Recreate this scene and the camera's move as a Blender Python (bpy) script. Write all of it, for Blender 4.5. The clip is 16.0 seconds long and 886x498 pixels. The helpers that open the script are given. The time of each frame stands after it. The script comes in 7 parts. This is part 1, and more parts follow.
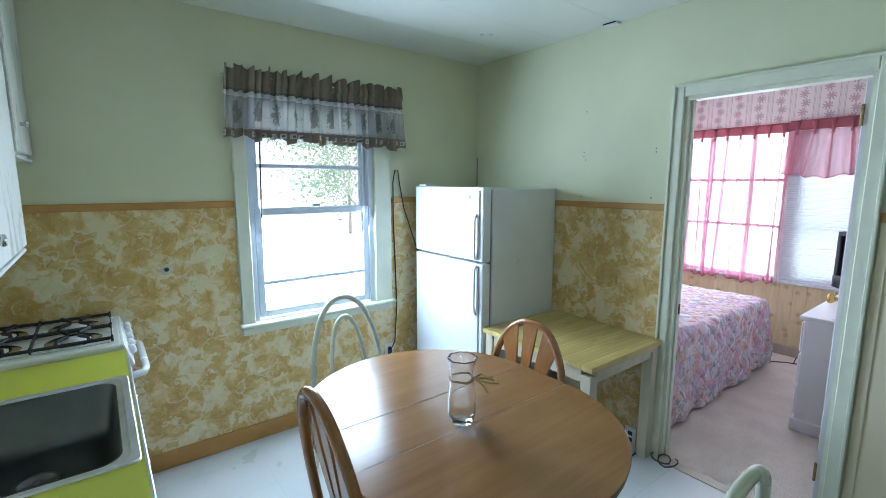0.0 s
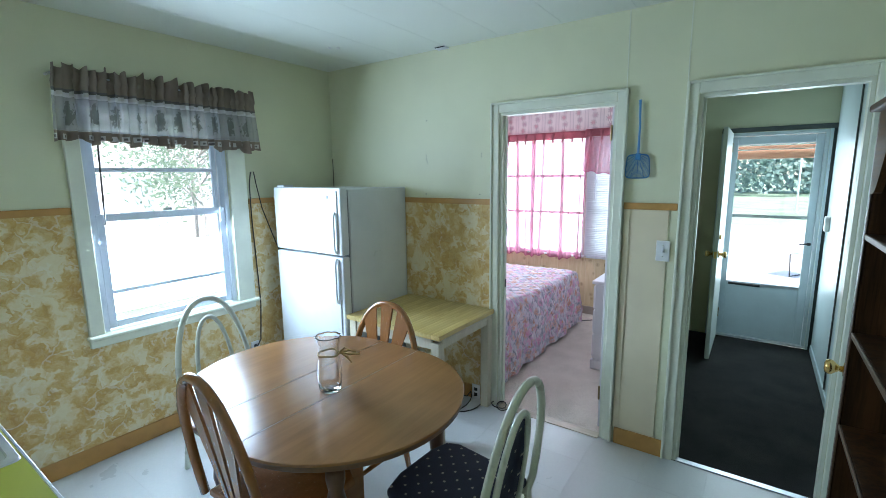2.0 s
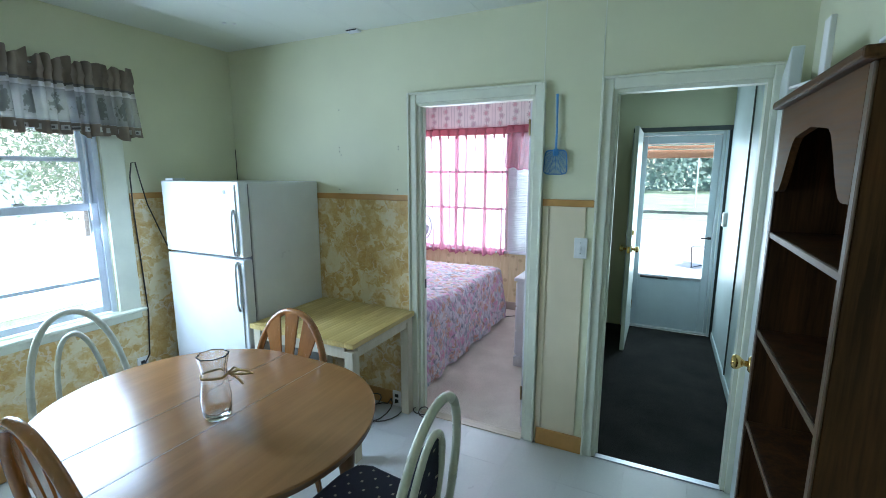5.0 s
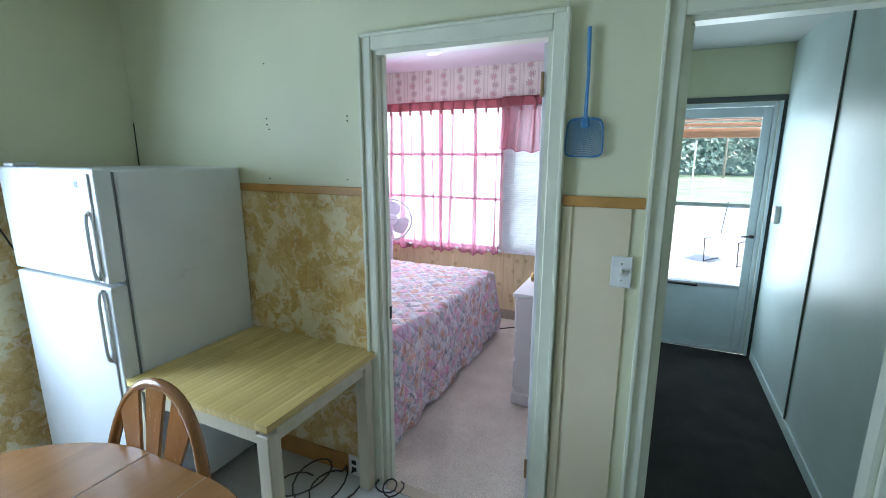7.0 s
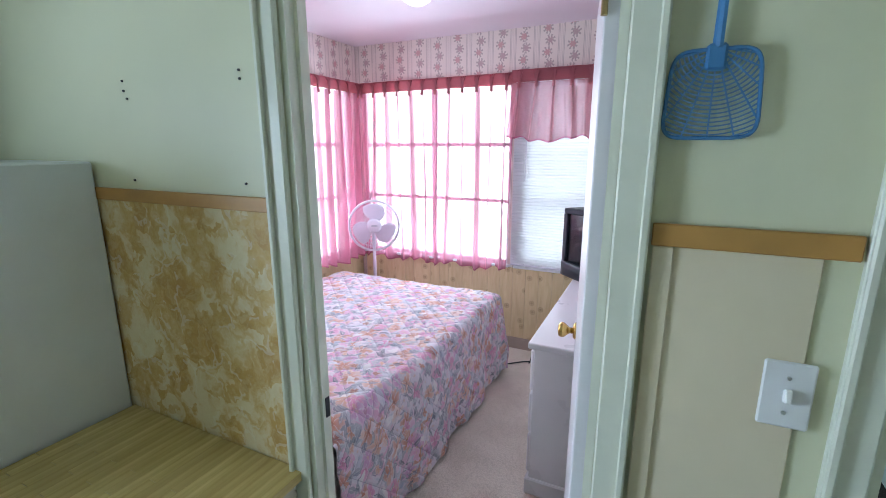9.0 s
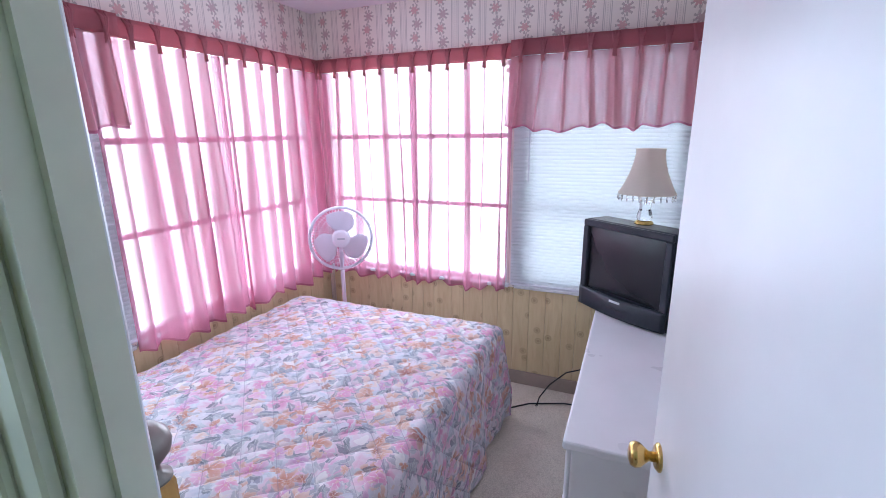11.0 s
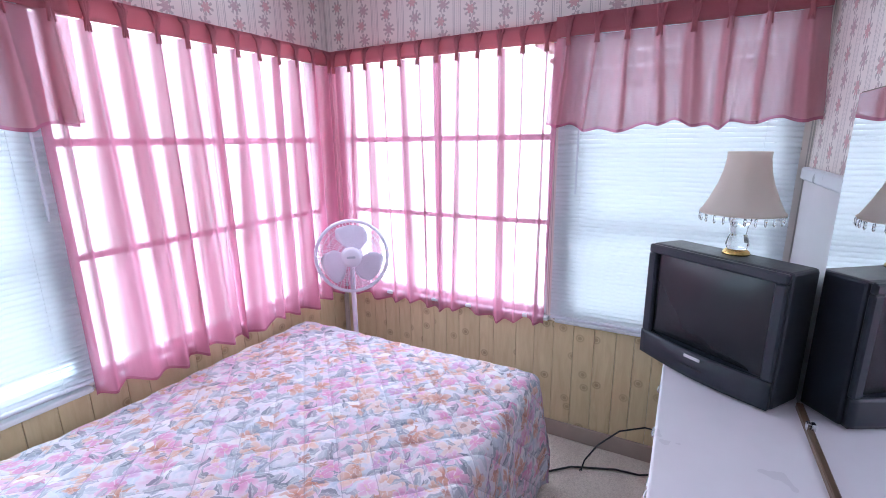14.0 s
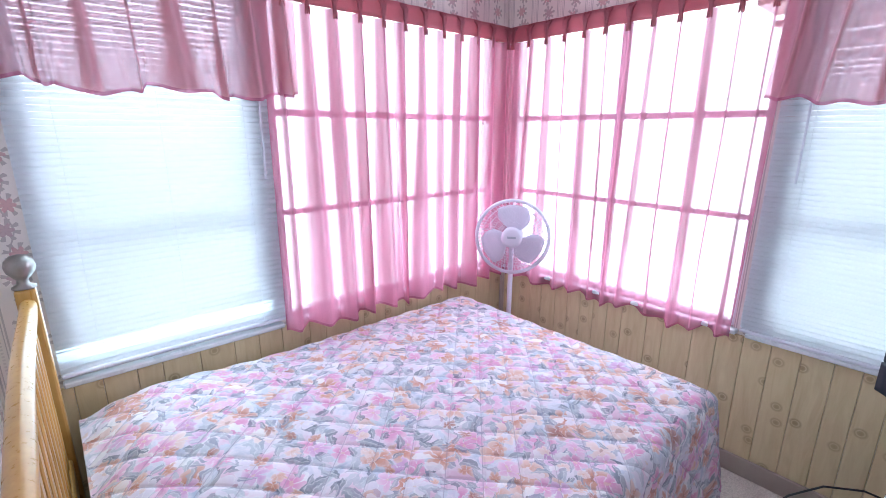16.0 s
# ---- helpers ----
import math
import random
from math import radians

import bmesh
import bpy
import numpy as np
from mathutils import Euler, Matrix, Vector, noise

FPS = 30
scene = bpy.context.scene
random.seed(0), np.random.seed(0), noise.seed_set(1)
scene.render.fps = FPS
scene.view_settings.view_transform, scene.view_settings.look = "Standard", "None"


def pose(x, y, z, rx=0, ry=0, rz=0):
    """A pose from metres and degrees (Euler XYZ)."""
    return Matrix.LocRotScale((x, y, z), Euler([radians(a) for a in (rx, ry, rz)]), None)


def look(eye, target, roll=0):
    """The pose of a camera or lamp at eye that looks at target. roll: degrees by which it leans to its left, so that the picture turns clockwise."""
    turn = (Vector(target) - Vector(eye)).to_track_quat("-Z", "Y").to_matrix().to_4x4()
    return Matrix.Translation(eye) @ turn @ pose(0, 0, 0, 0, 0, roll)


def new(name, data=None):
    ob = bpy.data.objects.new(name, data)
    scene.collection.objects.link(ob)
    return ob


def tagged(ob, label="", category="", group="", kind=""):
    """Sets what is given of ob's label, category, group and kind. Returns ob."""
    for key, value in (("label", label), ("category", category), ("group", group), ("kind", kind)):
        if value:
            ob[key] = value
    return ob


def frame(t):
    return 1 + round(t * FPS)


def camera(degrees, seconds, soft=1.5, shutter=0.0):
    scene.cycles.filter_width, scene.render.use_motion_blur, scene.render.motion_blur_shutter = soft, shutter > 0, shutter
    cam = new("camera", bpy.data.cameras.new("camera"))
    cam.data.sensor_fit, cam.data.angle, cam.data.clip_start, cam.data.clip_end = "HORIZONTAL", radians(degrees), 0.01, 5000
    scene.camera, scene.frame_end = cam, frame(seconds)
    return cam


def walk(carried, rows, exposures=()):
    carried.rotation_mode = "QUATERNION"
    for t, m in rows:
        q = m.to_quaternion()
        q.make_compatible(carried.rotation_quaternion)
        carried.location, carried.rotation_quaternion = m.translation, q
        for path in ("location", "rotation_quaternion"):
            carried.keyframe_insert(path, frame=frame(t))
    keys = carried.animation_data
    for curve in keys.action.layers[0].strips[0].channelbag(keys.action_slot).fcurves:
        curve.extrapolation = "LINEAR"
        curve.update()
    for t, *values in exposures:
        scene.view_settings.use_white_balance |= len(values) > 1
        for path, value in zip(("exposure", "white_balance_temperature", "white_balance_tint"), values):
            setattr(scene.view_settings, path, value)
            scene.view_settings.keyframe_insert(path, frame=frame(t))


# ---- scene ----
cam = camera(89.1, 16.0, soft=0.85)
PATH = [
    (0, (-0.053, -0.027, 1.601), (1.151, 1.543, 1.309), 0.1),
    (0.5, (-0.114, -0.103, 1.635), (1.206, 1.367, 1.325), 0.0),
    (1, (-0.192, -0.182, 1.642), (1.252, 1.166, 1.332), -0.2),
    (1.5, (-0.254, -0.26, 1.64), (1.295, 0.966, 1.331), -0.4),
    (2, (-0.269, -0.299, 1.644), (1.346, 0.837, 1.324), -0.6),
    (2.5, (-0.276, -0.314, 1.644), (1.382, 0.755, 1.314), -0.8),
    (3, (-0.282, -0.324, 1.641), (1.406, 0.693, 1.303), -1.1),
    (3.5, (-0.278, -0.334, 1.641), (1.434, 0.642, 1.299), -1.1),
    (4, (-0.259, -0.326, 1.64), (1.476, 0.607, 1.296), -0.7),
    (4.5, (-0.199, -0.31, 1.634), (1.557, 0.585, 1.293), -0.2),
    (5, (-0.077, -0.273, 1.636), (1.693, 0.593, 1.296), 0.1),
    (7.5, (1.003, 0.119, 1.625), (2.775, 0.941, 1.198), 0.1),
    (8, (1.218, 0.188, 1.621), (2.988, 1.012, 1.184), 0.1),
    (8.5, (1.415, 0.265, 1.617), (3.182, 1.092, 1.177), 0.1),
    (9, (1.612, 0.331, 1.608), (3.371, 1.175, 1.168), 0.0),
    (11.5, (2.367, 0.712, 1.65), (4.151, 1.462, 1.148), -0.8),
    (12, (2.463, 0.743, 1.635), (4.247, 1.502, 1.142), -1.0),
    (12.5, (2.545, 0.782, 1.629), (4.337, 1.528, 1.147), -1.0),
    (13, (2.607, 0.8, 1.623), (4.401, 1.55, 1.155), -0.8),
    (13.5, (2.672, 0.789, 1.623), (4.438, 1.603, 1.156), -0.8),
    (14, (2.722, 0.779, 1.618), (4.433, 1.703, 1.15), -0.8),
    (14.5, (2.757, 0.791, 1.604), (4.383, 1.856, 1.13), -0.8),
    (15, (2.768, 0.804, 1.582), (4.283, 2.019, 1.102), -0.5),
    (15.5, (2.764, 0.815, 1.569), (4.151, 2.168, 1.074), -0.2),
    (16, (2.746, 0.835, 1.554), (4.027, 2.285, 1.048), 0.2),
]
walk(cam, [(t, look(eye, target, roll)) for t, eye, target, roll in PATH],
     exposures=[(0, 1.74, 6150, 11), (5.0, 1.66, 6000, 10), (9.0, 1.64, 6350, 14), (11.5, 1.40, 6000, 14), (16.0, 1.50, 6000, 11)])

# ---- plan: faces of the kitchen and bedroom walls ----
N, E, S, W = 2.775, 2.446, -0.80, -0.64        # kitchen
BE, BN, BS, BW = 4.98, 2.78, 0.36, 2.515        # bedroom

# ---- world, sun, window light ----
world = bpy.data.worlds.new("overcast_sky")
scene.world = world
world.use_nodes = True
wn = world.node_tree
sky = wn.nodes.new("ShaderNodeTexSky")
sky.sky_type, sky.sun_disc = "NISHITA", False
sky.sun_elevation, sky.sun_rotation = radians(47), radians(210)
sky.dust_density = 1.0
wn.links.new(sky.outputs[0], wn.nodes["Background"].inputs["Color"])
wn.nodes["Background"].inputs["Strength"].default_value = 0.15

sun = new("sun", bpy.data.lights.new("sun", "SUN"))
sun.data.energy, sun.data.angle, sun.data.color = 4.5, radians(8), (1.0, 0.96, 0.9)
sun.matrix_world = look((-35, -60, 75), (0, 0, 0))


def window_light(name, eye, target, w, h, watts, color=(0.93, 0.96, 1.0)):
    lamp = new(name, bpy.data.lights.new(name, "AREA"))
    lamp.data.shape, lamp.data.size, lamp.data.size_y = "RECTANGLE", w, h
    lamp.data.energy, lamp.data.color = watts, color
    lamp.matrix_world = look(eye, target)
    return lamp


# added daylight lamps: bedroom ones room-side of the curtains, others in kitchen and storm-door openings
COOL, SOFT = (0.61, 0.795, 1.0), (0.66, 0.88, 1.0)
window_light("daylight_north_blind", (3.05, BN - 0.15, 1.25), (3.05, 0, 0.5), 0.75, 1.0, 2.2, SOFT)
window_light("daylight_north_curtain", (4.18, BN - 0.15, 1.40), (4.18, 0, 0.6), 1.2, 1.4, 3.9, SOFT)
window_light("daylight_east_curtain", (BE - 0.15, 2.02, 1.40), (0, 2.02, 0.4), 1.2, 1.4, 5.4, SOFT)
window_light("daylight_kitchen", (1.07, N + 0.008, 1.31), (1.07, 0, 0.45), 0.78, 1.02, 17.5, COOL)
window_light("daylight_storm_door", (BE + 0.02, -0.37, 1.25), (0, -0.37, 1.1), 0.6, 1.3, 4.3, (0.72, 0.92, 1.0))

# ---- materials ----


def material(name):
    m = bpy.data.materials.new(name)
    m.use_nodes = True
    nt = m.node_tree
    return m, nt, nt.nodes["Principled BSDF"]


def node(nt, kind, **props):
    n = nt.nodes.new(kind)
    for key, value in props.items():
        n.inputs[key].default_value = value
    return n


def ramp(nt, fac, stops, mode="LINEAR"):
    r = nt.nodes.new("ShaderNodeValToRGB")
    r.color_ramp.interpolation = mode
    els = r.color_ramp.elements
    while len(els) < len(stops):
        els.new(0.5)
    for e, (p, c) in zip(els, stops):
        e.position, e.color = p, (*c, 1)
    nt.links.new(fac, r.inputs["Fac"])
    return r.outputs["Color"]


def mixc(nt, fac, a, b, mode="MIX"):
    n = nt.nodes.new("ShaderNodeMix")
    n.data_type, n.blend_type = "RGBA", mode
    for sock, v in ((n.inputs[0], fac), (n.inputs[6], a), (n.inputs[7], b)):
        if isinstance(v, bpy.types.NodeSocket):
            nt.links.new(v, sock)
        elif isinstance(v, tuple):
            sock.default_value = (*v, 1) if len(v) == 3 else v
        else:
            sock.default_value = v
    return n.outputs[2]


def mth(nt, op, a, b=0.0, c=0.0):
    n = nt.nodes.new("ShaderNodeMath")
    n.operation = op
    for sock, v in zip(n.inputs, (a, b, c)):
        if isinstance(v, bpy.types.NodeSocket):
            nt.links.new(v, sock)
        else:
            sock.default_value = v
    return n.outputs[0]


def where(nt, scale=(1, 1, 1), turn=(0, 0, 0), kind="Object"):
    """Coordinates in metres, on the thing itself."""
    tc = nt.nodes.new("ShaderNodeTexCoord")
    mp = nt.nodes.new("ShaderNodeMapping")
    mp.inputs["Scale"].default_value = scale
    mp.inputs["Rotation"].default_value = [radians(a) for a in turn]
    nt.links.new(tc.outputs[kind], mp.inputs["Vector"])
    return mp.outputs["Vector"]


def noise_at(nt, vec, scale, detail=4, rough=0.55, distort=0.0):
    n = node(nt, "ShaderNodeTexNoise", Scale=scale, Detail=detail, Roughness=rough, Distortion=distort)
    nt.links.new(vec, n.inputs["Vector"])
    return n.outputs["Fac"]


def bump(nt, bsdf, height, strength=0.2, dist=0.002):
    b = node(nt, "ShaderNodeBump", Strength=strength, Distance=dist)
    nt.links.new(height, b.inputs["Height"])
    nt.links.new(b.outputs["Normal"], bsdf.inputs["Normal"])


def plain(name, color, rough=0.5, metal=0.0, vary=0.12, scale=6.0, grain=120.0, relief=0.15, spec=0.5, coat=0.0):
    """A painted, moulded or metal surface with faint stains and grain."""
    m, nt, b = material(name)
    v = where(nt)
    big = noise_at(nt, v, scale, 3)
    fine = noise_at(nt, v, grain, 2)
    dark = tuple(c * (1 - vary) for c in color)
    lite = tuple(min(1, c * (1 + vary * 0.5)) for c in color)
    col = ramp(nt, big, [(0.3, dark), (0.7, lite)])
    nt.links.new(col, b.inputs["Base Color"])
    nt.links.new(mth(nt, "MULTIPLY_ADD", big, 0.2, rough - 0.1), b.inputs["Roughness"])
    b.inputs["Metallic"].default_value = metal
    b.inputs["Specular IOR Level"].default_value = spec
    b.inputs["Coat Weight"].default_value = coat
    if relief:
        bump(nt, b, fine, relief, 0.001)
    return m


def wood(name, dark, lite, along=(1, 0, 0), rough=0.35, scale=9.0, coat=0.0, contrast=(0.3, 0.7), spec=0.5):
    """Wood with the grain stretched along one axis."""
    m, nt, b = material(name)
    s = tuple(0.06 if a else 1.0 for a in along)
    v = where(nt, s)
    warp = noise_at(nt, v, scale, 5, 0.6, 1.5)
    fine = noise_at(nt, v, scale * 9, 3, 0.6)
    blotch = noise_at(nt, where(nt), 3.0, 2)
    f = mth(nt, "MULTIPLY_ADD", fine, 0.4, mth(nt, "MULTIPLY", warp, 0.6))
    col = ramp(nt, f, [(contrast[0], dark), (contrast[1], lite)])
    mid = tuple((a + c) * 0.5 * 0.85 for a, c in zip(dark, lite))
    col = mixc(nt, mth(nt, "MULTIPLY", blotch, 0.45), col, mid)
    nt.links.new(col, b.inputs["Base Color"])
    nt.links.new(mth(nt, "MULTIPLY_ADD", fine, 0.2, rough - 0.1), b.inputs["Roughness"])
    b.inputs["Coat Weight"].default_value = coat
    b.inputs["Specular IOR Level"].default_value = spec
    bump(nt, b, fine, 0.15, 0.001)
    return m


def laminate(name, dark, lite, rough):
    """Smooth printed woodgrain laminate with an even sheen."""
    m, nt, b = material(name)
    g1 = noise_at(nt, where(nt, (0.08, 1, 1)), 26, 4, 0.6, 0.6)
    g2 = noise_at(nt, where(nt), 3.0, 2)
    f = mth(nt, "MULTIPLY_ADD", g1, 0.5, mth(nt, "MULTIPLY", g2, 0.5))
    nt.links.new(ramp(nt, f, [(0.3, dark), (0.7, lite)]), b.inputs["Base Color"])
    b.inputs["Roughness"].default_value = rough
    return m


def fabric(name, color, rough=0.9, weave=700.0, vary=0.15):
    m, nt, b = material(name)
    v = where(nt)
    fine = noise_at(nt, v, weave, 2)
    big = noise_at(nt, v, 8, 3)
    f = mth(nt, "MULTIPLY_ADD", fine, 0.5, mth(nt, "MULTIPLY", big, 0.5))
    nt.links.new(ramp(nt, f, [(0.3, tuple(c * (1 - vary * 2) for c in color)), (0.7, color)]), b.inputs["Base Color"])
    b.inputs["Roughness"].default_value = rough
    b.inputs["Sheen Weight"].default_value = 0.2
    bump(nt, b, fine, 0.3, 0.002)
    return m


def glass(name, tint=(1, 1, 1), rough=0.0):
    m, nt, b = material(name)
    b.inputs["Base Color"].default_value = (*tint, 1)
    b.inputs["Roughness"].default_value = rough
    b.inputs["Transmission Weight"].default_value = 1.0
    b.inputs["IOR"].default_value = 1.45
    return m


def sheer(name, color, clear, lit, tint=(1, 1, 1), fold_stripes=0.0, full=0.2, spread=0.3):
    """Thin cloth: part lets light straight through, part glows with the light behind it. Its pleat stripes put fold
    shading into the opacity: less light passes under each pleat (its first coordinate counts the pleats)."""
    m, nt, b = material(name)
    out = nt.nodes["Material Output"]
    nt.nodes.remove(b)
    v = where(nt)
    weave = noise_at(nt, v, 500, 2)
    col = ramp(nt, weave, [(0.3, tuple(c * 0.85 for c in color)), (0.7, color)])
    dif = node(nt, "ShaderNodeBsdfDiffuse")
    tra = node(nt, "ShaderNodeBsdfTranslucent")
    thr = nt.nodes.new("ShaderNodeBsdfTransparent")
    for n in (dif, tra):
        nt.links.new(col, n.inputs["Color"])
    thr.inputs["Color"].default_value = (*tint, 1)
    m1, m2 = nt.nodes.new("ShaderNodeMixShader"), nt.nodes.new("ShaderNodeMixShader")
    m1.inputs[0].default_value, m2.inputs[0].default_value = lit, clear
    if fold_stripes:
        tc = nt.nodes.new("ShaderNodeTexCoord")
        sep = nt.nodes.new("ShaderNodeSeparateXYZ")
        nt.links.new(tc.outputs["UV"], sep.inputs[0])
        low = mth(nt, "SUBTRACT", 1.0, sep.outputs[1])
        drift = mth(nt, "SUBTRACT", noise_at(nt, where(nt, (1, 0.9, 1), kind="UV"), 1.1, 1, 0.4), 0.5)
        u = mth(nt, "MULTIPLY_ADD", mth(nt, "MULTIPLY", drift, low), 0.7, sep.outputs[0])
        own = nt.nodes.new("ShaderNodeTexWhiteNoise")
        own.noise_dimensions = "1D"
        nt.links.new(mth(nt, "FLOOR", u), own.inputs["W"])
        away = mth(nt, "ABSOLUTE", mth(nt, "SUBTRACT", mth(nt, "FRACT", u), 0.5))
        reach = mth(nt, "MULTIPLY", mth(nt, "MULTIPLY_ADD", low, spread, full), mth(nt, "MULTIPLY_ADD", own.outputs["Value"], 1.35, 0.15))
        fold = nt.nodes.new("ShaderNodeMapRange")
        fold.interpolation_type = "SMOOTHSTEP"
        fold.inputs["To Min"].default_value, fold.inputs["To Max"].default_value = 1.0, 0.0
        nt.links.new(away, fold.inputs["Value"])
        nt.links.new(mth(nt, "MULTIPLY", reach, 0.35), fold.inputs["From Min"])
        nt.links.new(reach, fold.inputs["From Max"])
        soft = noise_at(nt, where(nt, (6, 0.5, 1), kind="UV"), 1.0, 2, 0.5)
        # fold darkness painted in: less clear and less glow towards each pleat's middle
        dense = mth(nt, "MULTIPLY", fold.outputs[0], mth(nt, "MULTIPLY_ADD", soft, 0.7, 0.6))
        nt.links.new(mth(nt, "MAXIMUM", mth(nt, "MULTIPLY_ADD", dense, -fold_stripes * clear, clear), 0.02), m2.inputs[0])
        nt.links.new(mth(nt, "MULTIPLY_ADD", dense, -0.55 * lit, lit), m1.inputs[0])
    nt.links.new(dif.outputs[0], m1.inputs[1])
    nt.links.new(tra.outputs[0], m1.inputs[2])
    nt.links.new(m1.outputs[0], m2.inputs[1])
    nt.links.new(thr.outputs[0], m2.inputs[2])
    nt.links.new(m2.outputs[0], out.inputs["Surface"])
    return m


def sponge_paper():
    """Cream paper dabbed with ochre: ragged patches, crisp pale strokes between them."""
    m, nt, b = material("sponged_wallpaper")
    v = where(nt)
    warp = nt.nodes.new("ShaderNodeTexNoise")
    warp.inputs["Scale"].default_value, warp.inputs["Detail"].default_value = 14.0, 3
    nt.links.new(v, warp.inputs["Vector"])
    add = nt.nodes.new("ShaderNodeVectorMath")
    add.operation = "MULTIPLY_ADD"
    nt.links.new(warp.outputs["Color"], add.inputs[0])
    add.inputs[1].default_value = (0.13, 0.13, 0.13)
    nt.links.new(v, add.inputs[2])
    w = add.outputs[0]
    a = noise_at(nt, w, 7.0, 5, 0.62, 0.3)
    dab = node(nt, "ShaderNodeTexVoronoi", Scale=17.0, Randomness=1.0)
    nt.links.new(w, dab.inputs["Vector"])
    tone = nt.nodes.new("ShaderNodeSeparateColor")
    nt.links.new(dab.outputs["Color"], tone.inputs[0])
    patch = mth(nt, "MULTIPLY_ADD", tone.outputs[0], 0.16, mth(nt, "MULTIPLY", a, 0.84))
    col = ramp(nt, patch, [(0.40, (0.74, 0.64, 0.42)), (0.455, (0.70, 0.56, 0.31)), (0.49, (0.63, 0.44, 0.18)), (0.55, (0.57, 0.35, 0.10)), (0.64, (0.50, 0.29, 0.08))])
    fine = noise_at(nt, w, 34, 5, 0.7, 0.6)
    col = mixc(nt, ramp(nt, fine, [(0.46, (0, 0, 0)), (0.62, (0.45, 0.45, 0.45))]), col, (0.68, 0.55, 0.31))
    edge = node(nt, "ShaderNodeTexVoronoi", Scale=9.0, Randomness=1.0)
    edge.feature = "DISTANCE_TO_EDGE"
    nt.links.new(w, edge.inputs["Vector"])
    thin = mth(nt, "MULTIPLY", mth(nt, "LESS_THAN", edge.outputs["Distance"], 0.045), mth(nt, "GREATER_THAN", noise_at(nt, v, 7, 3), 0.52))
    col = mixc(nt, mth(nt, "MULTIPLY", thin, 0.4), col, (0.78, 0.74, 0.62))
    nt.links.new(col, b.inputs["Base Color"])
    b.inputs["Roughness"].default_value = 0.55
    bump(nt, b, fine, 0.12, 0.001)
    return m


def striped_paper():
    """Cream wallpaper: columns of pink and mauve blossoms on leafy stems between groups of thin grey-green stripes."""
    m, nt, b = material("floral_striped_wallpaper")
    g = nt.nodes.new("ShaderNodeNewGeometry")
    sep = nt.nodes.new("ShaderNodeSeparateXYZ")
    nt.links.new(g.outputs["Position"], sep.inputs[0])
    along = mth(nt, "ADD", sep.outputs[0], sep.outputs[1])
    z = sep.outputs[2]
    comb = nt.nodes.new("ShaderNodeCombineXYZ")
    nt.links.new(along, comb.inputs[0])
    nt.links.new(z, comb.inputs[2])
    vec = comb.outputs[0]
    wob = noise_at(nt, vec, 95, 3)
    per, rise = 0.172, 0.078
    turns = mth(nt, "DIVIDE", along, per)
    column = mth(nt, "FLOOR", turns)
    pos = mth(nt, "MULTIPLY", mth(nt, "SUBTRACT", mth(nt, "FRACT", turns), 0.5), per)
    steps = mth(nt, "MULTIPLY_ADD", column, 0.5, mth(nt, "DIVIDE", z, rise))
    row = mth(nt, "FLOOR", steps)
    odd = mth(nt, "ABSOLUTE", mth(nt, "SUBTRACT", mth(nt, "MODULO", mth(nt, "ABSOLUTE", row), 2.0), 0.0))
    pz = mth(nt, "MULTIPLY", mth(nt, "SUBTRACT", mth(nt, "FRACT", steps), 0.5), rise)
    px = mth(nt, "ADD", pos, mth(nt, "MULTIPLY_ADD", odd, 0.018, -0.009))
    r = mth(nt, "MULTIPLY_ADD", wob, 0.014, mth(nt, "SUBTRACT", mth(nt, "SQRT", mth(nt, "MULTIPLY_ADD", px, px, mth(nt, "MULTIPLY", pz, pz))), 0.007))
    ang = mth(nt, "ARCTAN2", pz, px)
    lobe = mth(nt, "ABSOLUTE", mth(nt, "COSINE", mth(nt, "MULTIPLY", ang, 3.0)))
    bloom = mth(nt, "LESS_THAN", r, mth(nt, "MULTIPLY_ADD", lobe, 0.011, 0.013))
    vein = mth(nt, "MULTIPLY", mth(nt, "LESS_THAN", lobe, 0.35), mth(nt, "GREATER_THAN", r, 0.006))
    spray = mth(nt, "GREATER_THAN", mth(nt, "ABSOLUTE", mth(nt, "SINE", mth(nt, "ADD", mth(nt, "MULTIPLY", ang, 4.0), column))), 0.72)
    leaf = mth(nt, "MULTIPLY", mth(nt, "MULTIPLY", spray, mth(nt, "GREATER_THAN", r, 0.019)), mth(nt, "LESS_THAN", r, 0.037))
    stem = mth(nt, "LESS_THAN", mth(nt, "ABSOLUTE", mth(nt, "MULTIPLY_ADD", mth(nt, "SINE", mth(nt, "MULTIPLY", steps, 3.1416)), 0.010, pos)), 0.0022)
    away = mth(nt, "ABSOLUTE", pos)
    lines = mth(nt, "MAXIMUM", mth(nt, "LESS_THAN", mth(nt, "ABSOLUTE", mth(nt, "SUBTRACT", away, 0.0655)), 0.0024),
                mth(nt, "LESS_THAN", mth(nt, "ABSOLUTE", mth(nt, "SUBTRACT", away, 0.0735)), 0.0014))
    dots = mth(nt, "MULTIPLY", mth(nt, "GREATER_THAN", away, 0.0825), mth(nt, "GREATER_THAN", mth(nt, "SINE", mth(nt, "MULTIPLY", z, 520.0)), 0.0))
    paper = mixc(nt, mth(nt, "MULTIPLY", noise_at(nt, vec, 5, 3), 0.3), (0.82, 0.76, 0.71), (0.76, 0.70, 0.66))
    col = mixc(nt, mth(nt, "MULTIPLY", lines, 0.7), paper, (0.44, 0.40, 0.39))
    col = mixc(nt, mth(nt, "MULTIPLY", dots, 0.35), col, (0.46, 0.40, 0.40))
    col = mixc(nt, mth(nt, "MULTIPLY", mth(nt, "MAXIMUM", leaf, stem), 0.75), col, (0.40, 0.35, 0.34))
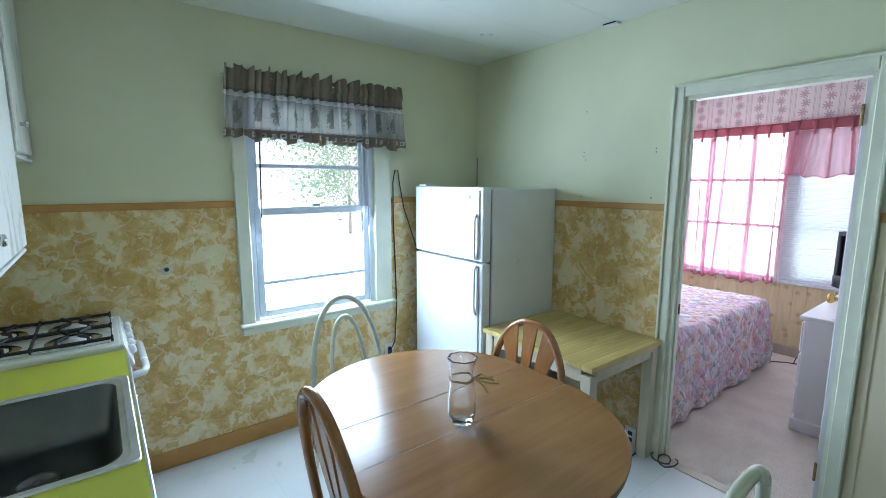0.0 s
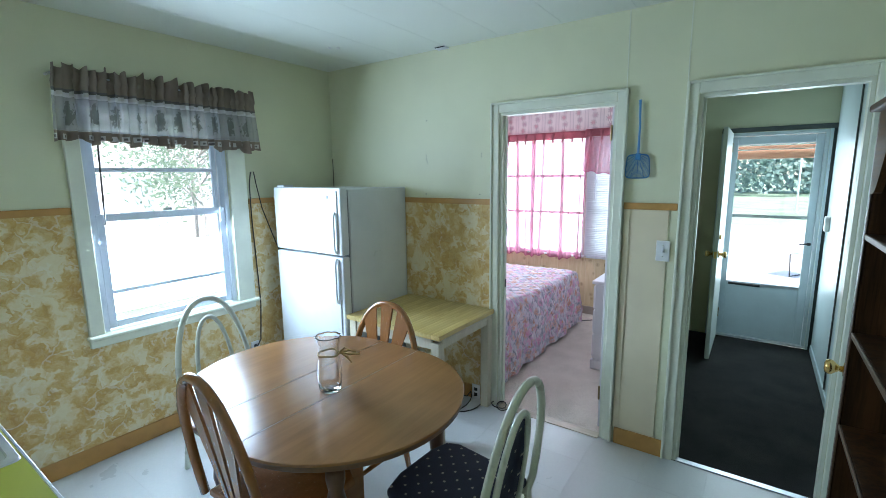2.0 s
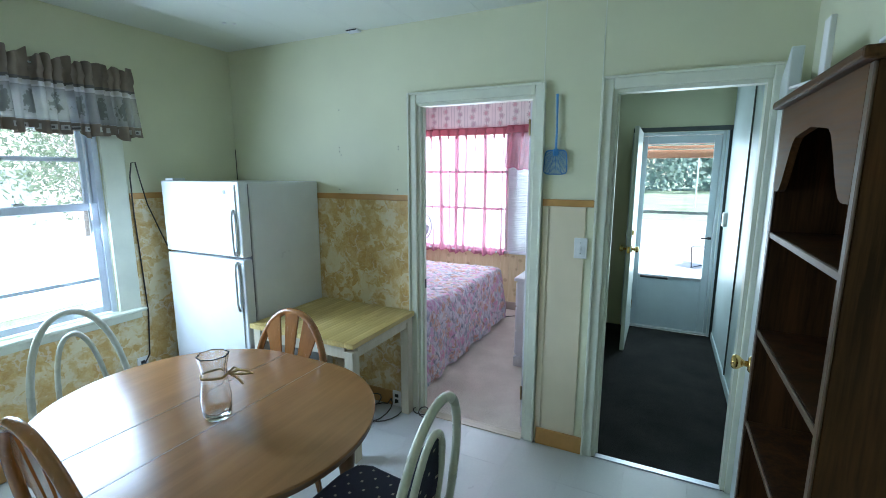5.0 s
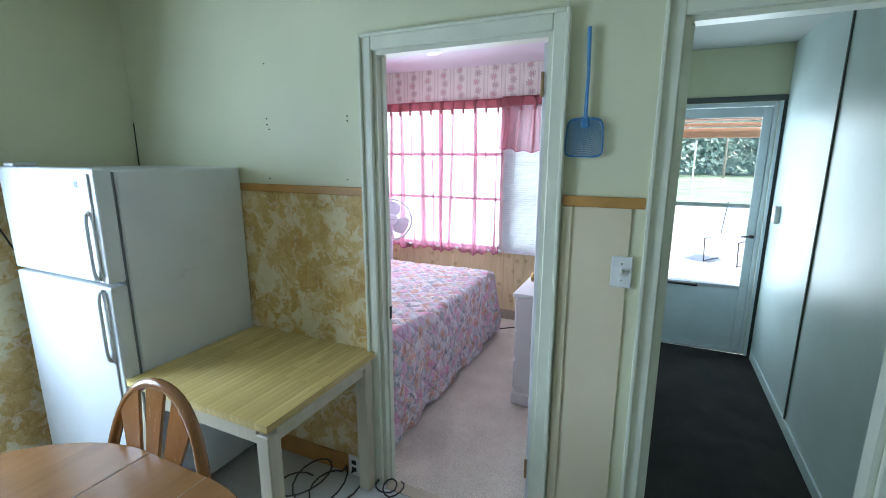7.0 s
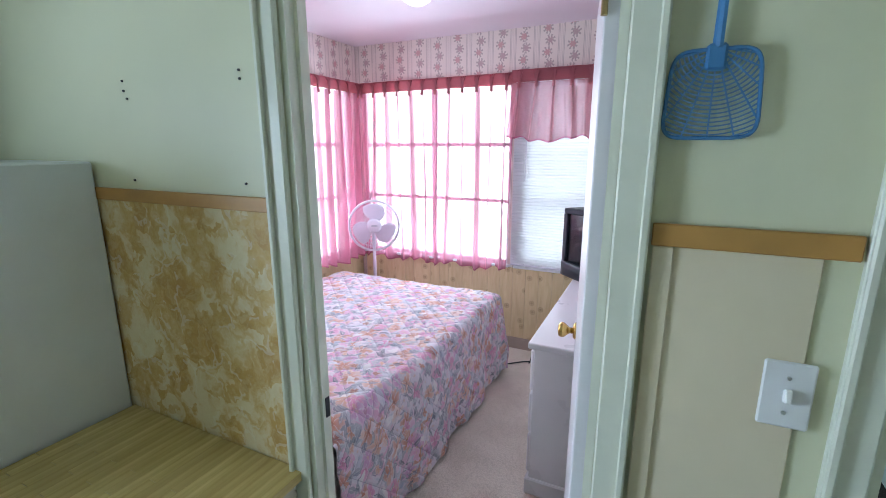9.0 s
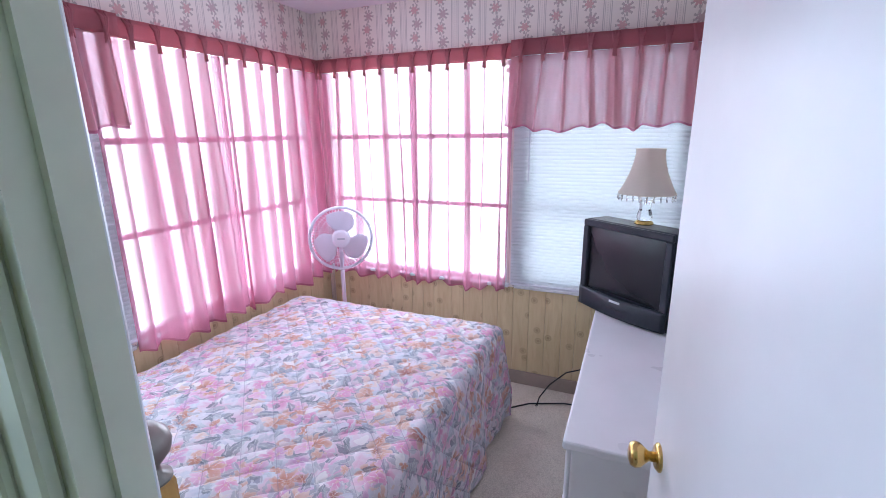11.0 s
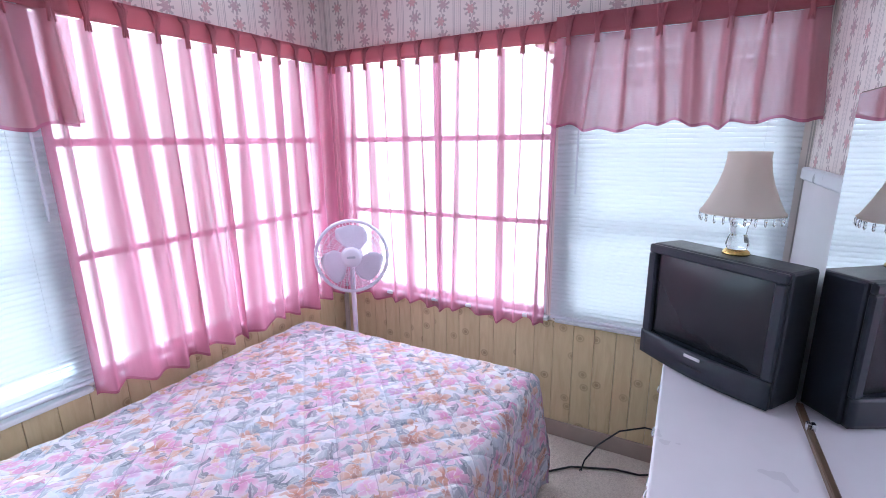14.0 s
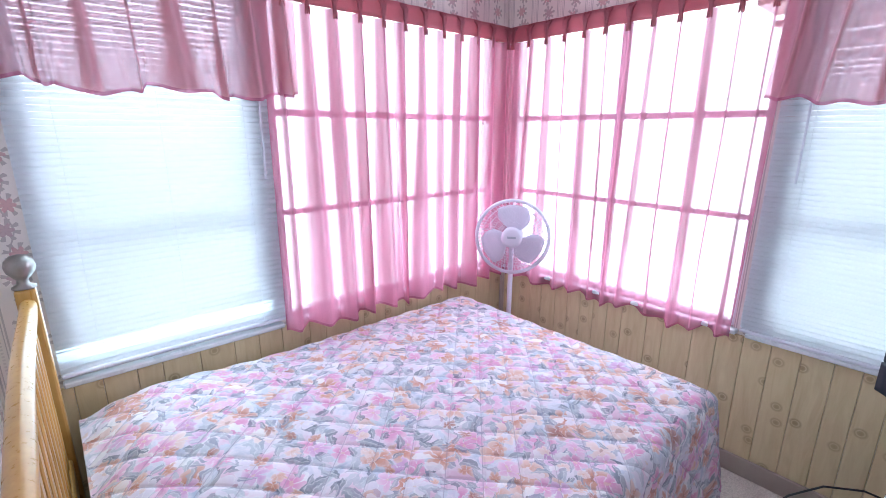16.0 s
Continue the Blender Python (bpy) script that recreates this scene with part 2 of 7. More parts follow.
    petal = mixc(nt, odd, (0.60, 0.33, 0.34), (0.50, 0.35, 0.37))
    petal = mixc(nt, mth(nt, "MULTIPLY", vein, 0.4), petal, (0.36, 0.22, 0.24))
    col = mixc(nt, mth(nt, "MULTIPLY", bloom, 0.85), col, petal)
    nt.links.new(col, b.inputs["Base Color"])
    b.inputs["Roughness"].default_value = 0.6
    bump(nt, b, wob, 0.1, 0.0006)
    return m


def floral_quilt():
    """Cotton printed with overlapping painted blooms and leaves, stitched in diamonds; laid out on the cloth's own s and t in metres."""
    m, nt, b = material("floral_quilted_cotton")
    tc = nt.nodes.new("ShaderNodeTexCoord")
    uv = tc.outputs["UV"]
    wob = nt.nodes.new("ShaderNodeTexNoise")
    wob.inputs["Scale"].default_value, wob.inputs["Detail"].default_value = 22.0, 4
    nt.links.new(uv, wob.inputs["Vector"])
    hand = nt.nodes.new("ShaderNodeVectorMath")
    hand.operation = "MULTIPLY_ADD"
    nt.links.new(wob.outputs["Color"], hand.inputs[0])
    hand.inputs[1].default_value = (0.055, 0.055, 0)
    nt.links.new(uv, hand.inputs[2])

    def cells(scale, shift):
        off = nt.nodes.new("ShaderNodeVectorMath")
        off.operation = "ADD"
        nt.links.new(hand.outputs[0], off.inputs[0])
        off.inputs[1].default_value = (shift, shift * 1.7, 0)
        vo = node(nt, "ShaderNodeTexVoronoi", Scale=scale, Randomness=1.0)
        vo.voronoi_dimensions = "2D"
        nt.links.new(off.outputs[0], vo.inputs["Vector"])
        loc = nt.nodes.new("ShaderNodeVectorMath")
        loc.operation = "SUBTRACT"
        nt.links.new(off.outputs[0], loc.inputs[0])
        nt.links.new(vo.outputs["Position"], loc.inputs[1])
        rgb = nt.nodes.new("ShaderNodeSeparateColor")
        nt.links.new(vo.outputs["Color"], rgb.inputs[0])
        rot = nt.nodes.new("ShaderNodeVectorRotate")
        rot.rotation_type = "Z_AXIS"
        nt.links.new(loc.outputs[0], rot.inputs["Vector"])
        nt.links.new(mth(nt, "MULTIPLY", rgb.outputs[0], 6.283), rot.inputs["Angle"])
        xyz = nt.nodes.new("ShaderNodeSeparateXYZ")
        nt.links.new(rot.outputs[0], xyz.inputs[0])
        return xyz.outputs[0], xyz.outputs[1], rgb.outputs[1], rgb.outputs[2]

    def leaf(col, scale, shift, length, width, stops, some=0.0, strength=0.78):
        x, y, pick, chance = cells(scale, shift)
        q = mth(nt, "DIVIDE", x, length)
        edge = mth(nt, "MULTIPLY_ADD", mth(nt, "MULTIPLY", q, q), -width, width)
        side = mth(nt, "ABSOLUTE", y)
        mask = mth(nt, "MULTIPLY", mth(nt, "LESS_THAN", side, edge), mth(nt, "GREATER_THAN", chance, some))
        tone = ramp(nt, pick, stops, "CONSTANT")
        vein = mth(nt, "MULTIPLY", mth(nt, "LESS_THAN", side, 0.0013), 0.4)
        tone = mixc(nt, mth(nt, "MULTIPLY_ADD", mth(nt, "GREATER_THAN", y, 0.0), 0.22, vein), tone, (0.72, 0.70, 0.70))
        return mixc(nt, mth(nt, "MULTIPLY", mask, strength), col, tone)

    def bloom(col, scale, shift, radius, petals, stops, heart, some=0.0):
        x, y, pick, chance = cells(scale, shift)
        r = mth(nt, "SQRT", mth(nt, "MULTIPLY_ADD", x, x, mth(nt, "MULTIPLY", y, y)))
        lobe = mth(nt, "ABSOLUTE", mth(nt, "COSINE", mth(nt, "MULTIPLY", mth(nt, "ARCTAN2", y, x), petals / 2)))
        reach = mth(nt, "MULTIPLY_ADD", mth(nt, "POWER", lobe, 0.5), radius * 0.62, radius * 0.38)
        on = mth(nt, "GREATER_THAN", chance, some)
        mask = mth(nt, "MULTIPLY", mth(nt, "LESS_THAN", r, reach), on)
        tone = ramp(nt, pick, stops, "CONSTANT")
        rim = mth(nt, "POWER", mth(nt, "MINIMUM", mth(nt, "DIVIDE", r, reach), 1.0), 2.5)
        tone = mixc(nt, mth(nt, "MULTIPLY", rim, 0.45), tone, (0.78, 0.74, 0.74))
        tone = mixc(nt, mth(nt, "MULTIPLY", mth(nt, "LESS_THAN", lobe, 0.22), 0.5), tone, (0.76, 0.72, 0.72))
        tone = mixc(nt, mth(nt, "MULTIPLY", mth(nt, "LESS_THAN", r, radius * 0.17), 0.6), tone, heart)
        return mixc(nt, mth(nt, "MULTIPLY", mask, 0.92), col, tone)

    wash = noise_at(nt, uv, 9, 4, 0.6, 0.5)
    col = ramp(nt, wash, [(0.34, (0.38, 0.42, 0.52)), (0.48, (0.66, 0.60, 0.65)), (0.62, (0.64, 0.42, 0.52))])
    grey = [(0.0, (0.13, 0.14, 0.18)), (0.25, (0.27, 0.29, 0.34)), (0.55, (0.40, 0.42, 0.47)), (0.8, (0.22, 0.22, 0.29))]
    pink = [(0.0, (0.62, 0.22, 0.40)), (0.35, (0.66, 0.35, 0.51)), (0.6, (0.62, 0.55, 0.62)), (0.82, (0.54, 0.27, 0.47))]
    rust = [(0.0, (0.52, 0.20, 0.12)), (0.4, (0.62, 0.33, 0.24)), (0.7, (0.68, 0.47, 0.42)), (0.88, (0.36, 0.13, 0.09))]
    pale = [(0.0, (0.77, 0.73, 0.72)), (0.4, (0.70, 0.60, 0.65)), (0.7, (0.54, 0.56, 0.63))]
    col = leaf(col, 16.0, 0.37, 0.043, 0.016, grey)
    col = bloom(col, 9.0, 1.31, 0.054, 5, pink, (0.40, 0.18, 0.22), 0.32)
    col = leaf(col, 18.0, 2.11, 0.037, 0.013, grey, 0.45)
    col = bloom(col, 8.5, 3.73, 0.050, 6, rust, (0.30, 0.12, 0.08), 0.30)
    col = leaf(col, 15.0, 5.17, 0.040, 0.015, pale, 0.55)
    col = bloom(col, 11.0, 6.41, 0.037, 5, pink, (0.62, 0.42, 0.30), 0.45)
    col = leaf(col, 22.0, 7.93, 0.030, 0.009, grey, 0.55)
    col = bloom(col, 15.0, 9.2, 0.020, 5, rust, (0.62, 0.36, 0.24), 0.72)
    col = mixc(nt, ramp(nt, noise_at(nt, uv, 60, 4, 0.7, 1.2), [(0.48, (0, 0, 0)), (0.66, (0.18, 0.18, 0.18))]), col, (0.66, 0.65, 0.68))
    sep = nt.nodes.new("ShaderNodeSeparateXYZ")
    nt.links.new(uv, sep.inputs[0])
    a_ = mth(nt, "DIVIDE", mth(nt, "ADD", sep.outputs[0], sep.outputs[1]), 0.15)
    c_ = mth(nt, "DIVIDE", mth(nt, "SUBTRACT", sep.outputs[0], sep.outputs[1]), 0.15)
    da = mth(nt, "ABSOLUTE", mth(nt, "SUBTRACT", mth(nt, "FRACT", a_), 0.5))
    dc = mth(nt, "ABSOLUTE", mth(nt, "SUBTRACT", mth(nt, "FRACT", c_), 0.5))
    seam = mth(nt, "GREATER_THAN", mth(nt, "MAXIMUM", da, dc), 0.486)
    # stitch lines: thread colour that also carries the shade of the creases
    col = mixc(nt, mth(nt, "MULTIPLY", seam, 0.42), col, (0.22, 0.19, 0.25))
    nt.links.new(col, b.inputs["Base Color"])
    b.inputs["Roughness"].default_value = 0.75
    b.inputs["Sheen Weight"].default_value = 0.1
    groove = ramp(nt, mth(nt, "MAXIMUM", da, dc), [(0.40, (1, 1, 1)), (0.5, (0, 0, 0))], "EASE")
    pucker = noise_at(nt, uv, 38, 4)
    bump(nt, b, mth(nt, "MULTIPLY_ADD", pucker, 0.5, groove), 0.34, 0.007)
    return m


def knotty_pine():
    m, nt, b = material("knotty_pine_board")
    info = nt.nodes.new("ShaderNodeObjectInfo")
    tc = nt.nodes.new("ShaderNodeTexCoord")
    off = nt.nodes.new("ShaderNodeVectorMath")
    off.operation = "ADD"
    nt.links.new(tc.outputs["Object"], off.inputs[0])
    sc = mth(nt, "MULTIPLY", info.outputs["Random"], 37.0)
    nt.links.new(sc, off.inputs[1])
    st = nt.nodes.new("ShaderNodeVectorMath")
    st.operation = "MULTIPLY"
    nt.links.new(off.outputs[0], st.inputs[0])
    st.inputs[1].default_value = (1, 1, 0.09)
    grain = noise_at(nt, st.outputs[0], 30, 5, 0.6, 0.8)
    cut = nt.nodes.new("ShaderNodeSeparateXYZ")
    nt.links.new(off.outputs[0], cut.inputs[0])
    flat = nt.nodes.new("ShaderNodeCombineXYZ")
    nt.links.new(cut.outputs[0], flat.inputs[0])
    nt.links.new(mth(nt, "MULTIPLY", cut.outputs[2], 0.7), flat.inputs[1])
    knot = node(nt, "ShaderNodeTexVoronoi", Scale=5.5, Randomness=0.8)
    knot.voronoi_dimensions = "2D"
    nt.links.new(flat.outputs[0], knot.inputs["Vector"])
    spot = ramp(nt, knot.outputs["Distance"], [(0.0, (0.75, 0.75, 0.75)), (0.05, (0.6, 0.6, 0.6)), (0.07, (0.1, 0.1, 0.1)), (0.095, (0.55, 0.55, 0.55)), (0.14, (0, 0, 0))])
    col = ramp(nt, grain, [(0.3, (0.64, 0.51, 0.29)), (0.7, (0.77, 0.65, 0.41))])
    col = mixc(nt, spot, col, (0.30, 0.19, 0.09))
    col = mixc(nt, mth(nt, "MULTIPLY", info.outputs["Random"], 0.35), col, (0.66, 0.53, 0.31))
    nt.links.new(col, b.inputs["Base Color"])
    b.inputs["Roughness"].default_value = 0.42
    bump(nt, b, grain, 0.12, 0.001)
    return m


def carpet(name, dark, lite, scale=220):
    m, nt, b = material(name)
    v = where(nt)
    loop = node(nt, "ShaderNodeTexVoronoi", Scale=scale)
    nt.links.new(v, loop.inputs["Vector"])
    big = noise_at(nt, v, 4, 4)
    f = mth(nt, "MULTIPLY_ADD", loop.outputs["Distance"], 0.5, mth(nt, "MULTIPLY", big, 0.6))
    nt.links.new(ramp(nt, f, [(0.3, lite), (0.75, dark)]), b.inputs["Base Color"])
    b.inputs["Roughness"].default_value = 0.95
    b.inputs["Specular IOR Level"].default_value = 0.15
    bump(nt, b, loop.outputs["Distance"], 0.6, 0.004)
    return m


def vinyl_tile():
    m, nt, b = material("worn_white_vinyl_tile")
    info = nt.nodes.new("ShaderNodeObjectInfo")
    v = where(nt, kind="Object")
    g = nt.nodes.new("ShaderNodeNewGeometry")
    big = noise_at(nt, g.outputs["Position"], 2.5, 5)
    fine = noise_at(nt, g.outputs["Position"], 60, 4)
    col = ramp(nt, mth(nt, "MULTIPLY_ADD", fine, 0.4, mth(nt, "MULTIPLY", big, 0.6)), [(0.30, (0.55, 0.56, 0.55)), (0.70, (0.61, 0.62, 0.60))])
    col = mixc(nt, mth(nt, "MULTIPLY", info.outputs["Random"], 0.05), col, (0.45, 0.44, 0.42))
    nt.links.new(col, b.inputs["Base Color"])
    nt.links.new(mth(nt, "MULTIPLY_ADD", big, 0.10, 0.24), b.inputs["Roughness"])
    bump(nt, b, fine, 0.06, 0.001)
    return m


PAINT_GREEN = plain("pale_green_wall_paint", (0.67, 0.67, 0.475), 0.5, vary=0.04, scale=2.5, grain=160, relief=0.12)
PAINT_CREAM = plain("cream_wall_paint", (0.74, 0.64, 0.46), 0.5, vary=0.07, scale=3, grain=160)
TRIM_PAINT = plain("pale_green_white_trim_paint", (0.71, 0.725, 0.60), 0.42, vary=0.07, scale=9, grain=60, relief=0.2)
TAN_BOARD = plain("tan_painted_board", (0.50, 0.26, 0.07), 0.45, vary=0.18, scale=7)
CEILING_PAINT = plain("white_ceiling_panel", (0.70, 0.73, 0.66), 0.45, vary=0.02, scale=1)
BED_CEILING = plain("lavender_white_ceiling", (0.75, 0.68, 0.74), 0.6, vary=0.04, scale=2)
SPONGE, PAPER, QUILT, PINE = sponge_paper(), striped_paper(), floral_quilt(), knotty_pine()
WHITE_TRIM = plain("white_gloss_trim", (0.74, 0.77, 0.80), 0.3, vary=0.05, scale=12)
VINYL_FRAME = plain("white_vinyl_window_frame", (0.66, 0.72, 0.82), 0.35, vary=0.05, scale=12)
BEIGE_CARPET = carpet("beige_loop_carpet", (0.57, 0.50, 0.43), (0.82, 0.74, 0.65), 160)
DARK_CARPET = carpet("charcoal_carpet", (0.014, 0.014, 0.014), (0.042, 0.040, 0.038), 260)
TILE = vinyl_tile()
GROUT = plain("dirty_floor_joint", (0.54, 0.54, 0.52), 0.7)
HALL_PAINT = plain("pale_blue_green_wall_panel", (0.54, 0.64, 0.66), 0.4, vary=0.08, scale=3)
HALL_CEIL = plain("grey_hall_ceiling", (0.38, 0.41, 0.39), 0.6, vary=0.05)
PANE = glass("window_glass")
ALU = plain("brushed_aluminium", (0.62, 0.66, 0.70), 0.35, 0.9, vary=0.1, scale=20)
BRASS = plain("polished_brass", (0.72, 0.50, 0.18), 0.22, 1.0, vary=0.1, scale=30, relief=0.05)
CHROME = plain("chrome", (0.72, 0.73, 0.74), 0.15, 1.0, vary=0.08, scale=25, relief=0.05)
BLACK = plain("black_plastic", (0.02, 0.02, 0.022), 0.4, vary=0.2, scale=15)
IRON = plain("black_cast_iron", (0.018, 0.018, 0.02), 0.55, vary=0.3, scale=30, relief=0.4)
WHITE_DOOR = plain("white_semigloss_door_paint", (0.76, 0.75, 0.77), 0.35, vary=0.05, scale=4, grain=40)
WHITE_PLASTIC = plain("white_plastic", (0.78, 0.78, 0.77), 0.35, vary=0.05, scale=15)

# ---- mesh helpers ----


def part(name, bm, mat, parent=None, label="", smooth=False):
    me = bpy.data.meshes.new(name)
    bmesh.ops.recalc_face_normals(bm, faces=bm.faces)
    for f in bm.faces:
        f.smooth = smooth
    bm.to_mesh(me)
    bm.free()
    me.materials.append(mat)
    ob = new(name, me)
    ob.parent = parent
    if label:
        ob["label"] = label
    return ob


def thing(name, label, category, group="", kind="", at=None):
    ob = new(name)
    ob.empty_display_size = 0.1
    if at is not None:
        ob.matrix_basis = at
    return tagged(ob, label, category, group, kind)


def box(x0, y0, z0, x1, y1, z1, bevel=0.0, bm=None, seg=1):
    own = bm is None
    b = bmesh.new()
    bmesh.ops.create_cube(b, size=1.0, matrix=Matrix.LocRotScale(((x0 + x1) / 2, (y0 + y1) / 2, (z0 + z1) / 2), None, (abs(x1 - x0), abs(y1 - y0), abs(z1 - z0))))
    if bevel:
        bmesh.ops.bevel(b, geom=b.edges, offset=bevel, segments=seg, affect="EDGES", profile=0.5)
    if own:
        return b
    merge(bm, b)
    return bm


def merge(bm, other):
    vs = [bm.verts.new(v.co) for v in other.verts]
    other.verts.index_update()
    for f in other.faces:
        bm.faces.new([vs[v.index] for v in f.verts])
    other.free()


def tube(points, radius, sides=8, closed=False, bm=None, flat=1.0):
    """A round bar swept along points; radius may be a list. flat squeezes it along its second axis."""
    bm = bm or bmesh.new()
    pts = [Vector(p) for p in points]
    n = len(pts)
    rad = radius if isinstance(radius, (list, tuple)) else [radius] * n
    rings, up = [], None
    for i, p in enumerate(pts):
        a = pts[(i - 1) % n] if closed or i else p
        c = pts[(i + 1) % n] if closed or i < n - 1 else p
        d = (c - a).normalized()
        if up is None:
            up = d.orthogonal().normalized()
        up = (up - d * up.dot(d)).normalized()
        side = d.cross(up)
        rings.append([bm.verts.new(p + rad[i] * (up * math.cos(k * 2 * math.pi / sides) + side * flat * math.sin(k * 2 * math.pi / sides))) for k in range(sides)])
    for i in range(n if closed else n - 1):
        r0, r1 = rings[i], rings[(i + 1) % n]
        for k in range(sides):
            bm.faces.new((r0[k], r0[(k + 1) % sides], r1[(k + 1) % sides], r1[k]))
    if not closed:
        bm.faces.new(rings[0][::-1])
        bm.faces.new(rings[-1])
    return bm


def lathe(profile, centre=(0, 0, 0), sides=24, bm=None, cap=True):
    """A turned shape about the z axis from (radius, height) pairs."""
    bm = bm or bmesh.new()
    rings = [[bm.verts.new((centre[0] + r * math.cos(k * 2 * math.pi / sides), centre[1] + r * math.sin(k * 2 * math.pi / sides), centre[2] + z)) for k in range(sides)] for r, z in profile]
    for r0, r1 in zip(rings, rings[1:]):
        for k in range(sides):
            bm.faces.new((r0[k], r0[(k + 1) % sides], r1[(k + 1) % sides], r1[k]))
    if cap:
        bm.faces.new(rings[0][::-1])
        bm.faces.new(rings[-1])
    return bm


def slab(outline, z0, z1, bevel=0.0, seg=2):
    """A flat plate with the given outline."""
    bm = bmesh.new()
    f = bm.faces.new([bm.verts.new((x, y, z0)) for x, y in outline])
    up = bmesh.ops.extrude_face_region(bm, geom=[f])
    bmesh.ops.translate(bm, verts=[v for v in up["geom"] if isinstance(v, bmesh.types.BMVert)], vec=(0, 0, z1 - z0))
    if bevel:
        rim = [e for e in bm.edges if abs(e.verts[0].co.z - e.verts[1].co.z) < 1e-6]
        bmesh.ops.bevel(bm, geom=rim, offset=bevel, segments=seg, affect="EDGES", profile=0.5)
    return bm


def grid_sheet(nu, nv, place, thick=0.0):
    bm = bmesh.new()
    vs = [[bm.verts.new(place(i / nu, j / nv)) for j in range(nv + 1)] for i in range(nu + 1)]
    for i in range(nu):
        for j in range(nv):
            bm.faces.new((vs[i][j], vs[i + 1][j], vs[i + 1][j + 1], vs[i][j + 1]))
    if thick:
        bmesh.ops.recalc_face_normals(bm, faces=bm.faces)
        bmesh.ops.solidify(bm, geom=bm.faces[:], thickness=thick)
    return bm


def turn(bm, m):
    bmesh.ops.transform(bm, matrix=m, verts=bm.verts)
    return bm


def structure(name, bm, mat, label, category, parent=None):
    return tagged(part(name, bm, mat, parent), label, category, "", "structure")


def wall_with_holes(axis, p0, p1, a0, a1, z0, z1, holes):
    """A wall between p0 and p1 across, from a0 to a1 along; holes as (from, to, bottom, top)."""
    bm = bmesh.new()

    def block(b0, b1, c0, c1):
        if b1 - b0 < 1e-4 or c1 - c0 < 1e-4:
            return
        if axis == "x":
            box(p0, b0, c0, p1, b1, c1, bm=bm)
        else:
            box(b0, p0, c0, b1, p1, c1, bm=bm)
    at = a0
    for h0, h1, b, t in sorted(holes):
        block(at, h0, z0, z1)
        block(h0, h1, z0, b)
        block(h0, h1, t, z1)
        at = h1
    block(at, a1, z0, z1)
    return bm


# ---- the large structure ----
KC, BC, HC = 2.52, 2.44, 2.42                  # ceilings
D1 = (0.40, 1.14, 0.0, 2.045)
D2 = (-0.665, -0.005, 0.0, 2.045)
KW = (0.655, 1.48, 0.76, 2.12)
NB, NCW = (2.70, 3.45, 0.70, 2.10), (3.51, 4.89, 0.70, 2.12)
EB, ECW = (0.42, 1.30, 0.70, 2.10), (1.375, 2.72, 0.70, 2.12)
SD = (-0.755, 0.005, 0.0, 2.02)

structure("wall_kitchen_north", wall_with_holes("y", N, 2.90, W - 0.12, E + 0.05, 0, KC, [KW]), PAINT_GREEN, "pale green painted kitchen wall with a window", "wall")
structure("wall_kitchen_east", wall_with_holes("x", E, BW, S - 0.12, N, 0, KC, [D2, D1]), PAINT_GREEN, "pale green painted partition with two doorways", "wall")
structure("wall_kitchen_west", box(W - 0.12, S - 0.12, 0, W, N, KC), PAINT_GREEN, "pale green painted wall behind the cabinets", "wall")
structure("wall_kitchen_south", box(W, S - 0.12, 0, E, S, KC), PAINT_GREEN, "pale green painted wall behind the bookcase", "wall")
structure("wall_bedroom_north", wall_with_holes("y", BN, 2.90, E + 0.05, BE + 0.12, 0, KC, [NB, NCW]), PAPER, "floral striped wallpaper wall with two windows", "wall")
structure("wall_bedroom_east", wall_with_holes("x", BE, BE + 0.12, 0.22, BN, 0, KC, [EB, ECW]), PAPER, "floral striped wallpaper wall with two windows", "wall")
structure("wall_bedroom_south", box(BW, 0.29, 0, BE, BS, KC), PAPER, "floral striped wallpaper wall behind the dresser", "wall")
structure("wall_bedroom_west", wall_with_holes("x", BW, BW + 0.006, BS, BN, 0, BC, [(D1[0] - 0.09, D1[1] + 0.09, 0.0, 2.14)]), PAPER, "floral striped wallpaper beside the bedroom doorway", "wall")
structure("wall_hall_north", box(BW, 0.22, 0, BE, 0.29, KC), PAINT_GREEN, "pale green painted hall wall", "wall")
structure("wall_hall_east", wall_with_holes("x", BE, BE + 0.12, S - 0.12, 0.22, 0, KC, [SD]), PAINT_GREEN, "pale green wall round the storm door", "wall")
structure("wall_hall_south", box(BW, S - 0.12, 0, BE, S, KC), HALL_PAINT, "pale blue green panelled hall wall", "wall")
floor_k = structure("floor_kitchen", box(W, S, -0.12, E, N, -0.003), GROUT, "worn white vinyl tile kitchen floor", "floor")
structure("floor_bedroom", box(E, 0.29, -0.12, BE, BN, 0.0), BEIGE_CARPET, "beige loop pile bedroom carpet", "carpet")
structure("floor_hall", box(E, S, -0.12, BE, 0.29, 0.0), DARK_CARPET, "dark charcoal hall carpet", "carpet")
bm = bmesh.new()
y = S - 0.1
while y < 2.9:
    box(W - 0.1, y + 0.001, KC, E + 0.1, min(y + 0.407, 2.9), KC + 0.02, bm=bm)
    y += 0.408
box(W - 0.1, S - 0.1, KC + 0.012, E + 0.1, 2.9, KC + 0.06, bm=bm)
structure("ceiling_kitchen", bm, CEILING_PAINT, "white panelled kitchen ceiling with fine joints", "ceiling")
structure("ceiling_bedroom", box(BW, BS, BC, BE, BN, BC + 0.06), BED_CEILING, "lavender white bedroom ceiling", "ceiling")
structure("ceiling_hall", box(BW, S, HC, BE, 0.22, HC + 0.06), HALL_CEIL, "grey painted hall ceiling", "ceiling")
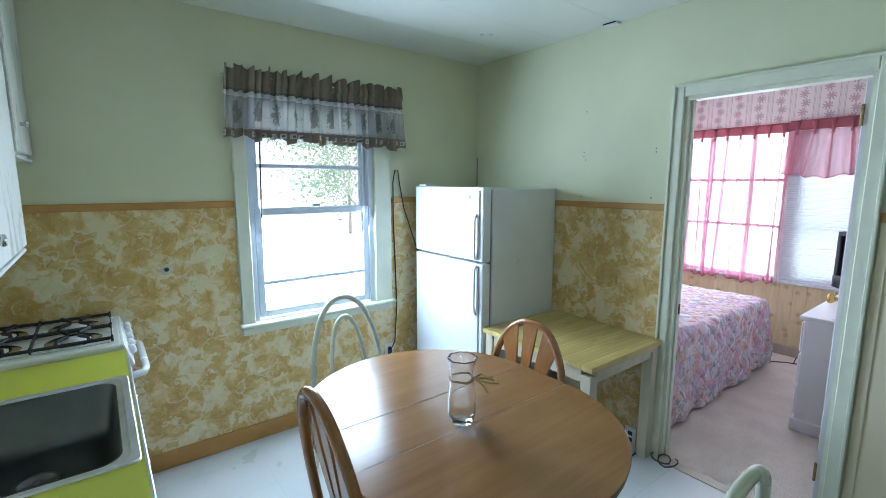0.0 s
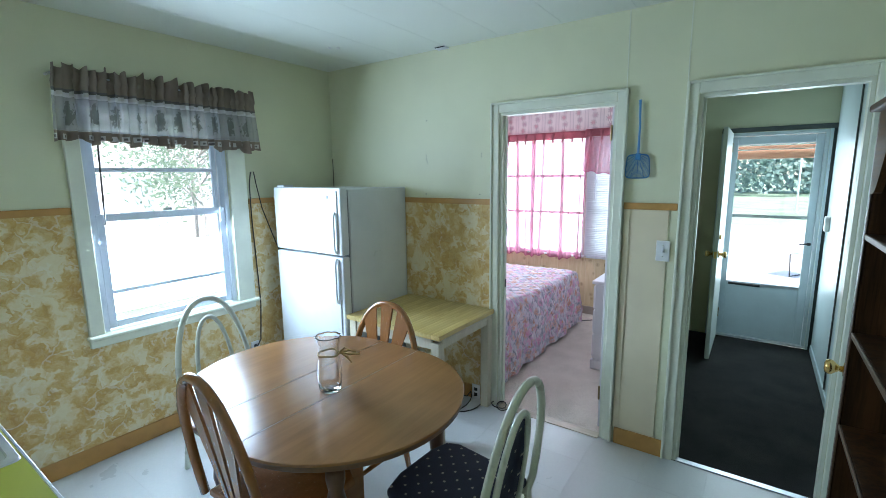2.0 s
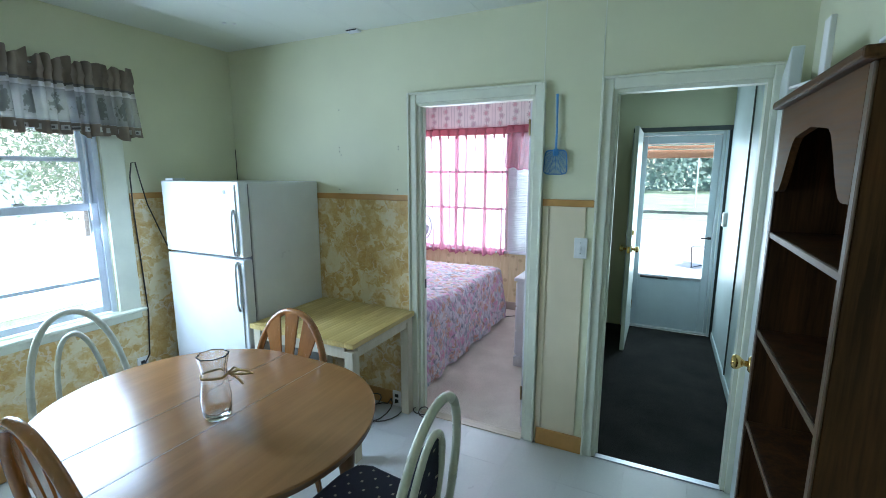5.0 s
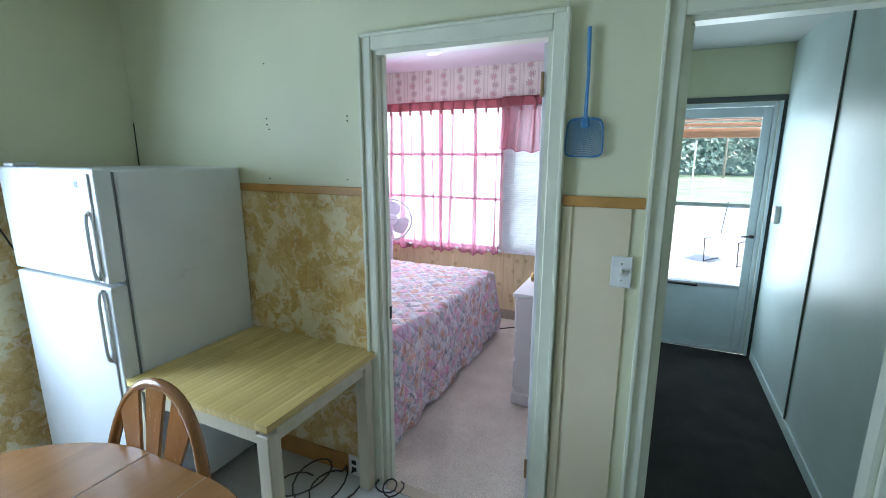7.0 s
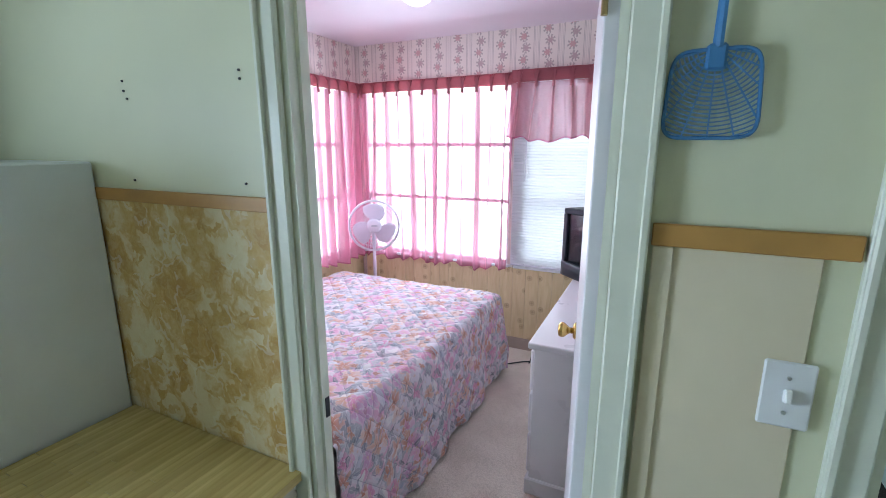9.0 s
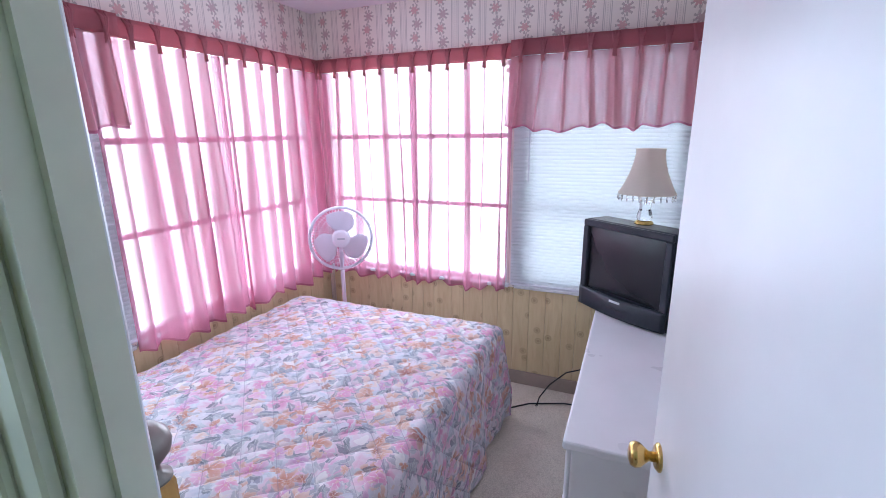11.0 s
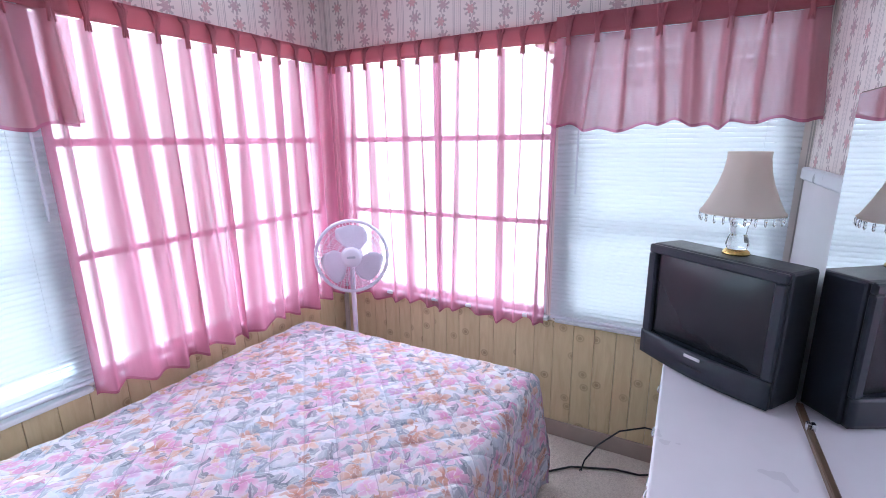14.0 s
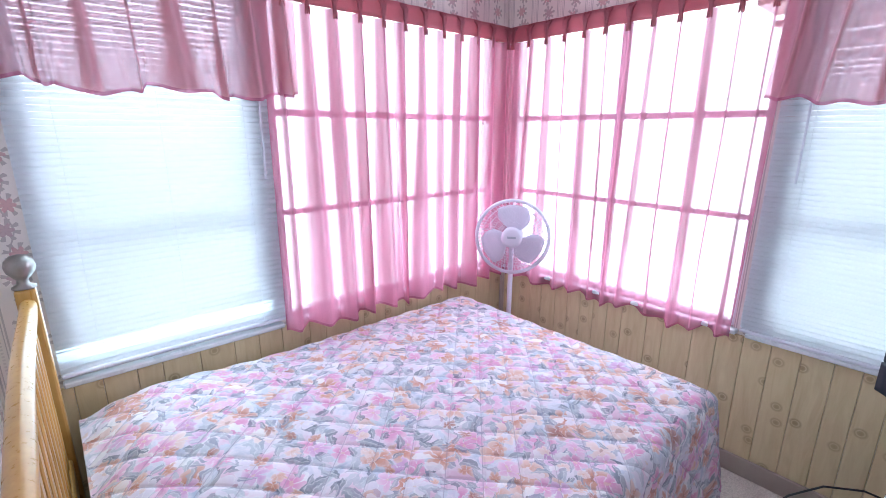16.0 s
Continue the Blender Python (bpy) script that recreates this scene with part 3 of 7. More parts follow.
structure("roof", box(W - 0.5, S - 0.5, KC + 0.07, BE + 0.5, 3.3, KC + 0.2), GROUT, "flat roof deck over the house", "roof")

# wall coverings, rails and boards
structure("wallpaper_north", wall_with_holes("y", N - 0.004, N, W, E - 0.004, 0, 1.46, [(0.575, 1.62, 0.685, 1.5)]), SPONGE, "ochre and cream sponged wallpaper", "wallpaper")
structure("wallpaper_east", box(E - 0.004, 1.2, 0, E, N, 1.46), SPONGE, "ochre and cream sponged wallpaper", "wallpaper")
structure("wall_panel_cream", box(E - 0.006, 0.10, 0.1, E, 0.333, 1.447, 0.002), PAINT_CREAM, "cream painted panel between the doorways", "wall panel")
structure("trim_batten", box(E - 0.012, 0.300, 0.106, E - 0.006, 0.333, 1.446, 0.002), PAINT_CREAM, "narrow cream batten on the wall panel", "trim")
for nm, (x0, y0, x1, y1) in {"a": (W, N - 0.014, 0.575, N - 0.004), "b": (1.62, N - 0.014, E - 0.015, N - 0.004), "c": (E - 0.014, 1.205, E - 0.004, N - 0.004), "d": (E - 0.014, 0.06, E - 0.004, 0.336)}.items():
    z0 = 1.458 if nm in "ab" else 1.447
    structure("trim_rail", box(x0, y0, z0, x1, y1, z0 + 0.038, 0.002), TAN_BOARD, "tan painted chair rail on the kitchen wall", "chair rail")
for x0, y0, x1, y1 in ((0.03, N - 0.016, E - 0.02, N - 0.004), (E - 0.016, 1.21, E - 0.004, N - 0.02), (E - 0.02, 0.05, E - 0.006, 0.325)):
    structure("baseboard", box(x0, y0, 0.0, x1, y1, 0.105, 0.004), TAN_BOARD, "tan painted baseboard", "baseboard")
structure("baseboard_hall", box(BW, S, 0.0, BE - 0.06, S + 0.012, 0.07, 0.003), HALL_PAINT, "pale hall baseboard", "baseboard")
for x in (3.85,):
    structure("trim_seam", box(x, S, 0.07, x + 0.012, S + 0.01, HC, 0.002), plain("dark_seam", (0.12, 0.14, 0.14), 0.6), "dark batten over a hall panel seam", "trim")


def casing(name, hole, face, out, mat, label, w=0.062, d=0.018, top=0.065, band=True):
    """A door casing of two legs and a head on one face of an x wall, with the jamb lining."""
    y0, y1, z0, z1 = hole
    g = thing(name, label, "door frame", "", "structure")
    x0, x1 = sorted((face, face + out * d))
    part("casing_leg", box(x0, y0 - w, 0, x1, y0 - 0.002, z1 + top, 0.004), mat, g)
    part("casing_leg", box(x0, y1 + 0.002, 0, x1, y1 + w, z1 + top, 0.004), mat, g)
    part("casing_head", box(x0, y0 - 0.0015, z1, x1, y1 + 0.0015, z1 + top, 0.004), mat, g)
    if not band:
        return g
    e0, e1 = sorted((face + out * d, face + out * (d + 0.012)))
    part("back_band", box(e0, y0 - w, 0, e1, y0 - w + 0.014, z1 + top, 0.003), mat, g)
    part("back_band", box(e0, y1 + w - 0.014, 0, e1, y1 + w, z1 + top, 0.003), mat, g)
    part("back_band", box(e0, y0 - w + 0.015, z1 + top - 0.014, e1, y1 + w - 0.015, z1 + top, 0.003), mat, g)
    return g


for i, (hole, nm) in enumerate(((D1, "door_frame_bedroom"), (D2, "door_frame_hall"))):
    g = casing(nm, hole, E, -1, TRIM_PAINT, "pale green white painted wooden door frame", w=0.06)
    y0, y1, z0, z1 = hole
    part("jamb", box(E, y0 - 0.001, 0, BW, y0 + 0.016, z1), TRIM_PAINT, g)
    part("jamb", box(E, y1 - 0.016, 0, BW, y1 + 0.001, z1), TRIM_PAINT, g)
    part("jamb_head", box(E, y0 + 0.0165, z1 - 0.016, BW, y1 - 0.0165, z1), TRIM_PAINT, g)
    part("stop", box(2.475, y1 - 0.027, 0, 2.505, y1 - 0.0165, z1 - 0.017), TRIM_PAINT, g)
    part("threshold", box(E - (0.006 if i else 0.03), y0 + 0.017, -0.002, E + 0.035, y1 - 0.017, 0.006, 0.002), ALU if i else wood("worn_wood_threshold", (0.42, 0.33, 0.22), (0.66, 0.58, 0.45), (0, 1, 0)), g)
strike = thing("strike_plate", "small dark latch strike on the door jamb", "strike plate")
part("plate", box(2.485, D1[1] - 0.0305, 0.87, 2.500, D1[1] - 0.0272, 0.93, 0.0005), BLACK, strike)
casing("door_frame_inner", D1, BW + 0.006, 1, WHITE_TRIM, "white painted bedroom side door frame", w=0.07, d=0.010, band=False)
for y in (0.352, 0.052):
    structure("trim_joint", box(E - 0.002, y, 2.115, E, y + 0.006, KC, 0.0005), TRIM_PAINT, "narrow painted joint strip above the doorways", "trim")
tab = thing("ceiling_mark", "small white hook plate where ceiling meets wall", "ceiling hook")
part("plate", box(E - 0.05, 1.54, KC - 0.012, E - 0.002, 1.63, KC, 0.003), WHITE_TRIM, tab)
part("slot", box(E - 0.056, 1.545, KC - 0.008, E - 0.0505, 1.625, KC - 0.002), BLACK, tab)
# two small white discs painting the glints on the ceiling
for x, y in ((1.96, 2.20), (2.0, 2.16)):
    hk = thing("ceiling_mark", "tiny white disc for a glint on the kitchen ceiling", "ceiling hook")
    part("screw", lathe([(0.012, 0.0), (0.010, -0.006), (0.004, -0.009)], (x, y, KC), 12), WHITE_PLASTIC, hk)
structure("sill_storm_door", box(BE, SD[0], 0.0, BE + 0.12, SD[1], 0.022, 0.003), ALU, "metal sill under the storm door", "door sill")

# ---- outside ----
GRASS = plain("lawn_grass", (0.24, 0.32, 0.21), 0.9, vary=0.4, scale=0.6, grain=25, relief=0.6)
GRAVEL = plain("pale_gravel", (0.38, 0.37, 0.34), 0.9, vary=0.2, scale=3, grain=40, relief=0.5)
SIDING = plain("white_siding", (0.72, 0.73, 0.74), 0.5, vary=0.05)
BARK = plain("grey_bark", (0.30, 0.28, 0.26), 0.9, vary=0.35, scale=12, relief=0.6)


def leaf_green(name="spring_leaves", dark=(0.13, 0.20, 0.13), lite=(0.24, 0.31, 0.22), scale=4):
    """Thin leaves that let the sun glow through them."""
    m, nt, b = material(name)
    out = nt.nodes["Material Output"]
    col = ramp(nt, noise_at(nt, where(nt), scale, 3), [(0.3, dark), (0.7, lite)])
    tra = nt.nodes.new("ShaderNodeBsdfTranslucent")
    mix = nt.nodes.new("ShaderNodeMixShader")
    mix.inputs[0].default_value = 0.5
    nt.links.new(col, b.inputs["Base Color"])
    nt.links.new(col, tra.inputs["Color"])
    b.inputs["Roughness"].default_value = 0.45
    nt.links.new(b.outputs[0], mix.inputs[1])
    nt.links.new(tra.outputs[0], mix.inputs[2])
    nt.links.new(mix.outputs[0], out.inputs["Surface"])
    return m


LEAF = leaf_green()
AWNING = wood("red_brown_awning_board", (0.20, 0.10, 0.06), (0.34, 0.20, 0.13), (0, 1, 0))
structure("ground", grid_sheet(4, 4, lambda u, v: (u * 600 - 300, v * 600 - 300, -0.45)), GRASS, "green lawn round the house", "lawn")
structure("road", box(-60, 8.2, -0.44, 60, 13.3, -0.43), GRAVEL, "pale gravel drive beside the lawn", "road")
structure("patio", box(5.2, -3.2, -0.43, 11.5, 1.8, -0.10, 0.02), plain("white_concrete", (0.62, 0.62, 0.60), 0.8, vary=0.08), "pale concrete patio outside the door", "patio")


def glow(name, color, strength):
    m, nt, b = material(name)
    b.inputs["Base Color"].default_value = (0, 0, 0, 1)
    b.inputs["Emission Color"].default_value = (*color, 1)
    b.inputs["Emission Strength"].default_value = strength
    return m


SKYGLOW = glow("overcast_sky_glow", (0.86, 0.97, 1.0), 2.2)
structure("backdrop_sky_north", box(2.62, 3.75, 0.2, 6.4, 3.77, 3.4), SKYGLOW, "plain bright overcast sky outside the windows", "sky")
structure("backdrop_sky_east", box(6.4, 0.3, 0.2, 6.42, 3.74, 3.4), SKYGLOW, "plain bright overcast sky outside the windows", "sky")

house = thing("neighbour_house", "white sided neighbouring house beyond the drive", "house")
part("wall", box(1.5, 13.5, -0.45, 14, 20, 3.2), SIDING, house)
for k in range(14):
    part("siding_board", box(1.48, 13.47, -0.3 + k * 0.24, 14.02, 13.5, -0.09 + k * 0.24, 0.006), SIDING, house)
ROOFING = plain("grey_shingles", (0.16, 0.16, 0.17), 0.85, vary=0.3, scale=20)
bm = bmesh.new()
a = [bm.verts.new(p) for p in ((1.1, 13.1, 3.1), (14.4, 13.1, 3.1), (14.4, 16.7, 5.2), (1.1, 16.7, 5.2), (1.1, 20.4, 3.1), (14.4, 20.4, 3.1))]
for f in ((0, 1, 2, 3), (3, 2, 5, 4), (0, 3, 4), (1, 5, 2), (0, 4, 5, 1)):
    bm.faces.new([a[i] for i in f])
part("roof", bm, ROOFING, house)
for x in (4.45, 8.5):
    w = part("window", box(x, 13.42, 0.0, x + 1.0, 13.47, 1.75, 0.01), WHITE_TRIM, house)
    part("pane", box(x + 0.08, 13.41, 0.08, x + 0.92, 13.42, 1.67), plain("dark_window", (0.30, 0.36, 0.40), 0.1), w)


def tree(at, height, spread, leaves, seed, name="tree", label="leafy spring tree on the lawn", leaf=1.0, mat=None):
    rnd = random.Random(seed)
    g = thing(name, label, "tree", at=pose(*at))
    bm = tube([(0, 0, 0), (0.05, 0.02, height * 0.3), (-0.04, 0.05, height * 0.6), (0.02, 0, height * 0.9)], [0.008 * height, 0.006 * height, 0.004 * height, 0.008], 8)
    tips = []
    for k in range(16):
        z = height * rnd.uniform(0.25, 0.8)
        an = rnd.uniform(0, 6.28)
        r = spread * rnd.uniform(0.6, 1.0)
        tip = (r * math.cos(an), r * math.sin(an), z + height * rnd.uniform(0.05, 0.25))
        tube([(0, 0, z), (tip[0] * 0.5, tip[1] * 0.5, z + (tip[2] - z) * 0.7), tip], [0.004 * height, 0.002 * height, 0.004], 5, bm=bm)
        tips += [(Vector(tip) * s + Vector((0, 0, z * (1 - s)))) for s in (1.0, 0.75, 0.5)]
    part("trunk", bm, BARK, g, smooth=True)
    bm = bmesh.new()
    for k in range(leaves):
        c = rnd.choice(tips) + Vector([rnd.gauss(0, spread * 0.16) for _ in range(3)])
        d = Vector([rnd.gauss(0, 1) for _ in range(3)]).normalized()
        e = d.orthogonal().normalized()
        s = leaf * rnd.uniform(0.03, 0.07) * max(1.0, height / 5)
        bm.faces.new([bm.verts.new(c + d * s), bm.verts.new(c + e * s * 0.5), bm.verts.new(c - d * s), bm.verts.new(c - e * s * 0.5)])
    part("crown", bm, mat or LEAF, g)
    return g


tree((4.25, 8.6, -0.45), 4.2, 1.7, 7000, 3, label="young leafy tree beside the drive", leaf=0.9)
tree((5.5, 11.5, -0.45), 6, 2.2, 3600, 5, leaf=0.9)
# distance haze put into the leaf colour: paler and bluer than the near trees
FAR_LEAF = leaf_green("hazed_far_leaves", (0.30, 0.44, 0.41), (0.48, 0.60, 0.56), 0.4)
for k in range(6):
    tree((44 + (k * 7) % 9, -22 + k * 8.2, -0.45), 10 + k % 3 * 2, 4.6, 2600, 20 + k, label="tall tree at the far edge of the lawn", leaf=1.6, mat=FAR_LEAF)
structure("drive", box(11.6, -16, -0.44, 21.5, 9, -0.425), plain("pale_concrete_drive", (0.60, 0.60, 0.58), 0.8, vary=0.08), "pale concrete drive beyond the patio", "drive")
rnd = random.Random(77)
verts, faces = [], []
for k in range(30000):
    c = Vector((rnd.uniform(55, 61), rnd.uniform(-34, 30), 0))
    c.z = -0.4 + 11.5 * rnd.random() ** 0.8 * (0.75 + 0.25 * math.sin(c.y * 0.9) * math.sin(c.y * 0.37))
    n = (Vector((-0.8, -0.5, 0.6)) + Vector([rnd.gauss(0, 0.45) for _ in range(3)])).normalized()
    d = n.orthogonal().normalized()
    d = Matrix.Rotation(rnd.uniform(0, 6.28), 3, n) @ d
    e = n.cross(d)
    r = rnd.uniform(0.16, 0.42)
    faces.append(tuple(range(len(verts), len(verts) + 4)))
    verts += [c + d * r, c + e * r * 0.6, c - d * r, c - e * r * 0.6]
woods_mesh = bpy.data.meshes.new("far_woods")
woods_mesh.from_pydata(verts, [], faces)
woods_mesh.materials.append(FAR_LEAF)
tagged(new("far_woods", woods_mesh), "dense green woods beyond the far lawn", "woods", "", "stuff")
mast = thing("washing_line_post", "thin pale metal post on the far lawn", "post")
part("pole", tube([(30, -1.9, -0.45), (30, -1.9, 2.4)], 0.05, 8), ALU, mast)
awn = thing("porch_awning", "red brown slatted awning over the back door", "awning")
for k in range(5):
    part("slat", box(5.35 + k * 0.32, -2.6, 2.12 - k * 0.045, 5.64 + k * 0.32, 1.6, 2.15 - k * 0.045, 0.005), AWNING, awn)
part("beam", box(6.95, -2.6, 1.82, 7.03, 1.6, 1.93, 0.006), AWNING, awn)
for y in (-2.5, 1.5):
    part("post", box(6.94, y - 0.04, -0.1, 7.03, y + 0.04, 1.82, 0.006), WHITE_TRIM, awn)
pc = thing("patio_chair", "pale sling garden chair on the patio", "chair", at=pose(9.2, -1.15, -0.1, 0, 0, 60))
for x in (-0.25, 0.25):
    part("leg", tube([(x, -0.3, 0), (x, -0.1, 0.02), (x, 0.25, 0.02), (x, 0.3, 0.4), (x, -0.25, 0.42), (x, -0.38, 0.95)], 0.012, 6), BLACK, pc)
part("seat", box(-0.25, -0.25, 0.41, 0.25, 0.28, 0.44, 0.008), plain("pale_sling", (0.42, 0.50, 0.58), 0.7), pc)
part("backrest", turn(box(-0.25, -0.015, 0, 0.25, 0.015, 0.5, 0.008), pose(0, -0.26, 0.44, 14, 0, 0)), plain("pale_sling_back", (0.42, 0.50, 0.58), 0.7), pc)

# ---- windows ----


def sash(parent, x0, x1, z0, z1, y, rails=(), w=0.04, mat=VINYL_FRAME, d=0.03):
    """One sliding sash in a wall that faces y, with its glass."""
    s = part("sash", box(x0, y, z0, x0 + w, y + d, z1, 0.003), mat, parent)
    part("stile", box(x1 - w, y, z0, x1, y + d, z1, 0.003), mat, s)
    part("rail", box(x0 + w, y + 0.001, z0, x1 - w, y + d - 0.001, z0 + w, 0.003), mat, s)
    part("rail", box(x0 + w, y + 0.001, z1 - w, x1 - w, y + d - 0.001, z1, 0.003), mat, s)
    for z in rails:
        part("muntin", box(x0 + w, y + 0.002, z - 0.012, x1 - w, y + d - 0.002, z + 0.012, 0.003), mat, s)
    p = part("pane", box(x0 + w, y + d * 0.4, z0 + w, x1 - w, y + d * 0.4 + 0.003, z1 - w), PANE, s)
    p.visible_shadow = False
    return s


win = thing("window_1", "white double-hung kitchen window with storm sash", "window", "", "structure")
x0, x1, z0, z1 = KW
part("window_frame", box(x0, N + 0.005, z0, x0 + 0.03, 2.9, z1), VINYL_FRAME, win)
part("window_frame", box(x1 - 0.03, N + 0.005, z0, x1, 2.9, z1), VINYL_FRAME, win)
part("window_frame", box(x0 + 0.03, N + 0.006, z1 - 0.03, x1 - 0.03, 2.9, z1), VINYL_FRAME, win)
sash(win, x0 + 0.032, x1 - 0.032, z0 + 0.01, 1.445, N + 0.015, (0.985,), 0.042)
sash(win, x0 + 0.032, x1 - 0.032, 1.40, z1 - 0.032, N + 0.055, (1.70,), 0.042)
part("sash_lock", box(1.05, N + 0.0, 1.445, 1.10, N + 0.03, 1.465, 0.004), CHROME, win)
part("casing", box(0.578, N - 0.022, 0.755, x0 - 0.002, N - 0.001, 2.195, 0.005), TRIM_PAINT, win)
part("casing", box(x1 + 0.002, N - 0.022, 0.755, 1.612, N - 0.001, 2.195, 0.005), TRIM_PAINT, win)
part("casing", box(x0 - 0.001, N - 0.022, z1, x1 + 0.001, N - 0.001, 2.195, 0.005), TRIM_PAINT, win)
part("window_sill", box(0.565, N - 0.06, 0.735, 1.628, N + 0.014, 0.758, 0.006), TRIM_PAINT, win)
part("apron", box(0.578, N - 0.02, 0.685, 1.612, N - 0.005, 0.734, 0.004), TRIM_PAINT, win)


def bedroom_window(name, axis, a0, a1, z0, z1, panes, label):
    """A window built in the north wall's frame and turned for the east wall; panes counts its lights across."""
    g = thing(name, label, "window", "", "structure")
    n = panes
    d = 0.05
    W_ = a1 - a0

    def put(nm, u0, v0, w0, u1, v1, w1, mat, parent, bev=0.003):
        if axis == "y":
            return part(nm, box(u0, BN + v0, w0, u1, BN + v1, w1, bev), mat, parent)
        return part(nm, box(BE + v0, u0, w0, BE + v1, u1, w1, bev), mat, parent)
    f = 0.045 if n == 1 else 0.022
    put("window_frame", a0, 0.02, z0, a0 + f, 0.08, z1, WHITE_TRIM, g)
    put("window_frame", a1 - f, 0.02, z0, a1, 0.08, z1, WHITE_TRIM, g)
    put("window_frame", a0 + f, 0.022, z1 - f, a1 - f, 0.078, z1, WHITE_TRIM, g)
    put("window_frame", a0 + f, 0.022, z0, a1 - f, 0.078, z0 + f, WHITE_TRIM, g)
    for k in range(1, n):
        u = a0 + W_ * k / n
        put("mullion", u - 0.012, 0.024, z0 + f, u + 0.012, 0.076, z1 - f, WHITE_TRIM, g)
    for k in range(n):
        u0, u1 = a0 + W_ * k / n + (f if k == 0 else 0.0125), a0 + W_ * (k + 1) / n - (f if k == n - 1 else 0.0125)
        for z, h in ((1.195, 0.012), (1.63, 0.015))[:n]:
            put("muntin", u0, 0.03, z - h, u1, 0.07, z + h, WHITE_TRIM, g)
        p = put("pane", u0, 0.048, z0 + f, u1, 0.052, z1 - f, PANE, g, 0)
        p.visible_shadow = False
    put("window_sill", a0 - 0.02, -0.035, z0 - 0.022, a1 + 0.02, 0.02, z0, WHITE_TRIM, g, 0.005)
    return g


bedroom_window("window_2", "y", *NB, 1, "white framed bedroom window behind a blind")
bedroom_window("window_3", "y", *NCW, 2, "white framed double bedroom window behind sheer curtains")
bedroom_window("window_4", "x", *ECW, 2, "white framed double bedroom window behind sheer curtains")
bedroom_window("window_5", "x", *EB, 1, "white framed bedroom window behind a blind")

# ---- blinds ----
SLAT = sheer("white_blind_slat", (0.90, 0.92, 0.95), 0.0, 0.76)
BLIND_RAIL = plain("white_blind_rail", (0.74, 0.74, 0.82), 0.35, vary=0.03)


def blind(axis, a0, a1, z0, z1, off, label, tilt=55, step=0.0208):
    g = thing("venetian_blind", label, "window blind", "venetian blinds")
    n = int((z1 - z0 - 0.03) / step)
    half = 0.0125
    if axis == "y":
        base = grid_sheet(1, 4, lambda u, v: (a0 + (a1 - a0) * u, half * (2 * v - 1), 0.0048 * (1 - (2 * v - 1) ** 2)), 0.0006)
        spin = lambda z: pose(0, off, z, tilt, 0, 0)
    else:
        base = grid_sheet(1, 4, lambda u, v: (half * (2 * v - 1), a0 + (a1 - a0) * u, 0.0048 * (1 - (2 * v - 1) ** 2)), 0.0006)
        spin = lambda z: pose(off, 0, z, 0, -tilt, 0)
    first = None
    rnd = random.Random(int(a0 * 100))
    for k in range(n):
        m = spin(z0 + 0.03 + k * step) @ (pose(0, 0, 0, rnd.uniform(-1.2, 1.2), 0, 0) if axis == "y" else pose(0, 0, 0, 0, rnd.uniform(-1.2, 1.2), 0))
        if first is None:
            first = part("slat", base, SLAT, g)
            first.matrix_basis = m
        else:
            o = new("slat", first.data)
            o.parent, o.matrix_basis = g, m
    def put(nm, u0, v0, w0, u1, v1, w1, mat, bev):
        part(nm, box(u0, off + v0, w0, u1, off + v1, w1, bev) if axis == "y" else box(off + v0, u0, w0, off + v1, u1, w1, bev), mat, g)
    put("bottom_rail", a0, -0.012, z0, a1, 0.012, z0 + 0.014, BLIND_RAIL, 0.004)
    put("head_rail", a0, -0.018, z1 - 0.03, a1, 0.018, z1, BLIND_RAIL, 0.003)
    for u in (a0 + 0.12, (a0 + a1) / 2, a1 - 0.12):
        put("ladder_cord", u - 0.001, -0.0145, z0, u + 0.001, -0.0125, z1, SLAT, 0)
    u = a1 - 0.10 if axis == "x" else a1 - 0.06
    put("tilt_wand", u - 0.004, -0.03, z1 - 0.75, u + 0.004, -0.022, z1 - 0.04, BLIND_RAIL, 0.001)
    return g


blind("y", 2.68, 3.50, 0.715, 2.11, BN - 0.022, "closed white venetian blind over the window sill")
blind("x", 0.40, 1.345, 0.70, 2.11, BE - 0.022, "closed white venetian blind over the window sill")
blind("y", 0.69, 1.45, 1.86, 2.10, N - 0.004, "raised white venetian blind behind the kitchen valance", 30)

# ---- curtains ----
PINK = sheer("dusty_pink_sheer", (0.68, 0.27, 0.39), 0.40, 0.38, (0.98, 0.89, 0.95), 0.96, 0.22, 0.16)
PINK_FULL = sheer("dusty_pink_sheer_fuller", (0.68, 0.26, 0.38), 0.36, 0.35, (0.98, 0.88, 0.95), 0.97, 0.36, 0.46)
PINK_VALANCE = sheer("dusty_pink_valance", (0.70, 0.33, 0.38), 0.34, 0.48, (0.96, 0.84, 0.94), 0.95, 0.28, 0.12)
PINK_THICK = sheer("dusty_pink_lining", (0.64, 0.25, 0.29), 0.06, 0.50, (0.95, 0.7, 0.78))
HEM = sheer("dusty_pink_hem", (0.55, 0.18, 0.28), 0.15, 0.4, (0.95, 0.7, 0.78))


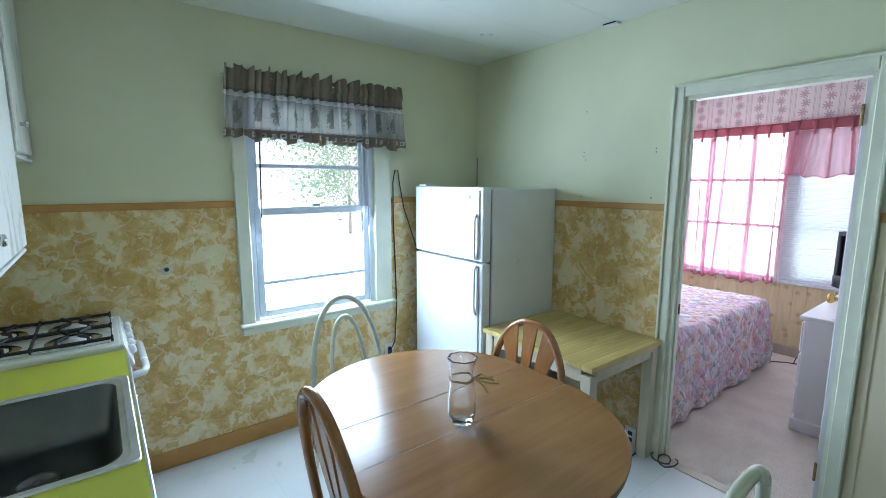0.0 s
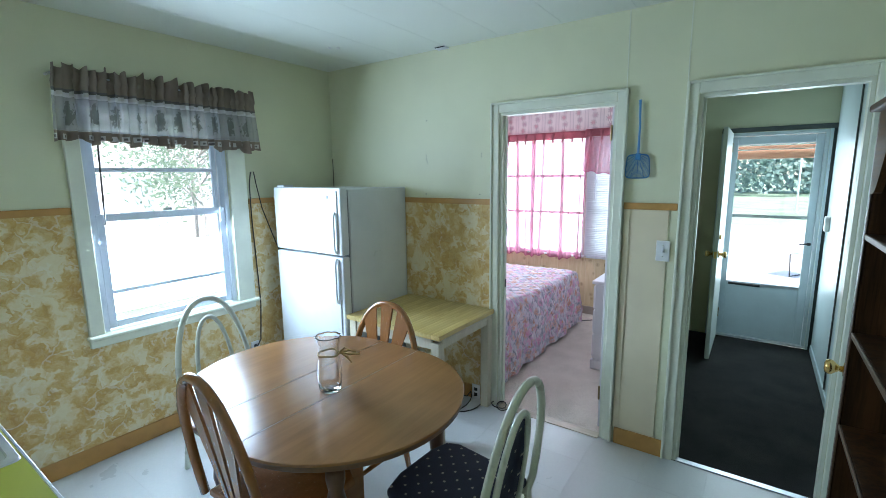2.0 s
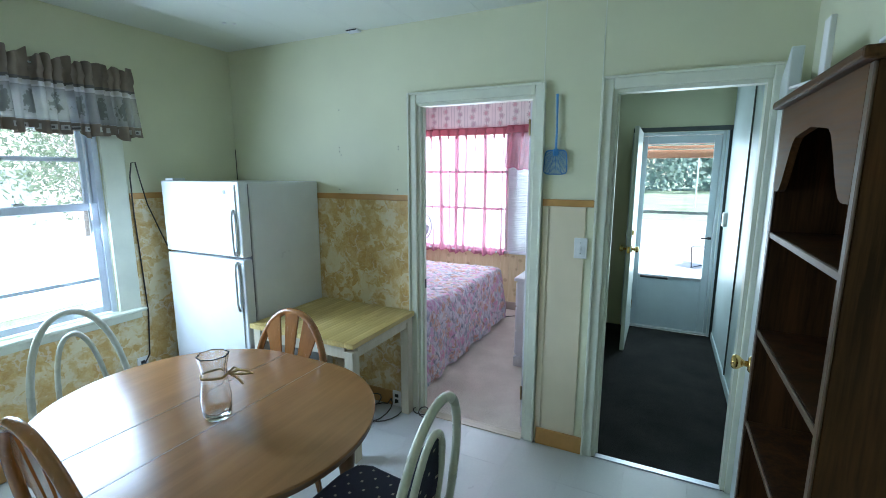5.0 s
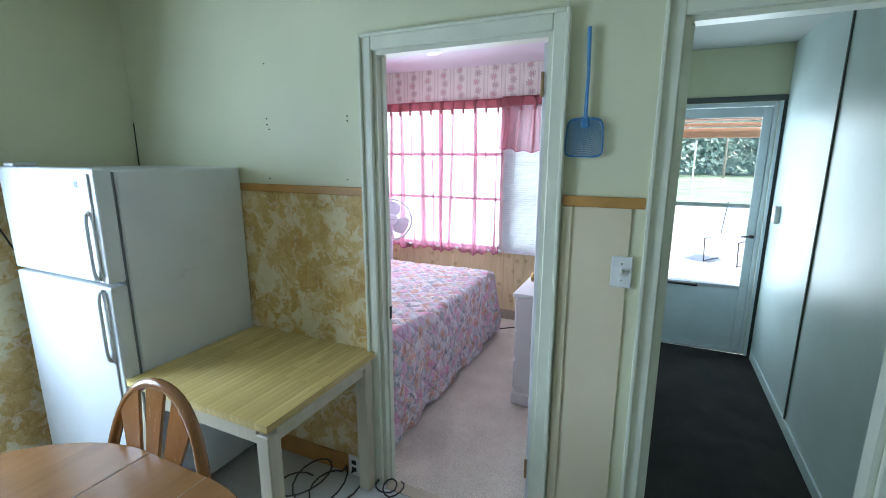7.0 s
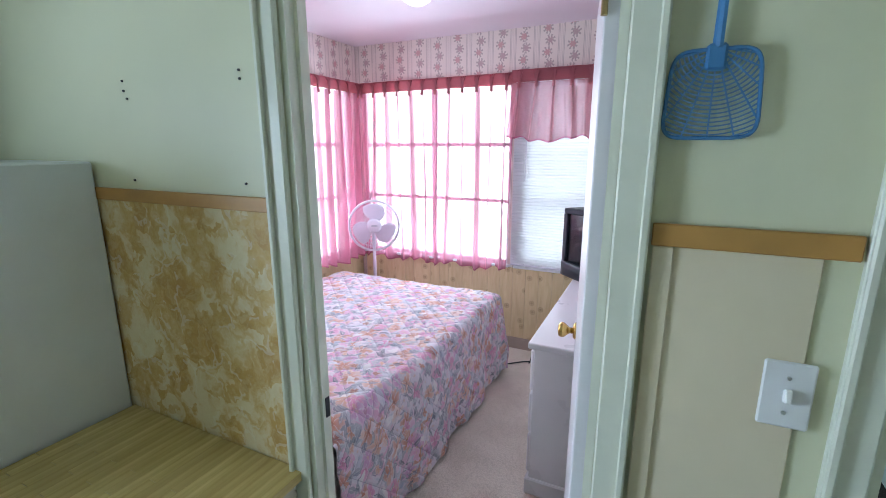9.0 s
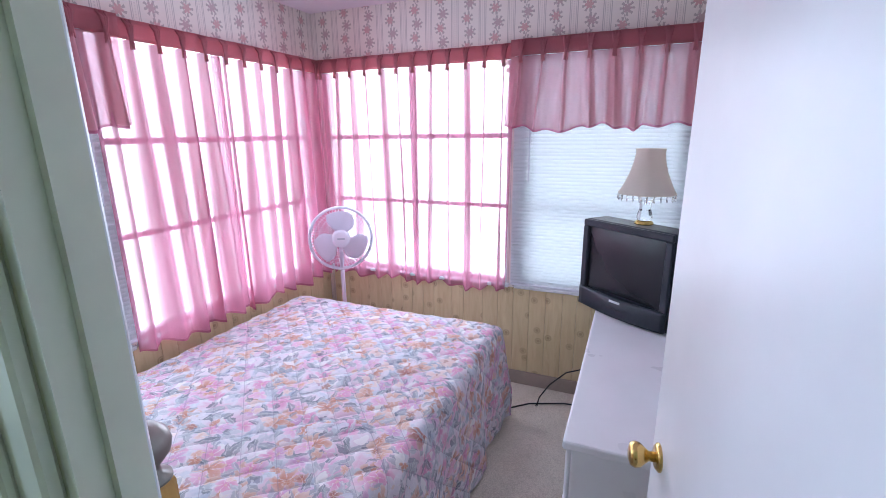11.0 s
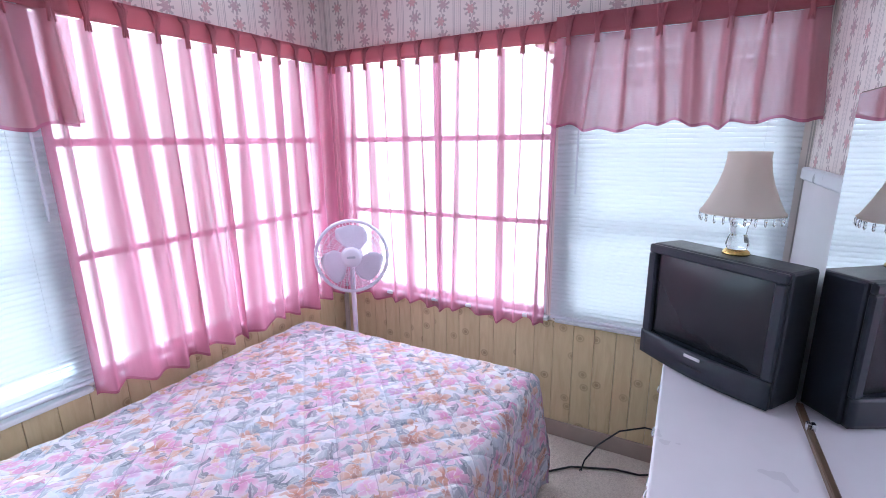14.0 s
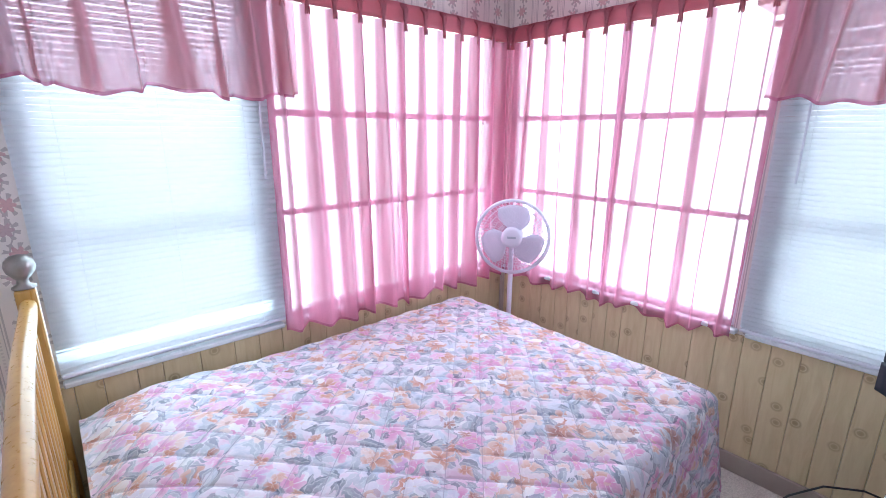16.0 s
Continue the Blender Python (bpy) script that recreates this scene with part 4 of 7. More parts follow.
def pleats(axis, a0, a1, z0, z1, off, count, depth, seed, flare=0.0, rows=16, v0=0.0, v1=1.0):
    """A cloth hanging in soft folds from pinched pleats along a wall; the folds deepen and wander towards the hem."""
    rnd = random.Random(seed)
    size = [rnd.choice((0.5, 0.7, 0.9, 1.0, 1.3)) for _ in range(count + 2)]
    lean = [rnd.uniform(-0.5, 0.5) for _ in range(count + 2)]
    lam = (a1 - a0) / count

    def place(u, v):
        s = min(u * count, count - 1e-6)
        i = int(s)
        f = s - i
        v = v0 + (v1 - v0) * v
        low = 1 - v
        big = size[i] * (1 - f) + size[i + 1] * f
        ridge = math.exp(-((f - 0.5) / (0.11 + 0.10 * low)) ** 2)
        out = depth * big * (ridge * (0.75 + 0.35 * low) + 0.16 * low * math.sin(f * 12.566 + seed + i))
        sway = (lean[i] * (1 - f) + lean[i + 1] * f) * lam * 0.6 * low * flare
        x = a0 + lam * s + sway - 0.16 * lam * (f - 0.5) * ridge * low
        y = off - out - 0.012 * low * math.sin(s * 2.3 + seed)
        z = z0 + (z1 - z0) * v + (0.010 * math.cos(f * 6.283) + 0.014 * math.sin(s * 1.9) + 0.010 * flare * big) * low
        return (x, y, z) if axis == "y" else (y, x, z)
    return grid_sheet(count * 20, rows, place)


def cloth(name, axis, a0, a1, z0, top, off, count, depth, seed, flare, rows, v0, v1, mat, g):
    """One piece of pleated cloth that carries its pleat count and height as its own coordinates."""
    ob = part(name, pleats(axis, a0, a1, z0, top, off, count, depth, seed, flare, rows, v0, v1), mat, g, smooth=True)
    lay = ob.data.uv_layers.new(name="cloth")
    for loop in ob.data.loops:
        i, j = divmod(loop.vertex_index, rows + 1)
        lay.data[loop.index].uv = (i / 20 + seed * 7, v0 + (v1 - v0) * j / rows)
    return ob


def curtain(axis, a0, a1, z0, z1, off, count, depth, seed, label, mat, kind="curtain", flare=1.0, cat="curtain"):
    g = thing(kind, label, cat, "pink bedroom curtains")
    top = z1 - 0.085
    cut = 0.012 / (top - z0)
    cloth("panel", axis, a0, a1, z0, top, off, count, depth, seed, flare, 16, cut, 1.0, mat, g)
    cloth("hem", axis, a0, a1, z0, top, off, count, depth, seed, flare, 1, 0.0, cut, HEM, g)
    # stiff heading with pinched pleats
    part("heading", grid_sheet(int((a1 - a0) / 0.02), 4, lambda u, v: ((a0 + (a1 - a0) * u, off - 0.012 - 0.004 * math.sin(u * count * 6.283), top + 0.0005 + (z1 - top) * v) if axis == "y" else
                                                                    (off - 0.012 - 0.004 * math.sin(u * count * 6.283), a0 + (a1 - a0) * u, top + 0.0005 + (z1 - top) * v)), 0.003), PINK_THICK, g, smooth=True)
    lam = (a1 - a0) / count
    for k in range(count):
        u = a0 + lam * (k + 0.5)
        bm = bmesh.new()
        for d in (-0.007, 0.0, 0.007):
            pts = [(u + d * 2.4, off - 0.016, z1 - 0.003), (u + d * 1.4, off - 0.036, z1 - 0.03), (u + d * 0.4, off - 0.032, z1 - 0.08), (u + d * 0.8, off - 0.034, z1 - 0.10), (u + d * 1.3, off - 0.034, z1 - 0.125)]
            if axis == "x":
                pts = [(p[1], p[0], p[2]) for p in pts]
            tube(pts, [0.005, 0.0085, 0.0062, 0.0055, 0.003], 6, bm=bm)
        part("pinch_pleat", bm, PINK_THICK, g, smooth=True)
    return g


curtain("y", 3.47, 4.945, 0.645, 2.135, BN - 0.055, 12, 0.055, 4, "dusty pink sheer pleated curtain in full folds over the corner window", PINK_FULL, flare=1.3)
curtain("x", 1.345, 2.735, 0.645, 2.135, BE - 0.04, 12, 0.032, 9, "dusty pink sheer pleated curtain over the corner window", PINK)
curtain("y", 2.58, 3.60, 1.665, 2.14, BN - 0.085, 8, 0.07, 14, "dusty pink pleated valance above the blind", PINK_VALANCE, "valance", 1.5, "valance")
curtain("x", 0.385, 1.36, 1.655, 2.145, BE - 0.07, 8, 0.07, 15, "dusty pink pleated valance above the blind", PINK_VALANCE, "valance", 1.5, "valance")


def kitchen_valance():
    m, nt, b = material("taupe_printed_valance_cloth")
    out = nt.nodes["Material Output"]
    g = nt.nodes.new("ShaderNodeNewGeometry")
    sep = nt.nodes.new("ShaderNodeSeparateXYZ")
    nt.links.new(g.outputs["Position"], sep.inputs[0])
    x, z = sep.outputs[0], sep.outputs[2]
    taupe, pale, navy = (0.25, 0.20, 0.16), (0.70, 0.69, 0.72), (0.13, 0.12, 0.12)
    band = ramp(nt, mth(nt, "DIVIDE", mth(nt, "SUBTRACT", z, 1.83), 0.40), [(0.0, taupe), (0.17, pale), (0.66, navy), (0.70, taupe)], "CONSTANT")
    # checks in the border and dark leafy motifs in the pale band
    fx = mth(nt, "ABSOLUTE", mth(nt, "SUBTRACT", mth(nt, "FRACT", mth(nt, "DIVIDE", x, 0.055)), 0.5))
    zz = mth(nt, "ABSOLUTE", mth(nt, "SUBTRACT", z, 1.868))
    sq = mth(nt, "MULTIPLY", mth(nt, "LESS_THAN", fx, 0.24), mth(nt, "LESS_THAN", zz, 0.014))
    dot = mth(nt, "MULTIPLY", mth(nt, "LESS_THAN", fx, 0.10), mth(nt, "LESS_THAN", zz, 0.006))
    col = mixc(nt, sq, band, (0.62, 0.60, 0.58))
    col = mixc(nt, dot, col, navy)
    sq2 = mth(nt, "MULTIPLY", mth(nt, "LESS_THAN", fx, 0.22), mth(nt, "LESS_THAN", mth(nt, "ABSOLUTE", mth(nt, "SUBTRACT", z, 2.09)), 0.010))
    col = mixc(nt, sq2, col, (0.62, 0.60, 0.58))
    f2 = mth(nt, "ABSOLUTE", mth(nt, "SUBTRACT", mth(nt, "FRACT", mth(nt, "DIVIDE", x, 0.11)), 0.5))
    wide = mth(nt, "MULTIPLY_ADD", noise_at(nt, g.outputs["Position"], 45, 3), 0.75, mth(nt, "MULTIPLY_ADD", mth(nt, "ABSOLUTE", mth(nt, "SUBTRACT", z, 1.985)), -2.6, -0.17))
    tall = mth(nt, "LESS_THAN", mth(nt, "ABSOLUTE", mth(nt, "SUBTRACT", z, 1.99)), 0.062)
    motif = mth(nt, "MULTIPLY", mth(nt, "LESS_THAN", f2, wide), tall)
    col = mixc(nt, mth(nt, "MULTIPLY", motif, 0.9), col, (0.13, 0.15, 0.14))
    col = mixc(nt, mth(nt, "MULTIPLY", noise_at(nt, g.outputs["Position"], 300, 2), 0.3), col, taupe)
    tra = nt.nodes.new("ShaderNodeBsdfTranslucent")
    mix = nt.nodes.new("ShaderNodeMixShader")
    nt.links.new(col, b.inputs["Base Color"])
    b.inputs["Roughness"].default_value = 0.9
    nt.links.new(col, tra.inputs["Color"])
    mix.inputs[0].default_value = 0.15
    nt.links.new(b.outputs[0], mix.inputs[1])
    nt.links.new(tra.outputs[0], mix.inputs[2])
    # the pale middle band is thin enough to see light through
    thin = mth(nt, "MULTIPLY", mth(nt, "LESS_THAN", mth(nt, "ABSOLUTE", mth(nt, "SUBTRACT", z, 1.985)), 0.085), mth(nt, "MULTIPLY_ADD", motif, -0.4, 0.48))
    thr = nt.nodes.new("ShaderNodeBsdfTransparent")
    mix2 = nt.nodes.new("ShaderNodeMixShader")
    nt.links.new(thin, mix2.inputs[0])
    nt.links.new(mix.outputs[0], mix2.inputs[1])
    nt.links.new(thr.outputs[0], mix2.inputs[2])
    nt.links.new(mix2.outputs[0], out.inputs["Surface"])
    return m


g = thing("valance", "taupe and grey printed gathered kitchen valance", "valance")
rnd = random.Random(8)
ph = [rnd.uniform(0, 6.28) for _ in range(6)]


def ruffle(u, v):
    fold = 1.5 * math.sin(u * 150 + ph[0]) + 0.7 * math.sin(u * 97 + ph[1] + v) + 0.5 * math.sin(u * 231 + ph[2])
    low = 1 - v
    head = max(0.0, (v - 0.84) / 0.16)
    depth = 0.009 + 0.011 * low + 0.008 * head - 0.005 * math.exp(-((v - 0.82) / 0.07) ** 2)
    wave = 0.008 * math.sin(u * 41 + ph[3]) + 0.006 * math.sin(u * 73)
    return (0.545 + 1.12 * u + (u - 0.5) * 0.05 * low + 0.006 * math.sin(u * 190), N - 0.075 - depth * fold - 0.03 * math.sin(min(v, 1) * 3.0) * (v > 0.8), 1.84 + 0.39 * v + wave * (0.5 + low) + 0.018 * head * math.sin(u * 118 + ph[4]) * math.sin(u * 37) - 0.018 * (u - 0.5) * low)


part("cloth", grid_sheet(300, 18, ruffle), kitchen_valance(), g, smooth=True)
part("curtain_rod", tube([(0.55, N - 0.0, 2.185), (0.555, N - 0.06, 2.185), (1.655, N - 0.06, 2.185), (1.66, N - 0.0, 2.185)], 0.008, 8), WHITE_TRIM, g)
cord = thing("blind_wand", "thin dark tilt wand hanging in the kitchen window", "blind wand")
part("rod", tube([(0.727, N - 0.045, 1.90), (0.712, N - 0.045, 1.39)], 0.005, 6), plain("smoky_plastic_wand", (0.05, 0.05, 0.055), 0.3), cord)

# ---- pine boards under the bedroom windows ----
pine = thing("wainscot", "knotty pine board wainscot under the bedroom windows", "wainscot", "", "structure")
rnd = random.Random(2)
shared = {}


def board(w):
    if w not in shared:
        me_ob = part("board", box(0, -0.012, 0.0, w - 0.0015, 0, 1.0, 0.0022), PINE, pine)
        shared[w] = me_ob.data
        return me_ob
    o = new("board", shared[w])
    o.parent = pine
    return o


at = BW + 0.02
while at < BE - 0.09:
    w = rnd.choice((0.085, 0.105, 0.135))
    board(w).matrix_basis = pose(at, BN, 0.0) @ Matrix.Diagonal((1, 1, 0.675, 1))
    at += w
at = BS + 0.004
while at < BN - 0.10:
    w = rnd.choice((0.085, 0.105, 0.135))
    board(w).matrix_basis = pose(BE, at + w - 0.004, 0.0, 0, 0, -90) @ Matrix.Diagonal((1, 1, 0.675, 1))
    at += w
BASE = plain("grey_beige_baseboard", (0.42, 0.34, 0.29), 0.6, vary=0.12)
structure("baseboard_bedroom_east", box(BE - 0.026, BS, 0, BE - 0.013, BN - 0.014, 0.095, 0.004), BASE, "carpeted grey beige baseboard", "baseboard")
structure("baseboard_bedroom_north", box(BW, BN - 0.026, 0, BE - 0.027, BN - 0.013, 0.095, 0.004), BASE, "carpeted grey beige baseboard", "baseboard")
structure("wainscot_south", box(BW + 0.8, BS, 0, BE - 0.014, BS + 0.012, 1.45, 0.003), WHITE_DOOR, "white painted panel on the bedroom wall", "wall panel")
structure("trim_south_rail", box(BW + 0.8, BS, 1.452, BE - 0.014, BS + 0.026, 1.50, 0.006), WHITE_TRIM, "white painted rail over the wall panel", "trim")

# ---- doors ----


def knob(parent, at, direction, plate=True):
    """A round brass door knob with its rose, pointing along direction."""
    m = Matrix.Translation(at) @ Vector(direction).to_track_quat("Z", "Y").to_matrix().to_4x4()
    k = part("door_knob", turn(lathe([(0.011, 0.0), (0.011, 0.022), (0.017, 0.030), (0.026, 0.040), (0.028, 0.050), (0.024, 0.060), (0.012, 0.064)], sides=20), m), BRASS, parent, "polished brass knob", True)
    part("rose", turn(lathe([(0.031, -0.001), (0.031, 0.004), (0.024, 0.010), (0.012, 0.011)], sides=20), m), BRASS, k, smooth=True)
    return k


OLD_BRASS = plain("tarnished_brass", (0.30, 0.22, 0.10), 0.4, 1.0, vary=0.3, scale=30)


def flush_door(name, hinge, angle, width, height, mat, label, knob_z, both=True, thick=0.035):
    """A flat slab door; angle 0 lies along +x from the hinge."""
    g = thing(name, label, "door", "", "structure", at=pose(*hinge, 0, 0, angle))
    part("door_leaf", box(0, 0, 0.012, width, thick, height, 0.003), mat, g)
    for s, y in ((1, thick), (-1, 0.0)):
        knob(g, (width - 0.065, y, knob_z), (0, s, 0))
    part("latch_plate", box(width - 0.0005, thick * 0.2, knob_z - 0.03, width + 0.0015, thick * 0.8, knob_z + 0.03, 0.0005), BRASS, g)
    for z in (0.25, 1.885):
        part("hinge", tube([(-0.006, thick, z - 0.045), (-0.006, thick, z + 0.045)], 0.006, 8), OLD_BRASS, g)
    return g


flush_door("door_1", (2.545, 0.418, 0.0), 9.0, 0.74, 2.03, WHITE_DOOR, "white flush bedroom door standing open", 0.955)
flush_door("door_2", (2.425, -0.692, 0.0), 172, 0.655, 2.03, plain("pale_door_paint", (0.58, 0.63, 0.60), 0.4, vary=0.05), "pale green hall door opened against the kitchen wall", 0.93)
entry = flush_door("door_3", (4.955, -0.005, 0.0), 180, 0.775, 2.02, plain("grey_green_entry_paint", (0.60, 0.64, 0.58), 0.4, vary=0.06), "grey green entry door standing open in the hall", 0.95)
part("deadbolt", turn(lathe([(0.022, 0), (0.022, 0.012), (0.016, 0.016)], sides=16), pose(0.71, 0.035, 1.10, -90, 0, 0)), BRASS, entry)

storm = thing("door_4", "white aluminium storm door with two glass panes", "storm door", "", "structure")
STORM = plain("white_storm_door_paint", (0.60, 0.68, 0.74), 0.35, vary=0.05)
y0, y1, zt = SD[0] + 0.03, SD[1] - 0.03, 1.985
part("frame", box(BE + 0.01, SD[0], 0, BE + 0.07, SD[0] + 0.028, 2.02, 0.003), STORM, storm)
part("frame", box(BE + 0.01, SD[1] - 0.028, 0, BE + 0.07, SD[1], 2.02, 0.003), STORM, storm)
part("frame", box(BE + 0.01, SD[0] + 0.028, zt + 0.004, BE + 0.07, SD[1] - 0.028, 2.02, 0.003), STORM, storm)
X0, X1 = BE + 0.03, BE + 0.06
part("stile", box(X0, y0, 0.02, X1, y0 + 0.06, zt, 0.004), STORM, storm)
part("stile", box(X0, y1 - 0.06, 0.02, X1, y1, zt, 0.004), STORM, storm)
part("rail", box(X0, y0 + 0.06, zt - 0.075, X1, y1 - 0.06, zt, 0.004), STORM, storm)
part("rail", box(X0 + 0.004, y0 + 0.06, 1.215, X1 - 0.004, y1 - 0.06, 1.245, 0.004), ALU, storm, "dark aluminium meeting rail")
part("kick_panel", box(X0 + 0.008, y0 + 0.06, 0.02, X1 - 0.006, y1 - 0.06, 0.545, 0.003), STORM, storm)
part("rail", box(X0, y0 + 0.06, 0.545, X1, y1 - 0.06, 0.575, 0.004), ALU, storm)
for a, b_ in ((0.576, 1.214), (1.246, zt - 0.076)):
    p = part("pane", box(X0 + 0.012, y0 + 0.06, a, X0 + 0.015, y1 - 0.06, b_), PANE, storm)
    p.visible_shadow = False
part("latch", box(X0 - 0.04, y0 + 0.012, 0.98, X0, y0 + 0.045, 1.005, 0.005), BLACK, storm)
part("latch_lever", tube([(X0 - 0.035, y0 + 0.03, 0.995), (X0 - 0.045, y0 + 0.10, 0.99)], 0.007, 8), BLACK, storm)
part("closer", tube([(X0 - 0.03, y1 - 0.08, 0.56), (X0 - 0.02, y0 + 0.36, 0.555)], 0.014, 8), BLACK, storm)
structure("trim_storm_door_head", box(BE - 0.014, SD[0] - 0.045, 2.022, BE, SD[1] + 0.05, 2.065, 0.002), plain("dark_door_surround", (0.08, 0.09, 0.09), 0.5), "dark narrow head trim above the storm door", "trim")
structure("trim_storm_door_side", box(BE - 0.014, SD[1], 0, BE, SD[1] + 0.05, 2.0215, 0.003), STORM, "pale painted side trim of the storm door", "trim")
structure("trim_storm_door_jamb", box(BE - 0.016, SD[0] - 0.0215, 0, BE, SD[0], 2.0215, 0.002), STORM, "pale painted jamb of the storm door", "trim")
# dark strip that stands for the shade between door frame and wall
structure("trim_storm_door_gap", box(BE - 0.010, SD[0] - 0.045, 0, BE, SD[0] - 0.022, 2.0215, 0.002), plain("gap_shade_dark", (0.035, 0.045, 0.045), 0.7), "dark strip for the shaded gap beside the storm door", "trim")
structure("trim_hall_beam", box(3.3, S, HC - 0.10, 3.36, 0.22, HC, 0.004), TRIM_PAINT, "painted ceiling trim board in the hall", "trim")
bell = thing("chime_box", "small white box on the hall wall", "door chime")
part("cover", box(4.70, S, 1.14, 4.78, S + 0.035, 1.27, 0.006), WHITE_PLASTIC, bell)

# ---- kitchen things ----
TABLE_WOOD = laminate("brown_woodgrain_laminate", (0.225, 0.102, 0.036), (0.34, 0.165, 0.064), 0.20)
TABLE_EDGE = wood("dark_table_edge", (0.10, 0.045, 0.02), (0.18, 0.085, 0.035), (1, 0, 0), 0.4)
OAK = wood("honey_oak", (0.22, 0.085, 0.021), (0.37, 0.152, 0.042), (0, 0, 1), 0.24, 10, 0.4)
DARK_LEG = wood("dark_turned_wood", (0.09, 0.04, 0.018), (0.17, 0.08, 0.035), (0, 0, 1), 0.35)
IVORY = plain("ivory_enamelled_tube", (0.57, 0.58, 0.48), 0.28, vary=0.06, scale=10)


def dotted_navy():
    m, nt, b = material("navy_dotted_upholstery")
    v = where(nt)
    sep = nt.nodes.new("ShaderNodeSeparateXYZ")
    nt.links.new(v, sep.inputs[0])
    along = mth(nt, "ADD", sep.outputs[1], sep.outputs[2])
    p = mth(nt, "ABSOLUTE", mth(nt, "SUBTRACT", mth(nt, "FRACT", mth(nt, "DIVIDE", mth(nt, "ADD", sep.outputs[0], along), 0.072)), 0.5))
    q = mth(nt, "ABSOLUTE", mth(nt, "SUBTRACT", mth(nt, "FRACT", mth(nt, "DIVIDE", mth(nt, "SUBTRACT", sep.outputs[0], along), 0.072)), 0.5))
    dot = mth(nt, "LESS_THAN", mth(nt, "ADD", p, q), 0.13)
    base = ramp(nt, noise_at(nt, v, 300, 2), [(0.3, (0.012, 0.016, 0.036)), (0.7, (0.024, 0.030, 0.064))])
    nt.links.new(mixc(nt, dot, base, (0.42, 0.40, 0.34)), b.inputs["Base Color"])
    b.inputs["Roughness"].default_value = 0.85
    bump(nt, b, noise_at(nt, v, 500, 2), 0.3, 0.001)
    return m


NAVY = dotted_navy()


def stadium(r, half, n=36):
    pts = []
    for k in range(n + 1):
        a = math.pi * k / n
        pts.append((r * math.cos(a), half + r * math.sin(a)))
    for k in range(n + 1):
        a = math.pi + math.pi * k / n
        pts.append((r * math.cos(a), -half + r * math.sin(a)))
    return pts


def half_round(r, y0, sign, n=36):
    return [(r * math.cos(math.pi * k / n), sign * (y0 + r * math.sin(math.pi * k / n))) for k in range(n + 1)][::1 if sign > 0 else -1]


TH = 0.74
table = thing("dining_table", "oval brown wood dining table with two leaf seams", "dining table", at=pose(0.975, 1.235, 0, 0, 0, 0))
R, HALF = 0.522, 0.125
part("tabletop", slab(half_round(R, HALF + 0.0003, 1), TH - 0.012, TH, 0.003), TABLE_WOOD, table)
part("tabletop", slab(half_round(R, HALF + 0.0003, -1), TH - 0.012, TH, 0.003), TABLE_WOOD, table)
part("table_leaf", box(-R, -HALF + 0.0002, TH - 0.012, R, HALF - 0.0002, TH - 0.0006, 0.003), TABLE_WOOD, table)
# highlight on the leaf seams, painted as thin pale strips
SEAM_GLINT = plain("pale_seam_highlight", (0.42, 0.28, 0.18), 0.3, vary=0.25, scale=20)
for s in (-1, 1):
    part("seam_glint", box(-R + 0.004, s * HALF - 0.0016, TH - 0.006, R - 0.004, s * HALF + 0.0016, TH + 0.0003, 0.0006), SEAM_GLINT, table, "pale painted highlight between the leaves")
part("table_edge", slab(stadium(R - 0.004, HALF), TH - 0.034, TH - 0.0125, 0.005), TABLE_EDGE, table)
part("apron", slab(stadium(R - 0.12, HALF), TH - 0.095, TH - 0.0345), TABLE_WOOD, table)
part("pedestal", box(-0.13, -0.10, 0.10, 0.13, 0.10, TH - 0.096, 0.012), TABLE_WOOD, table)
for sx in (-1, 1):
    for sy in (-1, 1):
        prof = [(0.016, 0), (0.022, 0.03), (0.018, 0.07), (0.030, 0.14), (0.034, 0.20), (0.022, 0.25), (0.030, 0.29), (0.024, 0.34), (0.034, 0.44), (0.036, 0.52), (0.026, 0.56), (0.034, 0.60), (0.034, TH - 0.096)]
        part("leg", turn(lathe(prof, sides=16), pose(sx * 0.30, sy * 0.40, 0)), DARK_LEG, table, smooth=True)


def bow(width, height, n=24, power=2.4, base=0.0):
    """The outline of a hoop: from one foot, over the top, to the other."""
    pts = []
    for k in range(n + 1):
        a = math.pi * k / n
        c, s = math.cos(a), math.sin(a)
        pts.append((width / 2 * (abs(c) ** (2 / power)) * (1 if c > 0 else -1), base + height * (s ** (2 / power) if s > 1e-9 else 0)))
    return pts


